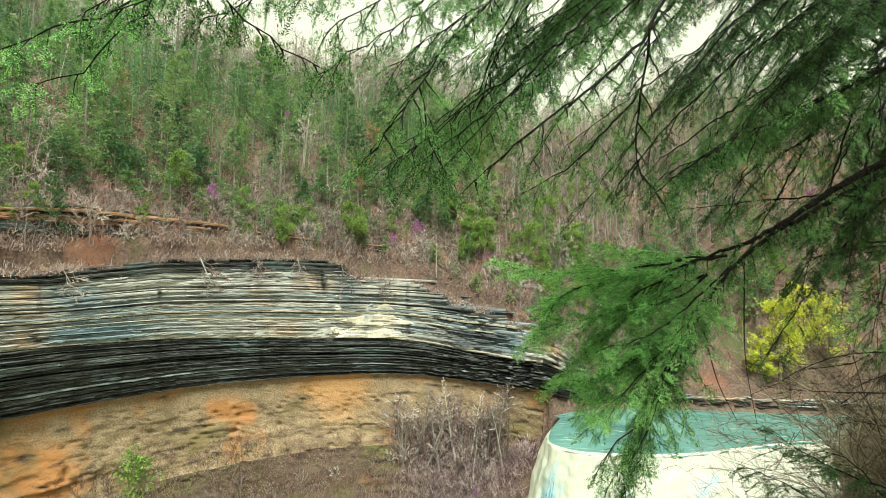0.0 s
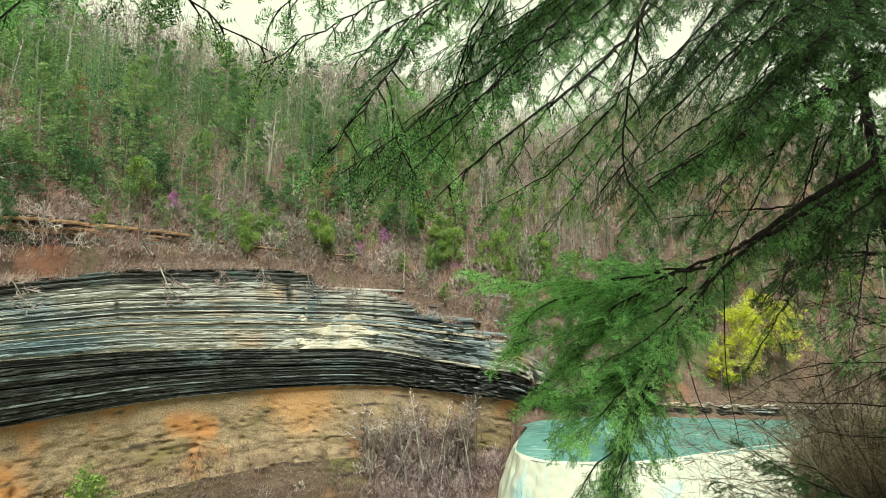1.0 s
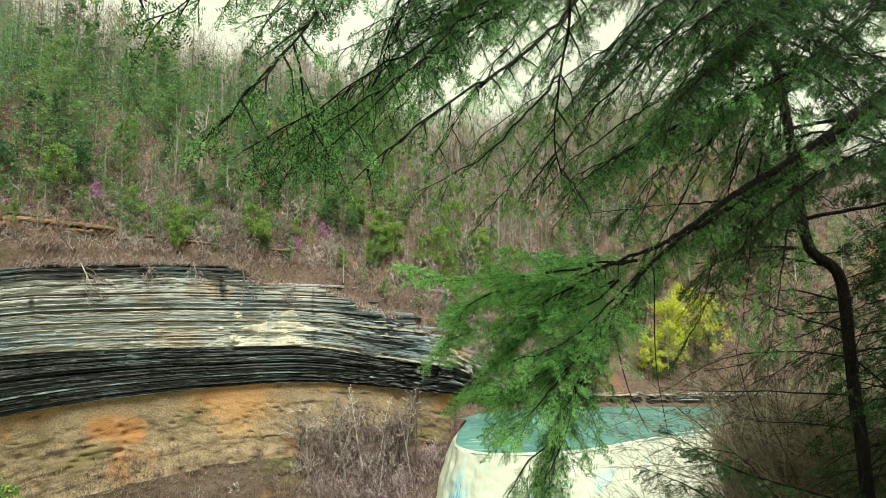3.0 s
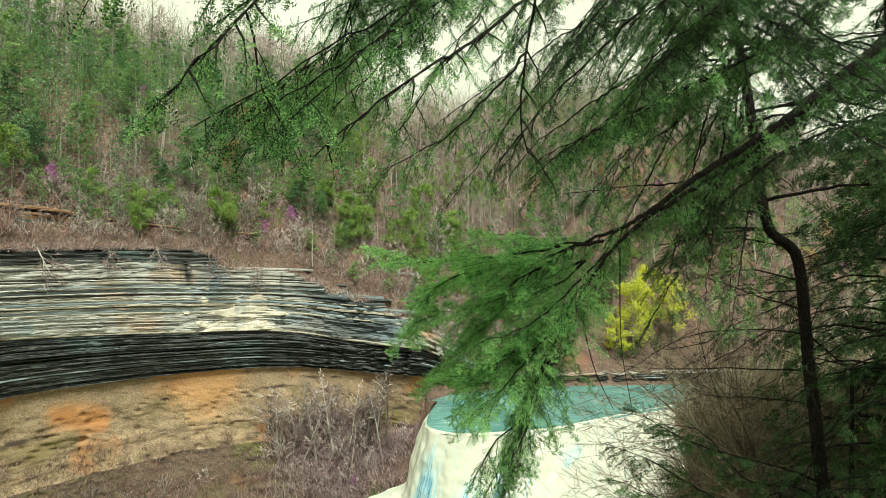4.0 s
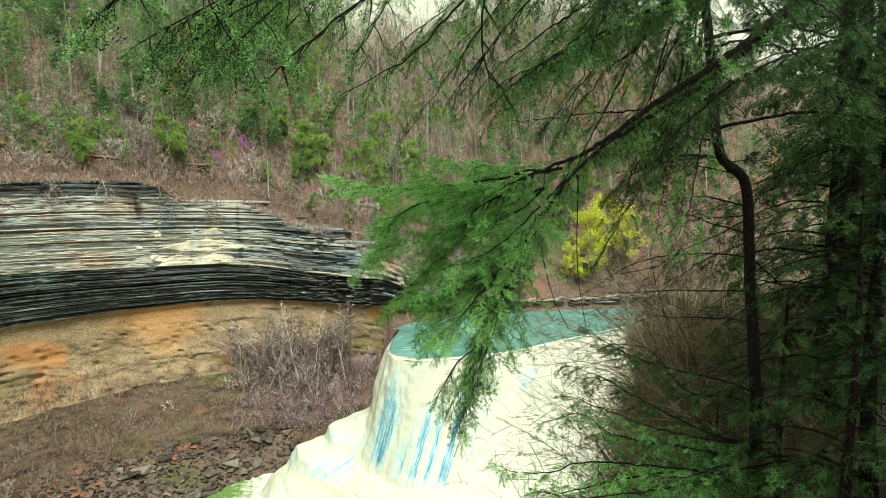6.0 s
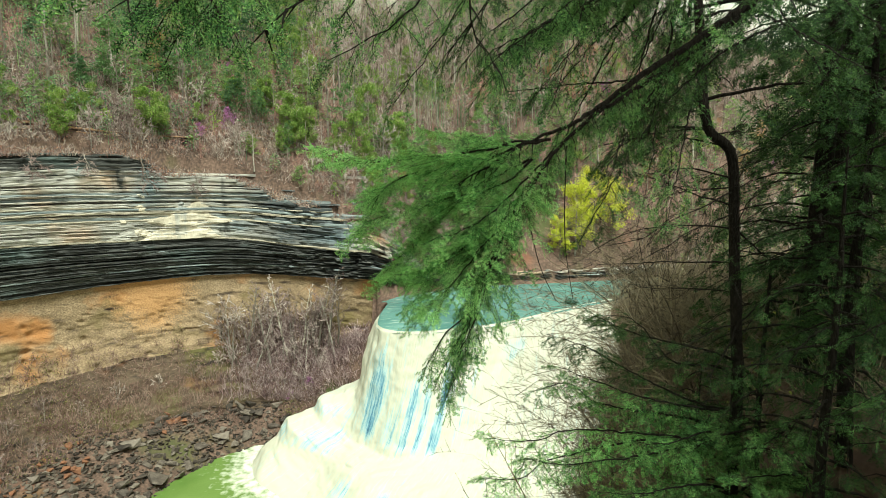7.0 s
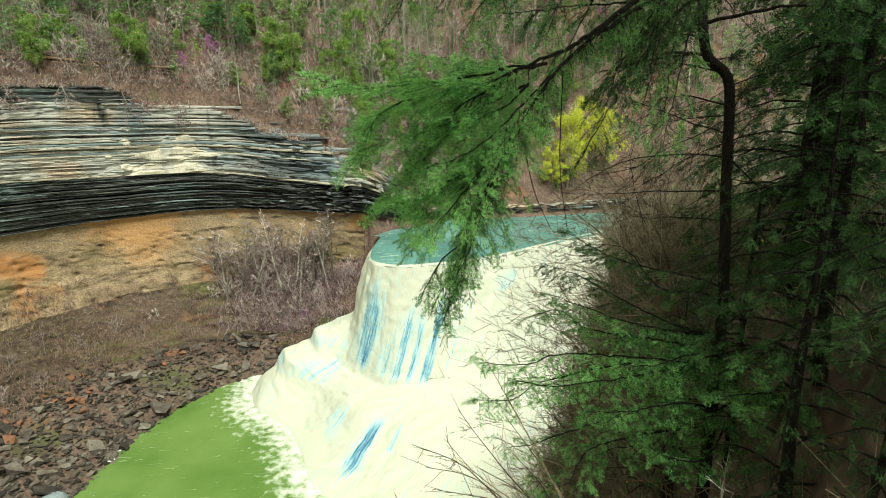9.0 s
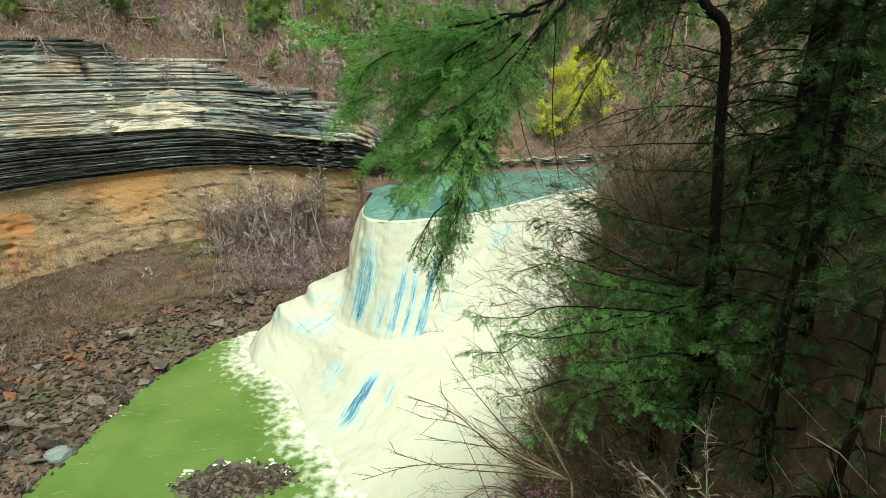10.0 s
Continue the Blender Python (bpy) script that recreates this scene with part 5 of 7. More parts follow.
# low brown and olive growth over the rest of the shale slope
r = np.random.default_rng(28)
k = r.integers(0, len(FACE), 12000)
off = r.uniform(0.7, 11.0, 12000)
q = np.concatenate([FACE[k] + NORM[k] * off[:, None], off[:, None] * 0], 1)
ok = (FACE[k, 0] < -13) & (FACE[k, 1] > 25) & (lattice(q, 0.16, 41) + 0.5 * lattice(q, 0.5, 42) + r.normal(0, 0.2, 12000) > -0.25 + 0.2 * (off < 3) + 0.25 * (off < 1.5))
k, off, q = k[ok][:3000], off[ok][:3000], q[ok][:3000]
brown, green = Geo(), Geo()
for turn in range(4):
    at = q[:, :2] + r.normal(0, 0.3, (len(q), 2))
    zz = np.maximum(ground(at[:, 0], at[:, 1]), LIP[k] + 0.1 - 19 * np.interp(off - 0.2, np.append(PROF_OFF, [10.0, 11.0]), np.append(PROF_U, [1.15, 1.4])))
    a = np.concatenate([at, zz[:, None] - 0.15], 1)
    d = unit(r.normal(0, 0.6, a.shape) + [0, -0.15, 1])
    m1 = a + d * r.uniform(0.25, 0.9, len(a))[:, None]
    ribbons(brown, a, m1, 0.03)
    for _ in range(2):
        ribbons(brown, m1, m1 + unit(d + r.normal(0, 0.7, a.shape)) * r.uniform(0.2, 0.7, len(a))[:, None], 0.022)
    if turn == 0:
        few = lattice(q, 0.11, 43) > 0.1
        leaf_cloud(green, r, m1[few], 9, 0.35, 0.18)
tagged(part("thicket", brown, M_BRUSH), "low reddish-brown growth on the shale slope", "thicket", kind="stuff")
tagged(part("thicket", green, M_MOSS), "olive-green low growth on the shale slope", "thicket", kind="stuff")

# tangled growth along the cliff's edge
r = np.random.default_rng(29)
k = r.integers(0, len(FACE), 12000)
back = r.uniform(0.2, 13.0, 12000)
ok = (FACE[k, 0] < -9) & (FACE[k, 1] > 28)
k, back = k[ok][:4600], back[ok][:4600]
at = FACE[k] - NORM[k] * back[:, None]
q = np.concatenate([at, at[:, :1] * 0], 1)
thick = lattice(q, 0.2, 51) + 0.5 * lattice(q, 0.6, 52) + r.normal(0, 0.25, len(at)) > -0.15
k, at, q, back = k[thick], at[thick], q[thick], back[thick]
zz = np.where(back < 2.8, TOP[k] + 0.1, ground(at[:, 0], at[:, 1]))
tall = r.uniform(0.5, 1.5, len(at)) * np.clip(0.5 + back / 5, 0.5, 1.5)
brown, buds = Geo(), Geo()
for turn in range(5):
    a = np.concatenate([at + r.normal(0, 0.3, at.shape), zz[:, None] - 0.2], 1)
    d = unit(r.normal(0, 0.45, a.shape) + np.concatenate([NORM[k] * 0.3, np.ones((len(k), 1))], 1))
    m1 = a + d * (tall * r.uniform(0.5, 1.2, len(a)))[:, None]
    ribbons(brown, a, m1, 0.04)
    for _ in range(2):
        ribbons(brown, m1, m1 + unit(d + r.normal(0, 0.6, a.shape)) * (tall * r.uniform(0.3, 0.8, len(a)))[:, None], 0.028)
    if turn == 0:
        some = lattice(q, 0.3, 53) > -0.15
        leaf_cloud(buds, r, m1[some], 9, 0.4, 0.2)
tagged(part("thicket", brown, M_WOODS), "tangled grey-brown growth along the cliff's edge", "thicket", kind="stuff")
tagged(part("thicket", buds, M_WOODS_PINK), "reddish-brown budding growth along the cliff's edge", "thicket", kind="stuff")
# ---------------------------------------------------------------- hemlocks beside the viewpoint
def spray_shape(pairs, gap, needle, width, seed):
    """A flat hemlock spray one unit long along x: bases, directions and sides of needles, and its twigs."""
    r = np.random.default_rng(seed)
    twigs = [(np.zeros(3), np.array([1.0, 0, -0.10]))]
    for i in range(pairs):
        for sd in (-1, 1):
            u = 0.08 + 0.86 * (i + 0.5 * (sd > 0)) / pairs
            ln = 0.5 * (1 - u) ** 0.6 * r.uniform(0.4, 1.25) + 0.06
            a = radians(48) + r.normal(0, 0.28)
            o = np.array([u, 0, -0.10 * u * u])
            twigs.append((o, o + np.array([np.cos(a), sd * np.sin(a), -0.2 + r.normal(0, 0.22)]) * ln))
    base, way = [], []
    for o, e in twigs:
        ln = np.linalg.norm(e - o)
        t = unit(e - o)
        s = unit(np.cross([0, 0, 1], t))
        for k in range(max(3, int(ln / gap))):
            u = (k + 0.5) / max(3, int(ln / gap))
            for sd in (-1, 1):
                base.append(o + (e - o) * u)
                way.append(unit(t * 0.45 + s * sd + np.array([0, 0, r.normal(0.05, 0.22)])))
    base, way = np.array(base), np.array(way)
    side = unit(np.cross(way, np.array([0, 0, 1]) + r.normal(0, 0.3, way.shape)))
    ln = needle * r.uniform(0.7, 1.15, len(base))[:, None]
    tri = np.stack([base - side * width * 0.5, base + way * ln, base + side * width * 0.5], 1).reshape(-1, 3)
    a, b = np.array([t[0] for t in twigs]), np.array([t[1] for t in twigs])
    return tri, a, b


TINY = [spray_shape(4, 0.095, 0.115, 0.047, 20 + k) for k in range(6)]
ROUGH = [spray_shape(3, 0.15, 0.20, 0.080, 30 + k) for k in range(5)]
FINE = [spray_shape(4, 0.095, 0.13, 0.050, k) for k in range(6)]
PLAIN = [spray_shape(4, 0.13, 0.155, 0.062, 10 + k) for k in range(5)]


class Boughs:
    """Wood and needles of one tree, gathered bough by bough."""

    def __init__(self, seed, shapes):
        self.r, self.shapes = np.random.default_rng(seed), shapes

    def begin(self):
        self.wood, self.leaf = Geo(), Geo()

    def spray(self, at, way, size, flat=0.25):
        x = unit(way)
        up = unit(np.array([0, 0, 1.0]) + self.r.normal(0, flat, 3))
        y = unit(np.cross(up, x))
        rot = np.stack([x, y, np.cross(x, y)], 1)
        tri, a, b = self.shapes[self.r.integers(len(self.shapes))]
        v = tri @ rot.T * size + at
        self.leaf.add(v, np.arange(len(v)).reshape(-1, 3))
        k = 1 if self.shapes is PLAIN or self.shapes is ROUGH else 3
        ribbons(self.wood, a[:k] @ rot.T * size + at, b[:k] @ rot.T * size + at, 0.010 * size)

    def bough(self, pts, thick, thin, side=0.5, every=0.12, size=0.24, start=0.15, droop=0.35, density=1.0, flat=0.25):
        r = self.r
        line = curve_points(pts, 0.10)
        n = len(line)
        line[1:-1] += r.normal(0, 0.007, (n - 2, 3))
        tube(self.wood, line, np.linspace(thick, thin, n), 6)
        run = np.concatenate([[0], np.cumsum(np.linalg.norm(np.diff(line, axis=0), axis=1))])
        total = run[-1]
        s, flip = start * total, 1
        while s < total:
            o = np.array([np.interp(s, run, line[:, c]) for c in range(3)])
            t = unit(np.array([np.interp(min(s + 0.05, total), run, line[:, c]) for c in range(3)]) - o + 1e-6)
            out = unit(np.cross(t, [0, 0, 1.0])) * flip
            u = s / total
            ln = side * (1.15 - u) ** 0.6 * r.uniform(0.55, 1.2)
            d = unit(t * r.uniform(0.35, 0.8) + out * r.uniform(0.6, 1.0) + np.array([0, 0, -droop + r.normal(0, 0.2)]))
            mid = o + d * ln * 0.5
            end = mid + unit(d + np.array([0, 0, -droop * 0.8]) + r.normal(0, 0.12, 3)) * ln * 0.5
            tw = curve_points([o, mid, end], 0.14)
            tube(self.wood, tw, np.linspace(min(0.008, max(thin, thick * 0.16)), 0.0015, len(tw)), 3)
            k = max(1, int(ln / (size * 0.36) * density))
            for j in range(k):
                if r.random() > 0.92:
                    continue
                w = (j + 0.7) / k * (len(tw) - 1)
                b = int(min(w, len(tw) - 2))
                p = tw[b] + (tw[b + 1] - tw[b]) * (w - b)
                dd = unit(tw[b + 1] - tw[b])
                sd = unit(np.cross(dd, [0, 0, 1.0])) * (1 if j % 2 else -1)
                self.spray(p, dd * r.uniform(0.5, 1.0) + sd * r.uniform(0.3, 0.9) + np.array([0, 0, -droop * r.uniform(0.2, 1.2)]), size * r.uniform(0.7, 1.2), flat)
            self.spray(end, unit(end - mid) + [0, 0, -0.15], size * r.uniform(0.8, 1.2), flat)
            s += every * r.uniform(0.7, 1.3)
            flip = -flip
        self.spray(line[-1], unit(line[-1] - line[-3]), size, flat)

    def put(self, ob, needles, label=""):
        limb = part("limb", self.wood, M_BARK, ob)
        tagged(part("foliage", self.leaf, needles, limb, label), kind="stuff")


old = thing("hemlock_tree", (0, 0, 0), "tall dark hemlock with crooked trunk and drooping boughs", "tree")
trunk = curve_points([(4.95, 8.15, 33.4), (4.89, 8.1, 38.56), (4.86, 8.1, 39.21), (4.8, 8.1, 40.0), (4.72, 8.1, 40.8), (4.67, 8.1, 41.59), (4.61, 8.1, 42.17), (4.5, 8.1, 42.38), (4.28, 8.1, 42.54), (4.17, 8.1, 42.79), (4.1, 8.1, 43.27), (4.03, 8.1, 43.99), (3.95, 8.05, 44.45), (3.83, 8.0, 45.07), (3.69, 7.95, 45.53), (3.42, 7.75, 46.4), (3.4, 7.6, 47.6), (3.35, 7.6, 49.5), (3.3, 7.5, 52.5)], 0.12)
g = Geo()
line = trunk + np.stack([0.012 * lattice(trunk, 3, 1), 0.012 * lattice(trunk, 3, 2), np.zeros(len(trunk))], 1)
h = np.linspace(0, 1, len(trunk))
tube(g, line, np.interp(h, [0, 0.1, 0.4, 0.7, 1], [0.15, 0.10, 0.075, 0.055, 0.02]), 12)
part("trunk", g, M_BARK, old, "crooked dark trunk", smooth=True)

B = Boughs(31, TINY)
HIGH = dict(side=0.40, every=0.075, size=0.11, droop=0.42, density=0.9, flat=0.7)
# long boughs that hang over the viewpoint
for pts, a, b, kw in (
    ([(3.4, 7.6, 48.6), (1.6, 4.8, 46.2), (0.39, 3.22, 44.79), (-0.33, 1.91, 43.38), (-0.41, 1.85, 43.21), (-0.55, 1.7, 42.98), (-0.62, 1.55, 42.74), (-0.67, 1.38, 42.53), (-0.7, 1.33, 42.45)], 0.03, 0.002, dict(start=0.55, size=0.085, side=0.42, every=0.07)),
    ([(-0.62, 1.55, 42.74), (-0.59, 1.62, 42.55), (-0.53, 1.75, 42.37)], 0.004, 0.0015, dict(start=0.2, size=0.085, side=0.12, every=0.05)),
    ([(3.4, 7.6, 47.9), (1.7, 4.6, 45.4), (0.62, 3.11, 43.94), (0.49, 2.96, 43.66), (0.19, 2.61, 43.21), (-0.01, 2.29, 42.93), (-0.14, 2.06, 42.76), (-0.39, 1.82, 42.49), (-0.49, 1.82, 42.39)], 0.04, 0.002, dict(start=0.60, size=0.085, side=0.34)),
    ([(3.5, 7.7, 47.2), (1.8, 5.0, 45.2), (0.46, 2.42, 43.51), (0.25, 2.24, 42.98), (0.23, 2.29, 42.81), (0.22, 2.33, 42.66), (0.25, 2.36, 42.53), (0.33, 2.37, 42.41)], 0.035, 0.002, dict(start=0.62, size=0.085, side=0.36)),
    ([(0.33, 3.1, 43.22), (0.06, 2.74, 42.82), (-0.11, 2.51, 42.6), (-0.34, 2.39, 42.45)], 0.008, 0.0016, dict(start=0.1, size=0.085, side=0.28)),
    ([(3.4, 7.6, 49.6), (1.0, 4.4, 46.6), (-0.8, 2.0, 44.2), (-1.35, 1.14, 43.12), (-1.17, 1.12, 42.93), (-0.99, 1.19, 42.77), (-0.89, 1.26, 42.73)], 0.03, 0.0018, dict(start=0.72, size=0.09, side=0.15, every=0.06)),
    ([(0.2, 3.2, 45.6), (-1.0, 1.8, 43.9), (-1.46, 1.19, 43.12), (-1.5, 1.13, 42.93), (-1.52, 1.02, 42.81), (-1.54, 0.93, 42.64), (-1.64, 0.85, 42.58)], 0.014, 0.0016, dict(start=0.6, size=0.09, side=0.18, every=0.06)),
    ([(-0.8, 2.0, 44.2), (-1.48, 1.29, 43.18), (-1.56, 1.07, 42.92), (-1.64, 0.91, 42.78), (-1.7, 0.74, 42.63)], 0.01, 0.0016, dict(start=0.3, size=0.085, side=0.18, every=0.07)),
    ([(3.6, 7.8, 46.4), (2.4, 5.2, 45.2), (1.27, 3.08, 43.84), (0.91, 3.05, 43.4), (0.5, 2.95, 42.99), (0.15, 2.87, 42.56)], 0.035, 0.002, dict(start=0.3)),
    ([(3.4, 7.6, 48.3), (1.4, 4.4, 45.6), (-0.13, 2.5, 43.76), (-0.3, 2.46, 43.5), (-0.45, 2.31, 43.16), (-0.53, 2.26, 42.85)], 0.03, 0.002, dict(start=0.55, size=0.085, side=0.42, every=0.07)),
    ([(-0.25, 2.59, 43.82), (-0.45, 2.39, 43.3), (-0.54, 2.37, 43.04), (-0.62, 2.41, 42.8)], 0.009, 0.0016, dict(start=0.0, size=0.09, side=0.42, every=0.07)),
    ([(0.06, 3.07, 44.1), (-0.19, 2.9, 43.54), (-0.37, 2.86, 43.26), (-0.46, 2.83, 42.84)], 0.009, 0.0016, dict(start=0.0, size=0.09, side=0.42, every=0.07)),
    ([(3.6, 7.7, 46.9), (2.6, 5.6, 45.4), (1.5, 3.9, 44.3), (0.9, 3.3, 43.6), (0.6, 3.0, 43.2)], 0.035, 0.002, dict(start=0.25)),
    ([(3.6, 7.8, 46.2), (3.1, 5.8, 45.3), (2.3, 4.3, 44.4), (1.7, 3.6, 43.8), (1.2, 3.5, 43.3)], 0.035, 0.002, dict(start=0.2)),
    ([(3.7, 7.9, 45.8), (3.6, 6.2, 45.2), (3.1, 4.9, 44.5), (2.6, 4.2, 43.9)], 0.035, 0.002, dict(start=0.2)),
    ([(3.5, 7.8, 47.0), (2.2, 6.4, 46.0), (1.2, 5.2, 45.0), (0.6, 4.6, 44.2), (0.2, 4.3, 43.6)], 0.035, 0.002, dict(start=0.25)),
    ([(3.5, 7.7, 47.6), (2.2, 5.2, 45.6), (1.2, 3.5, 44.0), (0.8, 2.95, 43.5), (0.5, 2.7, 43.1)], 0.03, 0.002, dict(start=0.5, side=0.5, every=0.055)),
    ([(3.5, 7.7, 47.2), (2.6, 5.2, 45.4), (1.6, 3.6, 44.0), (1.1, 3.0, 43.5), (0.8, 2.85, 43.25)], 0.03, 0.002, dict(start=0.5, side=0.5, every=0.055)),
    ([(3.6, 7.8, 46.6), (2.7, 5.2, 44.9), (1.8, 4.0, 43.9), (1.3, 3.4, 43.4), (0.95, 3.1, 43.05)], 0.03, 0.002, dict(start=0.45, side=0.5, every=0.05)),
    ([(3.6, 7.8, 46.8), (3.0, 5.4, 45.2), (2.2, 4.0, 44.2), (1.6, 3.4, 43.7), (1.3, 3.1, 43.4)], 0.03, 0.002, dict(start=0.45, side=0.5, every=0.05)),
):
    B.begin()
    # the tip's place picks the needle colour: sunlit, half shaded or deep shade
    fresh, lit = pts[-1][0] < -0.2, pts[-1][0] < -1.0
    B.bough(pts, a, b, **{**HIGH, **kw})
    B.put(old, M_NEEDLE if lit else M_NEEDLE_MID if fresh else M_NEEDLE_SHADE, "fine green needles" if fresh else "")

# a screen of boughs between the trunk and the viewpoint
BS = Boughs(35, TINY)
rs = np.random.default_rng(36)


def hung(az, rise, far, high, green, **kw):
    """A bough from the old tree's upper trunk to a tip seen that way from the start of the walk."""
    o = np.array([np.interp(high, trunk[:, 2], trunk[:, 0]), np.interp(high, trunk[:, 2], trunk[:, 1]), high])
    e = np.array([0.02 + far * np.sin(radians(az)), -0.48 + far * np.cos(radians(az)), 42.0 + far * np.tan(radians(rise))])
    BS.begin()
    BS.bough([o, o * 0.6 + e * 0.4 + [0, 0, 0.25], o * 0.25 + e * 0.75 + [0, 0, 0.15], e], 0.018, 0.002, **{**dict(side=0.45, every=0.11, size=0.13, start=0.35, droop=0.5, density=0.62, flat=0.6), **kw})
    # half-shaded or deep-shade needle colour, set by the caller
    BS.put(old, M_NEEDLE_MID if green else M_NEEDLE_SHADE)


for i in range(8):
    hung(rs.uniform(-52, -28), rs.uniform(21, 29), rs.uniform(1.8, 2.5), rs.uniform(47.5, 50.0), True, side=0.24, every=0.06, size=0.09, start=0.8, density=0.8)
for i in range(5):
    hung(rs.uniform(-31, -17), rs.uniform(18, 27), rs.uniform(2.0, 2.6), rs.uniform(47, 49.5), True, side=0.34, every=0.06, size=0.09, start=0.68, density=0.85)
for i in range(13):
    hung(rs.uniform(-24, -4), rs.uniform(9, 24), rs.uniform(2.2, 3.4), rs.uniform(46.5, 49.5), True, side=0.36, every=0.075, size=0.10, start=0.6, density=0.8)
for i in range(17):
    az, rise = rs.uniform(-6, 24), rs.uniform(5, 27)
    if az < 5 and 14 < rise < 25:
        az += 11
    hung(az, rise, rs.uniform(3.6, 5.8), rs.uniform(45, 49), rise < 17)
for i in range(13):
    hung(rs.uniform(22, 42), rs.uniform(3, 30), rs.uniform(4.2, 7.0), rs.uniform(44, 49), False)

B = Boughs(32, TINY)
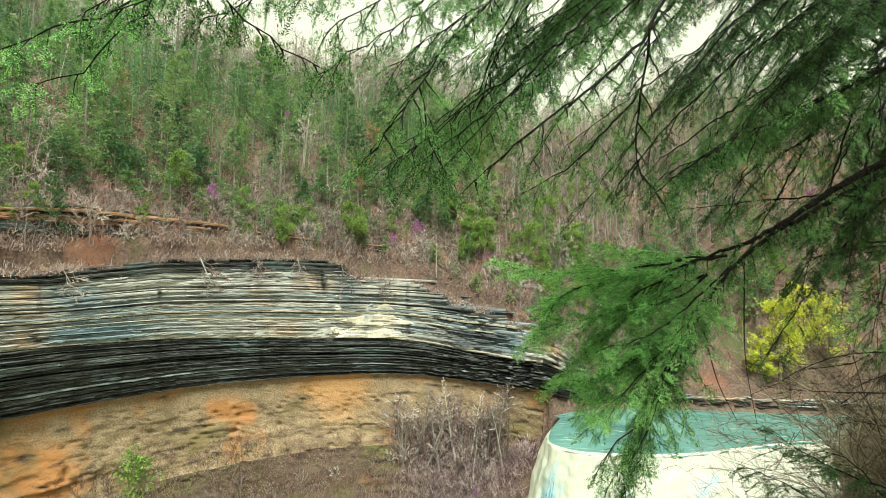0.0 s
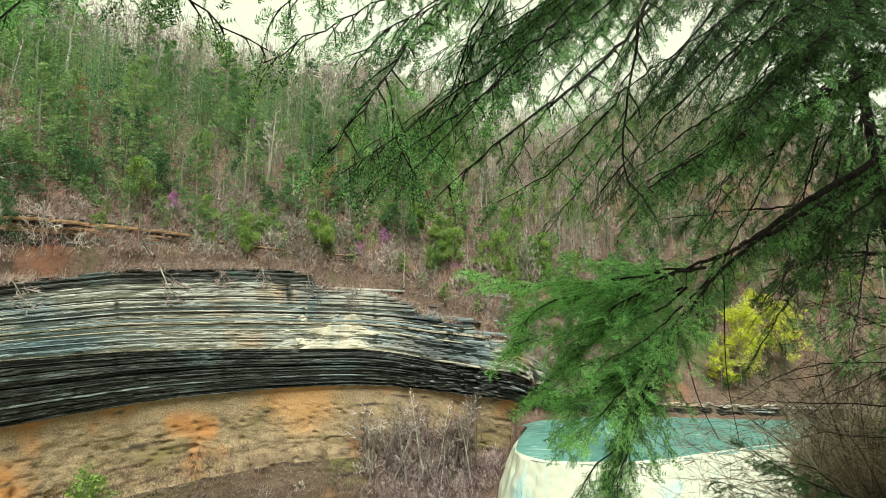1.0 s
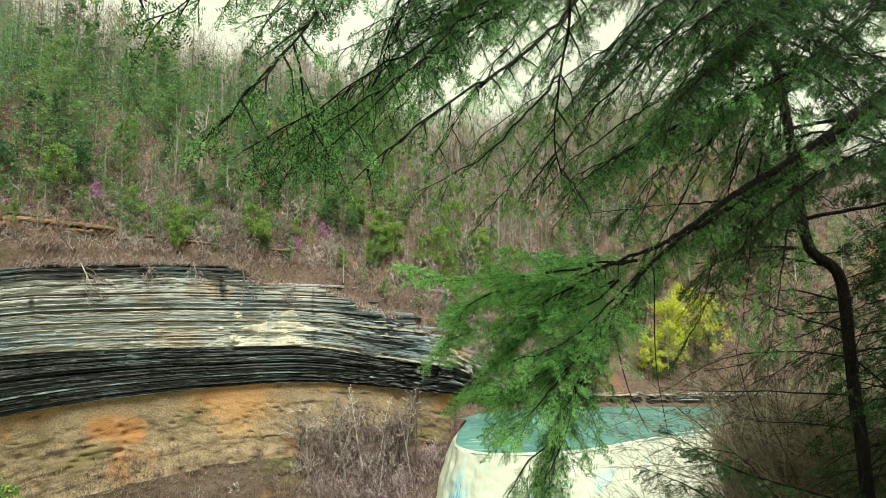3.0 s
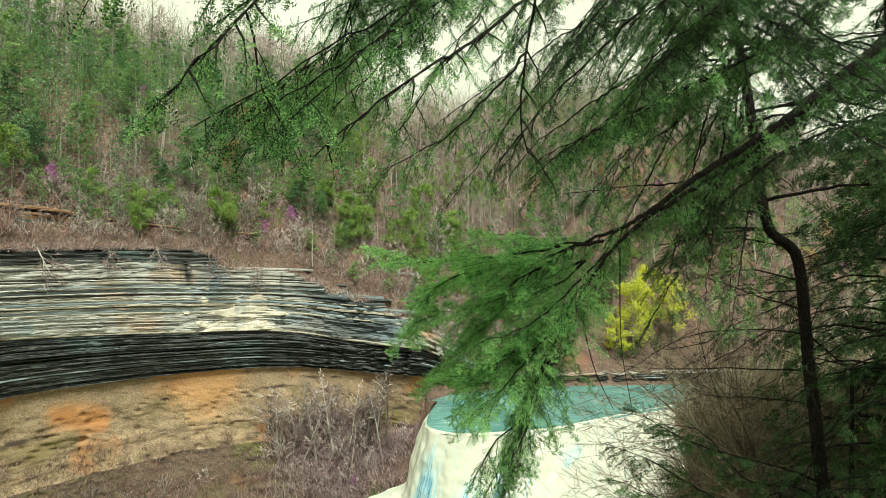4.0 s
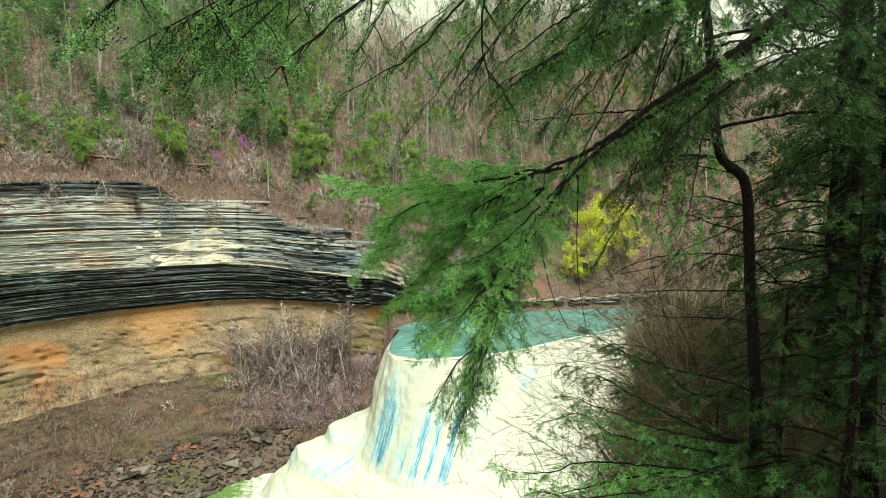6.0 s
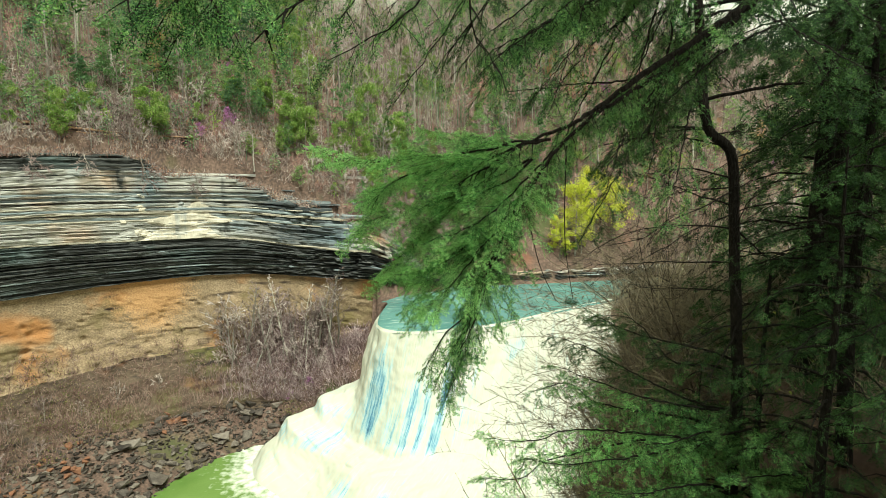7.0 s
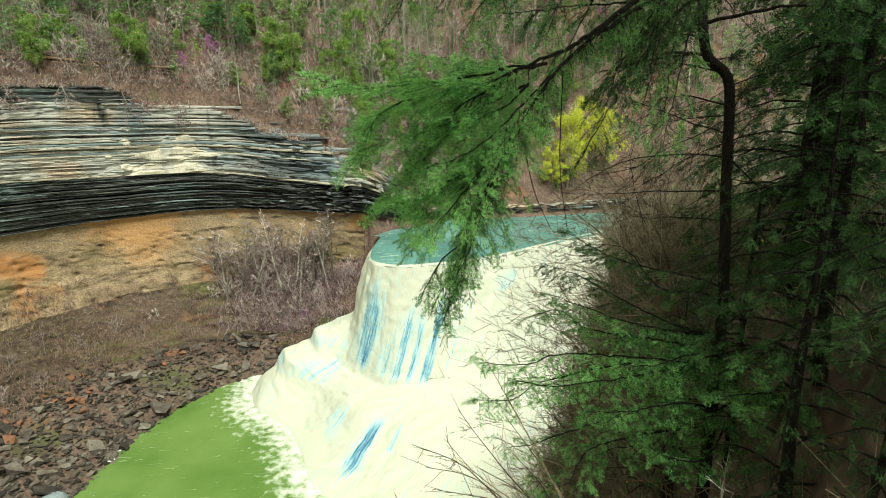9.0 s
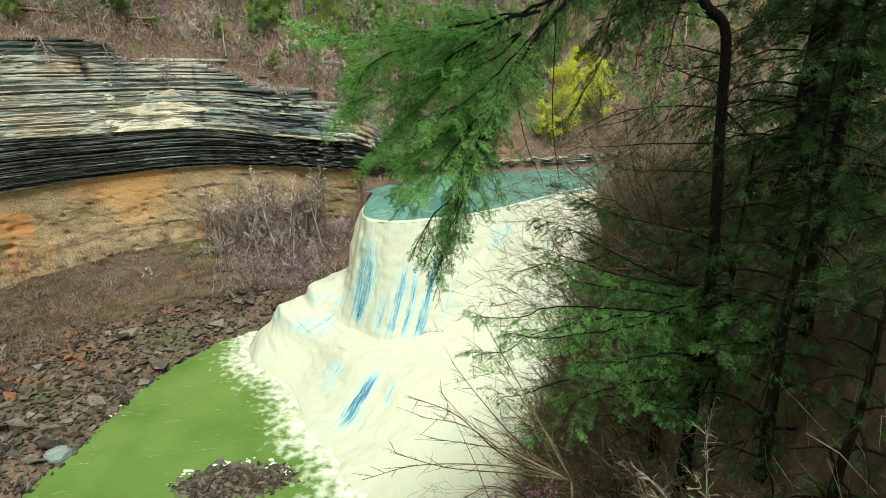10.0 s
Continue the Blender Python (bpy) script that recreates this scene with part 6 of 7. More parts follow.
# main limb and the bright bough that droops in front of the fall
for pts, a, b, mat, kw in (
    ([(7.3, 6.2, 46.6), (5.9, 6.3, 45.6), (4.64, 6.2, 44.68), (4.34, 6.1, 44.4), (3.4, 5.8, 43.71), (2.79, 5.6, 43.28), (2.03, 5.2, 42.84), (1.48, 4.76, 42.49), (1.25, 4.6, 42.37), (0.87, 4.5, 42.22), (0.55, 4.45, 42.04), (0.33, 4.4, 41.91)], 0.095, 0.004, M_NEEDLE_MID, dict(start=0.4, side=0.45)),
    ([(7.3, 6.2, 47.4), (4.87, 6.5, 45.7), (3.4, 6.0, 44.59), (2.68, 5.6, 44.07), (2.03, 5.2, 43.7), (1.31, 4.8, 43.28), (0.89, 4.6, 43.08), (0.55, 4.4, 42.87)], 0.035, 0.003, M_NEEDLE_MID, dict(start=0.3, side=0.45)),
    ([(7.3, 6.2, 45.0), (5.6, 6.3, 44.3), (4.64, 6.2, 43.82), (3.98, 6.0, 43.56), (3.4, 5.8, 43.34), (2.84, 5.5, 43.03), (2.28, 5.2, 42.61)], 0.03, 0.003, M_NEEDLE_SHADE, dict(start=0.3, side=0.45)),
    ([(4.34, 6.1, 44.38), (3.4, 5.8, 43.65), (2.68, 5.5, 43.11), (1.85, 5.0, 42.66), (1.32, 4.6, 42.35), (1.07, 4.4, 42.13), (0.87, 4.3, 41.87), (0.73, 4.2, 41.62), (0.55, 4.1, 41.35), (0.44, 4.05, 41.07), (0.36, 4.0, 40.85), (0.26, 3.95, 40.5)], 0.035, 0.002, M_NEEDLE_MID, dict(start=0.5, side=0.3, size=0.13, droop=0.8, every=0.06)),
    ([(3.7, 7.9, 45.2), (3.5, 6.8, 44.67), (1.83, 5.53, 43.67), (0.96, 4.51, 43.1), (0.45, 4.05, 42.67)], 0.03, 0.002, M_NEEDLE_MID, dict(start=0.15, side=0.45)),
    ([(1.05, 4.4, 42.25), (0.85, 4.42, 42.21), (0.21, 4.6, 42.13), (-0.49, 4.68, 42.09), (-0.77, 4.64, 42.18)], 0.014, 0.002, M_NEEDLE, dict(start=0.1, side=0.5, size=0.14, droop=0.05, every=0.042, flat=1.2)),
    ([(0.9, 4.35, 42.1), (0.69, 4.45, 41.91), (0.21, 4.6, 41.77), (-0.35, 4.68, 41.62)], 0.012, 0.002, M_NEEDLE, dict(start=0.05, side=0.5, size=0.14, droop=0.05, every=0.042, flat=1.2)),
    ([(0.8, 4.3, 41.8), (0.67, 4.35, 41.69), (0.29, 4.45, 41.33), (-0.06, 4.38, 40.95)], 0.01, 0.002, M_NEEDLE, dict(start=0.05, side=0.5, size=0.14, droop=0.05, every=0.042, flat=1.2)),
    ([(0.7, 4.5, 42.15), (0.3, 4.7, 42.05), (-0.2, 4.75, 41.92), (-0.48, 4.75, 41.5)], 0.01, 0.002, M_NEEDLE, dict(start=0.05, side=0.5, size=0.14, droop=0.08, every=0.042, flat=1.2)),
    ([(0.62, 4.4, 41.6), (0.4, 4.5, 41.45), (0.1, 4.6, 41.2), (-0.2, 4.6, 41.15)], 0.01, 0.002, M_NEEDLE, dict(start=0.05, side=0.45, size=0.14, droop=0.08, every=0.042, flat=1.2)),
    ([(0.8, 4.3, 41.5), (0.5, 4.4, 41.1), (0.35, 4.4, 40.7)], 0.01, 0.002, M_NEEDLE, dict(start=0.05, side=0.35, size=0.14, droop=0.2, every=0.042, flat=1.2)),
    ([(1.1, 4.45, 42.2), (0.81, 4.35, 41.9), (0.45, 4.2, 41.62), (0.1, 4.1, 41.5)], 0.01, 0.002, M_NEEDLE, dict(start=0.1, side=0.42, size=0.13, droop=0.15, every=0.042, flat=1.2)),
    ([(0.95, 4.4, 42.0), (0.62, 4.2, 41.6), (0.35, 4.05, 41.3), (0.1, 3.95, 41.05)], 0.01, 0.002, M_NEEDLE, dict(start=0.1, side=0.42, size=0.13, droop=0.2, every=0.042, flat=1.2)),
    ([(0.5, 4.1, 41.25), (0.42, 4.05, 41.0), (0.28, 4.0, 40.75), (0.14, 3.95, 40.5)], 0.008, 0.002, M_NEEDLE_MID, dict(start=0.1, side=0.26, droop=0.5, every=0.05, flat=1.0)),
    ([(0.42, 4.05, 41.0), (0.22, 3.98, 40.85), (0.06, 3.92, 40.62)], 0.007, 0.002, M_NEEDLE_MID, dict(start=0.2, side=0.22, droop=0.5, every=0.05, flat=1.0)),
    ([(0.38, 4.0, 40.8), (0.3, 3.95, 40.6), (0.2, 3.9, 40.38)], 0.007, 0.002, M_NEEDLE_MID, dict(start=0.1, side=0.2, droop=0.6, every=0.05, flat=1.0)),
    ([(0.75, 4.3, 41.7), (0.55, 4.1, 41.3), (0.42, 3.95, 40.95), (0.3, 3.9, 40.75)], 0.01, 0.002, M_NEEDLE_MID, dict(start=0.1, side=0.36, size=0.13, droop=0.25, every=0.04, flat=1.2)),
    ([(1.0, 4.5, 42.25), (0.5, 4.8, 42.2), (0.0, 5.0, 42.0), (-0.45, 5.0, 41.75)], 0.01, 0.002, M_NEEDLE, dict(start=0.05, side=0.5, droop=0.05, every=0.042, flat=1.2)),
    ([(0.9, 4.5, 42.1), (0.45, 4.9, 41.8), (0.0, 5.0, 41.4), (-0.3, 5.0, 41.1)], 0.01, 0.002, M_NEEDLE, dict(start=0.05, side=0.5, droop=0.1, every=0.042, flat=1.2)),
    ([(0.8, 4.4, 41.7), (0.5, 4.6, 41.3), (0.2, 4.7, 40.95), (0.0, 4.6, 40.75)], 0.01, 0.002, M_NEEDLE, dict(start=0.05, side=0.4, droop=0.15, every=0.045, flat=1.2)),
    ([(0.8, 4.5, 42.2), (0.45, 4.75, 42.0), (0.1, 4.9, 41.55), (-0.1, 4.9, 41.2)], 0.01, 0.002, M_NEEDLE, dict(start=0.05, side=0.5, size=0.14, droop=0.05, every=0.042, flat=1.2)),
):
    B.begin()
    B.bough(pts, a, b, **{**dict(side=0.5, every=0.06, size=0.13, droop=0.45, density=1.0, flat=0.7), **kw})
    # mat also carries how much light the bough gets, as needle colour
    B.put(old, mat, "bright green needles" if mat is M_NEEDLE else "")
for pts in (
    [(3.9, 8.0, 44.6), (2.81, 6.29, 43.1), (2.19, 5.99, 42.95), (1.52, 5.67, 42.85), (0.66, 5.34, 42.72)],
    [(3.6, 7.8, 45.5), (1.9, 5.6, 44.1), (1.1, 5.0, 43.5), (0.6, 4.7, 43.1), (0.25, 4.6, 42.7)],
    [(3.7, 7.9, 45.2), (2.3, 6.2, 44.2), (1.5, 5.6, 43.6), (0.9, 5.3, 43.1), (0.5, 5.2, 42.6)],
    [(3.6, 7.8, 45.8), (2.4, 5.9, 44.6), (1.7, 5.0, 43.9), (1.2, 4.6, 43.3), (0.95, 4.5, 42.8)],
    [(3.7, 7.9, 45.0), (2.8, 6.6, 44.2), (2.2, 5.9, 43.6), (1.7, 5.5, 43.2), (1.3, 5.4, 42.7)],
):
    B.begin()
    B.bough(pts, 0.025, 0.002, side=0.42, every=0.09, size=0.13, start=0.3, droop=0.45, density=0.7, flat=0.8)
    B.put(old, M_NEEDLE_MID)
# dead-looking hanging twigs from the limb
g = Geo()
for pts in ([(0.86, 4.4, 41.75), (0.95, 4.3, 41.3), (1.08, 4.25, 41.0)], [(1.2, 4.5, 42.2), (1.15, 4.3, 41.5), (1.2, 4.2, 41.0)]):
    line = curve_points(pts, 0.06)
    tube(g, line, np.linspace(0.006, 0.002, len(line)), 5)
part("twig", g, M_BARK, old)
# dead lower branches of the old trunk, with fine bare twigs
rd = np.random.default_rng(52)
for i in range(34):
    z = rd.uniform(38.6, 45.0)
    o = np.array([np.interp(z, trunk[:, 2], trunk[:, 0]), np.interp(z, trunk[:, 2], trunk[:, 1]), z])
    a = rd.uniform(2.5, 4.3) if i % 4 else rd.uniform(-0.5, 1.0)
    d = unit([np.cos(a), np.sin(a), rd.normal(0.05, 0.28)])
    ln = rd.uniform(1.0, 2.5)
    line = [o]
    for _ in range(9):
        d = unit(d + rd.normal(0, 0.09, 3) - [0, 0, 0.02])
        line.append(line[-1] + d * ln / 9)
    line = np.array(line)
    g = Geo()
    tube(g, line, np.linspace(rd.uniform(0.008, 0.018), 0.003, 10), 5)
    for _ in range(24):
        w = rd.uniform(1.5, 8.99)
        k = int(w)
        p = line[k] + (line[k + 1] - line[k]) * (w - k)
        e = p + unit(d + rd.normal(0, 0.55, 3)) * rd.uniform(0.2, 0.6)
        m1 = (p + e) / 2 + rd.normal(0, 0.02, 3)
        ribbons(g, [p, m1], [m1, e], 0.0045)
        for _ in range(2):
            f = p + (e - p) * rd.uniform(0.3, 0.9)
            ribbons(g, [f], [f + unit(e - p + rd.normal(0, 0.25, 3)) * rd.uniform(0.08, 0.25)], 0.0035)
    part("dead_branch", g, M_BARK, old)
for i in range(12):
    hung(rs.uniform(9, 29), rs.uniform(-7, 8), rs.uniform(5.0, 7.4), rs.uniform(43.2, 45.5), i % 3 == 0, side=0.4, density=0.7)
# more boughs on the trunk, away from the view's middle
B2 = Boughs(33, PLAIN)
r = np.random.default_rng(41)
for i in range(16):
    z = 42.6 + i * 0.42
    a = r.uniform(-1.2, 2.0)
    o = np.array([np.interp(z, trunk[:, 2], trunk[:, 0]), np.interp(z, trunk[:, 2], trunk[:, 1]), z])
    d = np.array([np.cos(a), np.sin(a), 0])
    ln = r.uniform(1.8, 3.0)
    B2.begin()
    B2.bough([o, o + d * ln * 0.4 + [0, 0, 0.1], o + d * ln * 0.75 - [0, 0, 0.15], o + d * ln - [0, 0, 0.5]], 0.028, 0.003, side=0.6, every=0.17, size=0.3, start=0.15, droop=0.35, density=0.8, flat=0.5)
    # needles coloured as if in deep shade
    B2.put(old, M_NEEDLE_SHADE)


def hemlock(x, y, height, low, reach, seed, label, mat, count, lean=(0, 0), sector=None, size=0.36):
    """A whole hemlock: straight trunk and drooping boughs all round."""
    ob = thing("hemlock_tree", spot(x, y), label, "tree", "hemlocks by the viewpoint")
    r = np.random.default_rng(seed)
    k = np.linspace(0, 1, 24)
    line = np.stack([lean[0] * k + 0.05 * np.sin(k * 9 + seed), lean[1] * k + 0.05 * np.cos(k * 7 + seed), height * k], 1)
    g = Geo()
    tube(g, line, (0.02 * height * 0.62 + 0.02) * (1 - 0.9 * k), 9)
    part("trunk", g, M_BARK, ob, smooth=True)
    bs_ = Boughs(seed, ROUGH if size > 0.34 else PLAIN if size > 0.255 else TINY)
    size *= 0.85 if size < 0.255 else 1.0
    for i in range(count):
        u = low + (0.97 - low) * (i + r.random()) / count
        a = i * 2.399 + r.normal(0, 0.4)
        if sector is not None and r.random() < 0.7:
            a = r.uniform(*sector)
        o = np.array([np.interp(u, k, line[:, c]) for c in range(3)])
        ln = reach * (1.12 - u) ** 0.6 * r.uniform(0.65, 1.15)
        d = np.array([np.cos(a), np.sin(a), 0])
        bs_.begin()
        bs_.bough([o, o + d * ln * 0.4 + [0, 0, 0.12 * ln * 0.4], o + d * ln * 0.75 - [0, 0, 0.05 * ln], o + d * ln - [0, 0, 0.22 * ln]], 0.012 + 0.008 * ln, 0.003, side=0.26 * ln + 0.1, every=0.2, size=size, start=0.08, droop=0.3, density=0.7, flat=0.6)
        bs_.put(ob, mat)
    return ob


WEST = (2.2, 4.6)
DK = "dense dark hemlock on the gorge rim"
# all but the last get needles with the deep shade painted into their colour
hemlock(7.4, 5.9, 15, 0.02, 2.8, 54, DK, M_NEEDLE_SHADE, 50, sector=WEST, size=0.24)
hemlock(5.4, 3.4, 9, 0.0, 2.0, 57, "dense dark hemlock close beside the viewpoint", M_NEEDLE_SHADE, 34, sector=(2.0, 4.4), size=0.19)
hemlock(8.6, 8.3, 13, 0.05, 3.2, 51, DK, M_NEEDLE_SHADE, 40, sector=WEST, size=0.32)
hemlock(6.8, 4.7, 9, 0.02, 2.2, 52, DK, M_NEEDLE_SHADE, 34, sector=WEST, size=0.23)
hemlock(9.6, 12.0, 13, 0.08, 3.0, 53, "dark hemlock among bare brush", M_NEEDLE_SHADE, 28, sector=WEST, size=0.38)
hemlock(6.7, 9.1, 14, 0.05, 2.2, 62, DK, M_NEEDLE_SHADE, 44, sector=(2.4, 5.4), size=0.25)
hemlock(7.7, 10.0, 14, 0.05, 2.6, 60, DK, M_NEEDLE_SHADE, 40, sector=(2.4, 5.4), size=0.33)
hemlock(9.2, 11.2, 13, 0.05, 2.6, 61, DK, M_NEEDLE_SHADE, 30, sector=(2.4, 5.4), size=0.36)
hemlock(4.95, 6.3, 6.2, 0.02, 1.5, 71, "small dense hemlock on the steep near slope", M_NEEDLE_SHADE, 40, size=0.20)
hemlock(5.9, 7.2, 7.5, 0.02, 1.8, 72, DK, M_NEEDLE_SHADE, 40, sector=WEST, size=0.22)
hemlock(4.5, 4.5, 3.6, 0.0, 1.0, 73, "small dense hemlock on the steep near slope", M_NEEDLE_SHADE, 30, size=0.18)
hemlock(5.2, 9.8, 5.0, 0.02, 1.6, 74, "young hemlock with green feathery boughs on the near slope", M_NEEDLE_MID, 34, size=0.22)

young = thing("hemlock_tree", (0, 0, 0), "young hemlock with fresh green feathery boughs", "tree", "hemlocks by the viewpoint")
g = Geo()
line = curve_points([(5.5, 8.4, 34.6), (5.5, 8.45, 36.5), (5.45, 8.4, 38.5), (5.5, 8.4, 40.6)], 0.2)
tube(g, line, np.linspace(0.09, 0.02, len(line)), 8)
part("trunk", g, M_BARK, young)
B3 = Boughs(61, FINE)
for pts in (
    [(5.5, 8.4, 37.46), (2.46, 7.9, 38.23), (0.97, 7.4, 38.35)],
    [(5.5, 8.4, 37.06), (2.26, 7.7, 37.55), (0.9, 7.2, 37.86)],
    [(5.5, 8.4, 36.71), (2.44, 7.6, 36.99), (1.16, 7.0, 37.36)],
    [(5.5, 8.4, 37.79), (3.02, 8.0, 38.54), (1.66, 7.6, 38.95)],
    [(5.5, 8.4, 38.22), (3.01, 8.1, 39.17), (1.89, 7.8, 39.7)],
    [(5.5, 8.4, 38.45), (3.47, 8.2, 39.49), (2.39, 8.0, 40.06)],
    [(5.5, 8.4, 37.97), (3.23, 7.9, 38.86), (1.96, 7.5, 39.32)],
    [(5.5, 8.4, 37.24), (2.89, 7.5, 37.92), (1.37, 6.9, 38.31)],
    [(5.5, 8.4, 38.39), (4.03, 8.4, 39.31), (2.85, 8.3, 39.84)],
    [(5.5, 8.4, 36.39), (2.95, 7.4, 36.67), (1.63, 6.8, 36.79)],
    [(5.5, 8.4, 37.41), (4.05, 7.4, 38.18), (2.8, 6.9, 38.49)],
    [(5.5, 8.4, 36.96), (3.68, 7.2, 37.55), (2.26, 6.6, 37.98)],
    [(5.5, 8.4, 36.65), (4.37, 7.2, 37.01), (3.19, 6.6, 37.38)],
    [(5.5, 8.4, 37.46), (5.08, 7.0, 38.5), (4.28, 6.4, 38.65)],
    [(5.5, 8.4, 37.13), (5.01, 6.9, 38.01), (3.91, 6.2, 38.28)],
    [(5.5, 8.4, 36.96), (5.39, 6.9, 37.8), (4.51, 6.2, 37.9)],
):
    B3.begin()
    pts = [pts[0], np.array(pts[0]) * 0.6 + np.array(pts[1]) * 0.4 + B3.r.normal(0, 0.16, 3), np.array(pts[1]) + B3.r.normal(0, 0.16, 3), np.array(pts[1]) * 0.4 + np.array(pts[2]) * 0.6 + B3.r.normal(0, 0.10, 3), pts[2]]
    B3.bough(pts, 0.025, 0.003, side=0.6, every=0.085, size=0.15, start=0.08, droop=0.3, density=0.8, flat=1.4)
    # sunlit colour at the outer tips, deep shade high up, half shade elsewhere
    B3.put(young, M_NEEDLE if pts[-1][0] < 1.0 else M_NEEDLE_SHADE if pts[-1][2] > 39.5 else M_NEEDLE_MID)

# ---------------------------------------------------------------- bare brush and saplings on the near slope
def brush_shrub(x, y, count, length, seed, label, lean=(0, 0, 1), mat=None, blossom=None, radius=0.018, high=False, spread=0.42, twig=5.5):
    ob = thing("bare_shrub", spot(x, y), label, "shrub", "bare shrubs on the near slope")
    r = np.random.default_rng(seed)
    twigs, tips = Geo(), []
    for _ in range(count):
        o = np.array([r.normal(0, 0.35), r.normal(0, 0.35), -0.1])
        d = unit(np.array(lean) + r.normal(0, spread, 3))
        ln = length * r.uniform(0.55, 1.1)
        pts = [o]
        for _ in range(6):
            d = unit(d + r.normal(0, min(0.20, spread * 0.5), 3))
            pts.append(pts[-1] + d * ln / 6)
        pts = np.array(pts)
        stems = Geo()
        tube(stems, pts, np.linspace(radius, 0.002, 7) * r.uniform(0.5, 1.2), 4)
        part("stem", stems, mat or M_TWIG, ob)
        a, b = [], []
        for _ in range(16):
            w = r.uniform(1.2, 5.99)
            k = int(w)
            p = pts[k] + (pts[k + 1] - pts[k]) * (w - k)
            e = p + unit(d + r.normal(0, 0.6, 3)) * r.uniform(0.15, 0.55) * min(length, twig) * 0.3
            a.append(p), b.append(e)
            for _ in range(2):
                p2 = p + (e - p) * r.uniform(0.3, 1)
                e2 = p2 + unit(e - p + r.normal(0, 0.25, 3)) * r.uniform(0.08, 0.25) * min(length, twig) * 0.25
                a.append(p2), b.append(e2)
                if not high or w > 4.2:
                    tips += [e2, (p2 + e2) / 2]
        ribbons(twigs, a, b, radius * 0.36)
    tagged(part("twigwork", twigs, mat or M_TWIG, ob), kind="stuff")
    if blossom:
        g = Geo()
        tips = np.array(tips)
        leaf_cloud(g, r, tips[r.random(len(tips)) < 0.7], blossom[1], blossom[2] * 2, blossom[2], 0)
        tagged(part("blossom" if blossom[0] is M_PINK else "leaves", g, blossom[0], ob), kind="stuff")
    return ob


M_NEARTWIG = material("weathered_twigs", [(0.3, (0.034, 0.026, 0.018)), (0.5, (0.12, 0.094, 0.062)), (0.7, (0.28, 0.235, 0.155))], 3.0, rough=0.9, bump=0, per="object")
M_PALETWIG = material("pale_weathered_twigs", [(0.3, (0.14, 0.115, 0.085)), (0.5, (0.30, 0.25, 0.18)), (0.7, (0.48, 0.42, 0.32))], 3.0, rough=0.9, bump=0, per="object")
BR = "leafless brown brush growing on the steep near slope"
for x, y, n_, ln, sd, lean in ((6.8, 12.6, 44, 5.6, 1, (-0.5, 0, 1)), (5.6, 11.2, 36, 4.6, 2, (-0.5, 0, 1)), (7.8, 15.5, 44, 6.4, 3, (-0.4, 0, 1)), (4.6, 9.4, 26, 3.2, 4, (-0.4, 0, 1)), (8.6, 19, 24, 5, 5, (-0.3, 0, 1)),
                               (6.4, 17.5, 36, 6.5, 6, (-0.4, 0, 1)), (3.6, 7.3, 24, 1.8, 7, (-0.3, -0.2, 1)), (3.0, 6.3, 20, 1.5, 8, (-0.3, -0.2, 1)), (4.4, 6.5, 20, 1.6, 9, (0, -0.2, 1)), (2.4, 6.9, 22, 1.6, 10, (-0.3, 0, 1)), (11, 24, 24, 5, 11, (-0.3, 0, 1)), (9, 24, 24, 5, 12, (-0.3, 0, 1))):
    brush_shrub(x, y, n_, ln, sd, BR, lean, M_NEARTWIG)
for x, y, n_, ln, sd in ((4.2, 14.6, 26, 4.6, 31), (4.3, 11.8, 26, 4.2, 32), (4.5, 10.1, 24, 3.8, 33), (4.5, 8.3, 24, 3.2, 34), (4.6, 7.1, 22, 2.8, 35), (4.6, 5.9, 20, 2.4, 36), (4.4, 4.9, 18, 2.0, 37), (3.6, 12, 26, 5.0, 38), (3.9, 10.2, 26, 4.6, 39), (4.0, 8.6, 26, 4.2, 40), (4.1, 7.3, 24, 3.6, 41), (4.2, 6.3, 20, 3.0, 42), (5.4, 18.5, 26, 5.4, 43), (6.4, 13.6, 34, 6.0, 44), (7.2, 14.2, 34, 6.0, 45), (8.2, 17.2, 34, 6.2, 46), (7.4, 19.5, 34, 7.0, 47)):
    brush_shrub(x, y, n_ if x > 4.65 else n_ // 3, ln if x > 4.65 else ln * 0.8, sd, BR, (-0.5, -0.05, 1), M_NEARTWIG if sd % 5 else M_PALETWIG, spread=0.5)
brush_shrub(4.3, 5.5, 5, 2.4, 48, "dead pale sapling on the steep near slope", (-0.3, 0, 1), M_PALEBARK, radius=0.014)
brush_shrub(3.05, 6.7, 5, 7.4, 22, "redbud sapling with sparse magenta blossom", (-0.28, -0.15, 1.0), M_NEARTWIG, (M_PINK, 12, 0.024), high=True, spread=0.09, twig=2.6)
YL = "shrubby tree with bright yellow-green new leaves"
for x, y, tall, sd, n_ in ((33.5, 116.5, 14.5, 201, 8), (38, 118.5, 15.5, 202, 7), (30, 115.3, 8.5, 203, 6), (42.5, 120, 13, 204, 3), (35, 117, 9, 205, 6)):
    ob = bare_tree(sd, tall, YL, "yellow-green trees by the brook", name="budding_tree", leaves=M_YELLOW, leaf_n=n_, leaf_size=0.34, first=0.22, n1=13, spread=0.36, rise=0.6, n2=5, n3=5, lean=0.04)
    ob.location = spot(x, y)


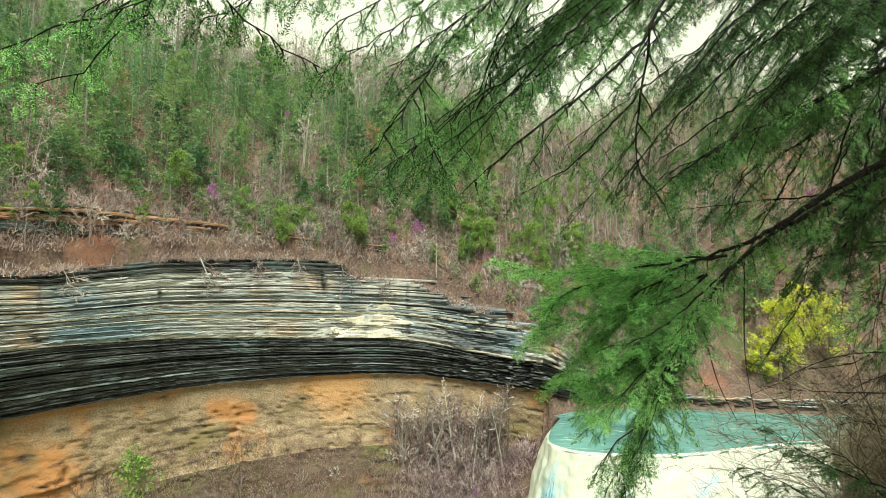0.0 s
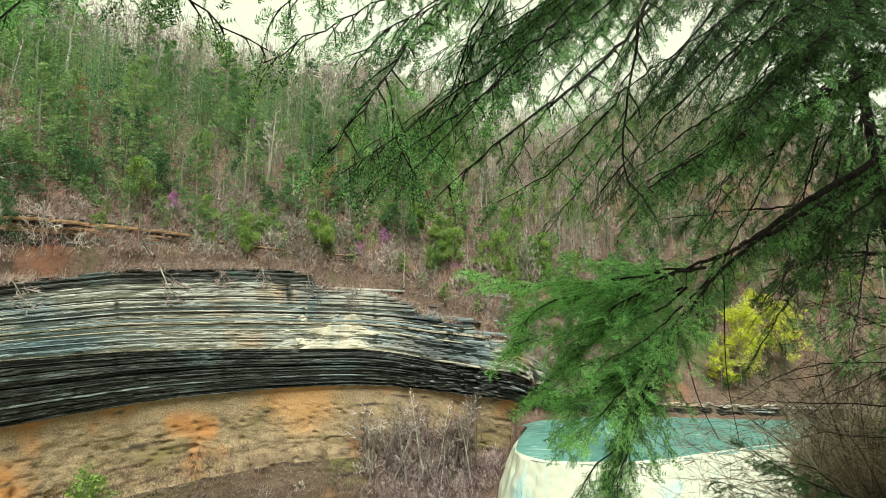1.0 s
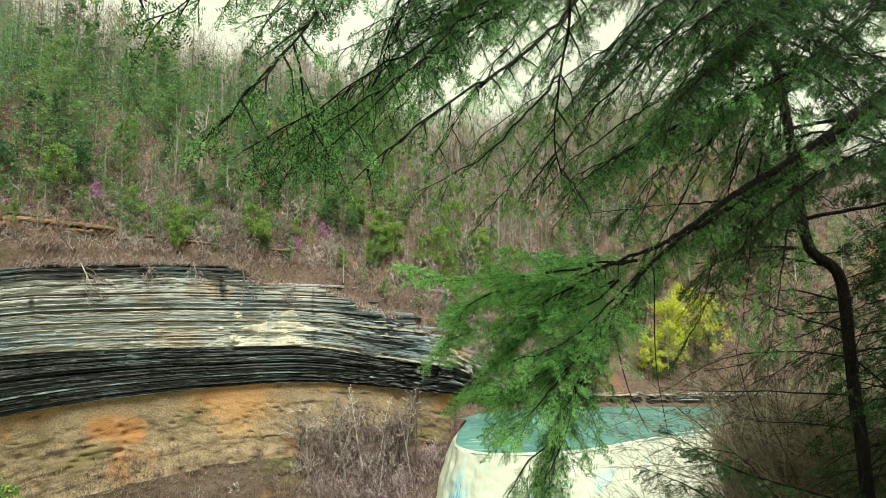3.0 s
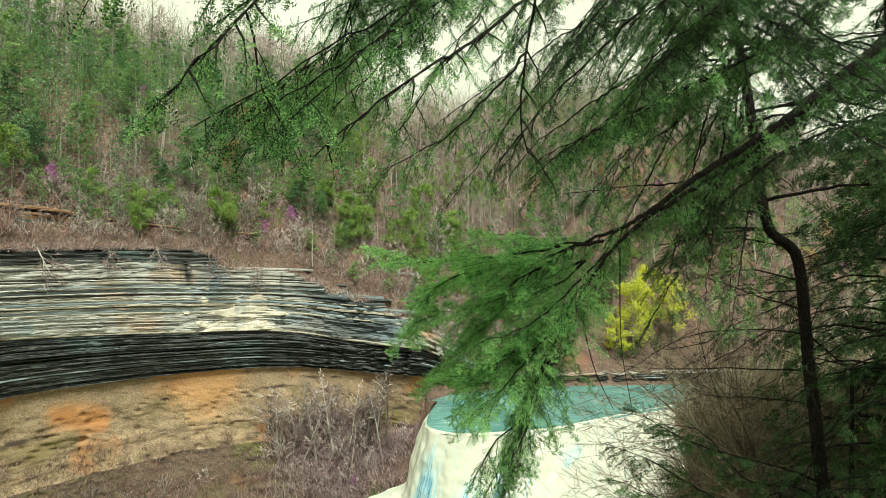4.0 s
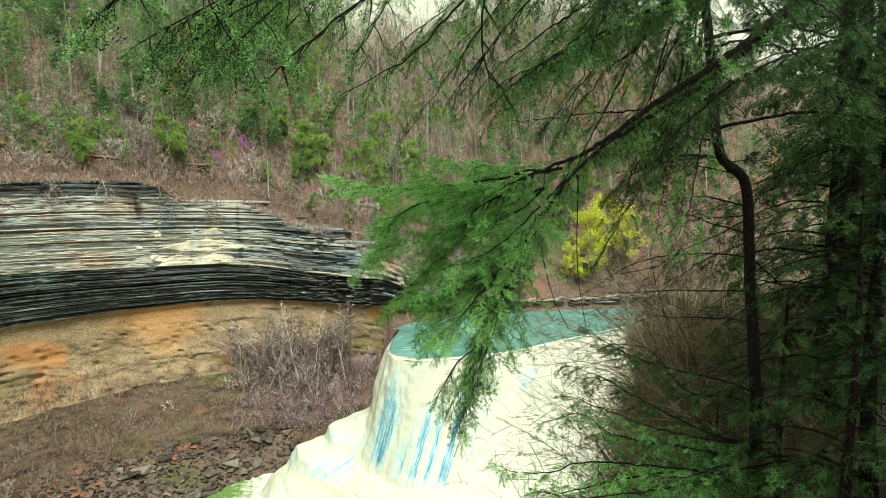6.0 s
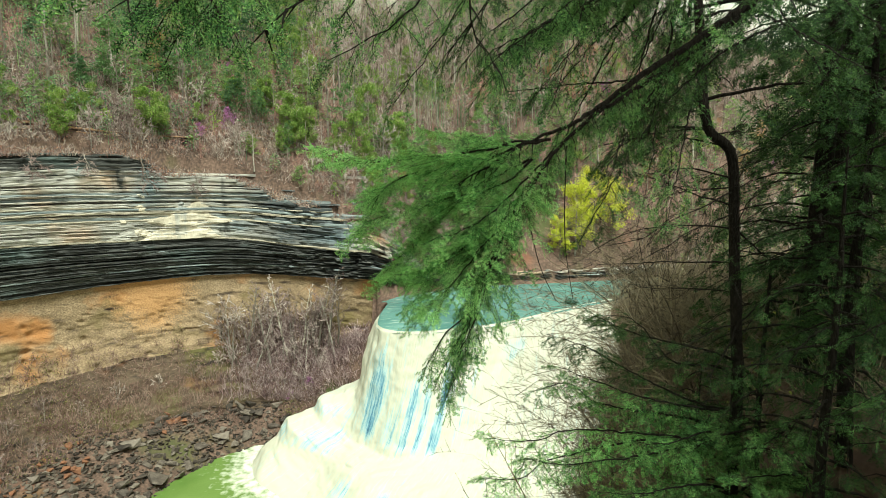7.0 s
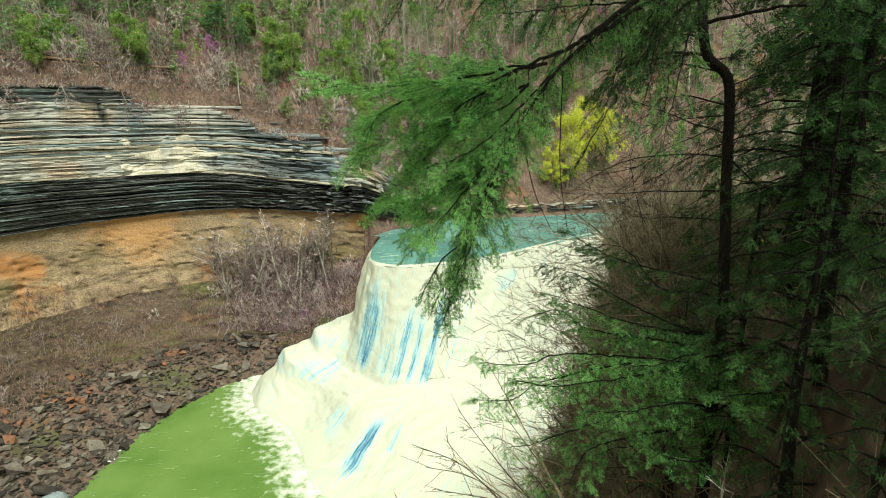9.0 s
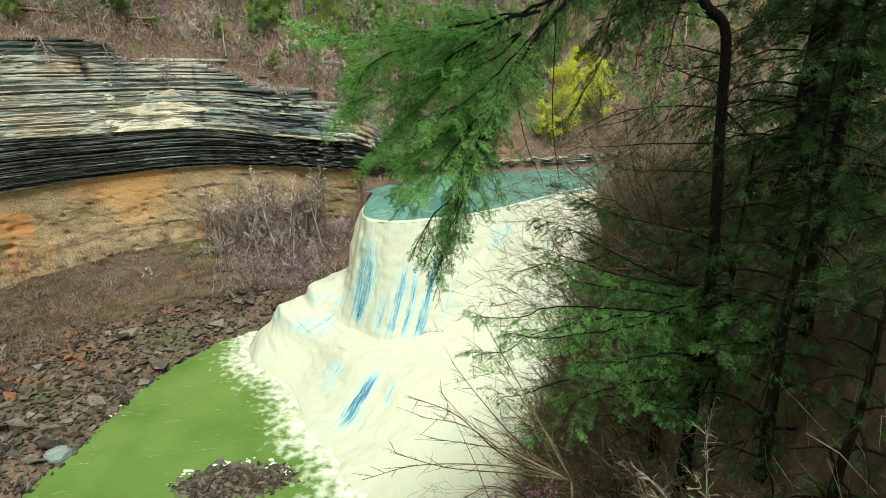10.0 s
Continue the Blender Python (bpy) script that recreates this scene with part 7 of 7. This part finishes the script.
def fan_sapling(foot, fork, tips, seed):
    """A thin stem that forks into long budded branches."""
    ob = thing("bare_shrub", foot, "bare sapling with swelling buds leaning over the water", "shrub", "bare shrubs on the near slope")
    r = np.random.default_rng(seed)
    foot, fork = np.array(foot), np.array(fork)
    g = Geo()
    line = curve_points([foot - foot, (fork - foot) * [0.3, 0.3, 0.5], fork - foot], 0.2)
    tube(g, line, np.linspace(0.03, 0.016, len(line)), 6)
    part("stem", g, M_NEARTWIG, ob)
    twigs, buds = Geo(), Geo()
    for tip in tips:
        tip = np.array(tip)
        line = curve_points([fork - foot, fork * 0.6 + tip * 0.4 - foot + r.normal(0, 0.08, 3), fork * 0.25 + tip * 0.75 - foot + r.normal(0, 0.08, 3), tip - foot], 0.08)
        g = Geo()
        tube(g, line, np.linspace(0.012, 0.003, len(line)), 5)
        part("branch", g, M_NEARTWIG, ob)
        for k in range(4, len(line) - 1, 2):
            d = unit(unit(line[k + 1] - line[k]) + r.normal(0, 0.42, 3))
            end = line[k] + d * r.uniform(0.08, 0.42)
            ribbons(twigs, [line[k]], [end], 0.0035)
            at = line[k] + (end - line[k]) * np.linspace(0.2, 1, 5)[:, None] + r.normal(0, 0.006, (5, 3))
            dd = unit(d + r.normal(0, 0.4, (5, 3)))
            blades(buds, at, dd, np.cross(dd, r.normal(0, 1, (5, 3))), 0.022, 0.007)
    tagged(part("twigwork", twigs, M_NEARTWIG, ob), kind="stuff")
    tagged(part("foliage", buds, M_TAN, ob), kind="stuff")


fan_sapling(spot(2.6, 6.1), (2.05, 5.9, 36.62), [(-0.06, 5.3, 38.45), (0.07, 5.2, 38.24), (0.3, 5.6, 38.31), (0.49, 5.9, 38.49), (0.88, 6.2, 38.92), (-0.26, 5.0, 37.96), (0.49, 5.0, 37.26), (0.15, 5.4, 37.81), (0.71, 5.7, 37.83), (1.1, 6.2, 38.2), (-0.57, 4.9, 37.71), (1.13, 5.6, 38.02)], 88)

# undergrowth on the near slope, too fine to count
g, leaf = Geo(), Geo()
r = np.random.default_rng(77)
p = np.stack([r.uniform(0.5, 16, 9000), r.uniform(3.2, 34, 9000)], 1)
p = p[p[:, 0] > 0.9 + 0.14 * p[:, 1] + r.normal(0, 0.5, len(p))][:2600]
z = ground(p[:, 0], p[:, 1])
for _ in range(5):
    a = np.concatenate([p + r.normal(0, 0.25, p.shape), z[:, None] - 0.08], 1)
    d = unit(r.normal(0, 0.5, a.shape) + [-0.25, -0.1, 1])
    m1 = a + d * r.uniform(0.2, 0.7, len(a))[:, None]
    b = m1 + unit(d + r.normal(0, 0.35, a.shape)) * r.uniform(0.2, 0.6, len(a))[:, None]
    ribbons(g, a, m1, 0.009 + 0.0005 * a[:, 1])
    ribbons(g, m1, b, 0.006 + 0.0004 * a[:, 1])
pt = np.stack([r.uniform(4.5, 12, 1300), r.uniform(9, 28, 1300)], 1)
pt = pt[pt[:, 0] > 3.0 + 0.13 * pt[:, 1]]
zt = ground(pt[:, 0], pt[:, 1])
for _ in range(4):
    a = np.concatenate([pt + r.normal(0, 0.3, pt.shape), zt[:, None] - 0.08], 1)
    d = unit(r.normal(0, 0.4, a.shape) + [-0.4, -0.1, 1])
    m1 = a + d * r.uniform(0.6, 1.8, len(a))[:, None]
    ribbons(g, a, m1, 0.017)
    for _ in range(2):
        ribbons(g, m1, m1 + unit(d + r.normal(0, 0.7, a.shape)) * r.uniform(0.4, 1.3, len(a))[:, None], 0.012)
    leaf_cloud(leaf, r, m1[lattice(np.concatenate([pt, zt[:, None] * 0], 1), 0.35, 81) > 0.0], 5, 0.35, 0.06)
tagged(part("undergrowth", leaf, M_OLIVE), "sparse olive-green new leaves on the near slope's brush", "undergrowth", kind="stuff")
tagged(part("brush", g, M_NEARTWIG), "tangled leafless undergrowth on the near slope", "brush", kind="stuff")
pn = np.stack([r.uniform(2.6, 9.5, 1100), r.uniform(2.8, 13, 1100)], 1)
zn = ground(pn[:, 0], pn[:, 1])
B4 = Boughs(71, TINY)
B4.begin()
for (x, y), h in zip(pn, zn):
    B4.spray(np.array([x, y, h + r.uniform(0.0, 0.7)]), r.normal(0, 1, 3) + [-0.4, -0.4, 0.3], r.uniform(0.10, 0.20), 0.7)
for (x, y), h in zip(p[:200], z[:200]):
    if x > 2.4 + 0.1 * y:
        for _ in range(4):
            B4.spray(np.array([x, y, h + r.uniform(0.05, 0.9)]) + r.normal(0, 0.25, 3), r.normal(0, 1, 3) + [-0.3, -0.3, 0.2], r.uniform(0.14, 0.26), 0.6)
# seedlings share the needle colour that has deep shade painted in
tagged(part("undergrowth", B4.leaf, M_NEEDLE_SHADE), "dark evergreen seedlings covering the near slope", "undergrowth", kind="stuff")

g = Geo()
p = np.stack([r.uniform(-3, 12, 9000), r.uniform(1.5, 16, 9000)], 1)
z = ground(p[:, 0], p[:, 1])
d = unit(r.normal(0, 1, (len(p), 3)) * [1, 1, 0.35])
blades(g, np.concatenate([p, z[:, None] + 0.02], 1), d, np.cross(d, [0, 0, 1.0]), r.uniform(0.05, 0.12, len(p)), r.uniform(0.02, 0.04, len(p)))
tagged(part("leaf_litter", g, material("dead_leaves", [(0.3, (0.05, 0.03, 0.018)), (0.5, (0.13, 0.08, 0.045)), (0.7, (0.24, 0.16, 0.09))], 1.0, rough=0.8, bump=0, per="island")), "curled brown dead leaves on the near slope", "leaves", kind="stuff")
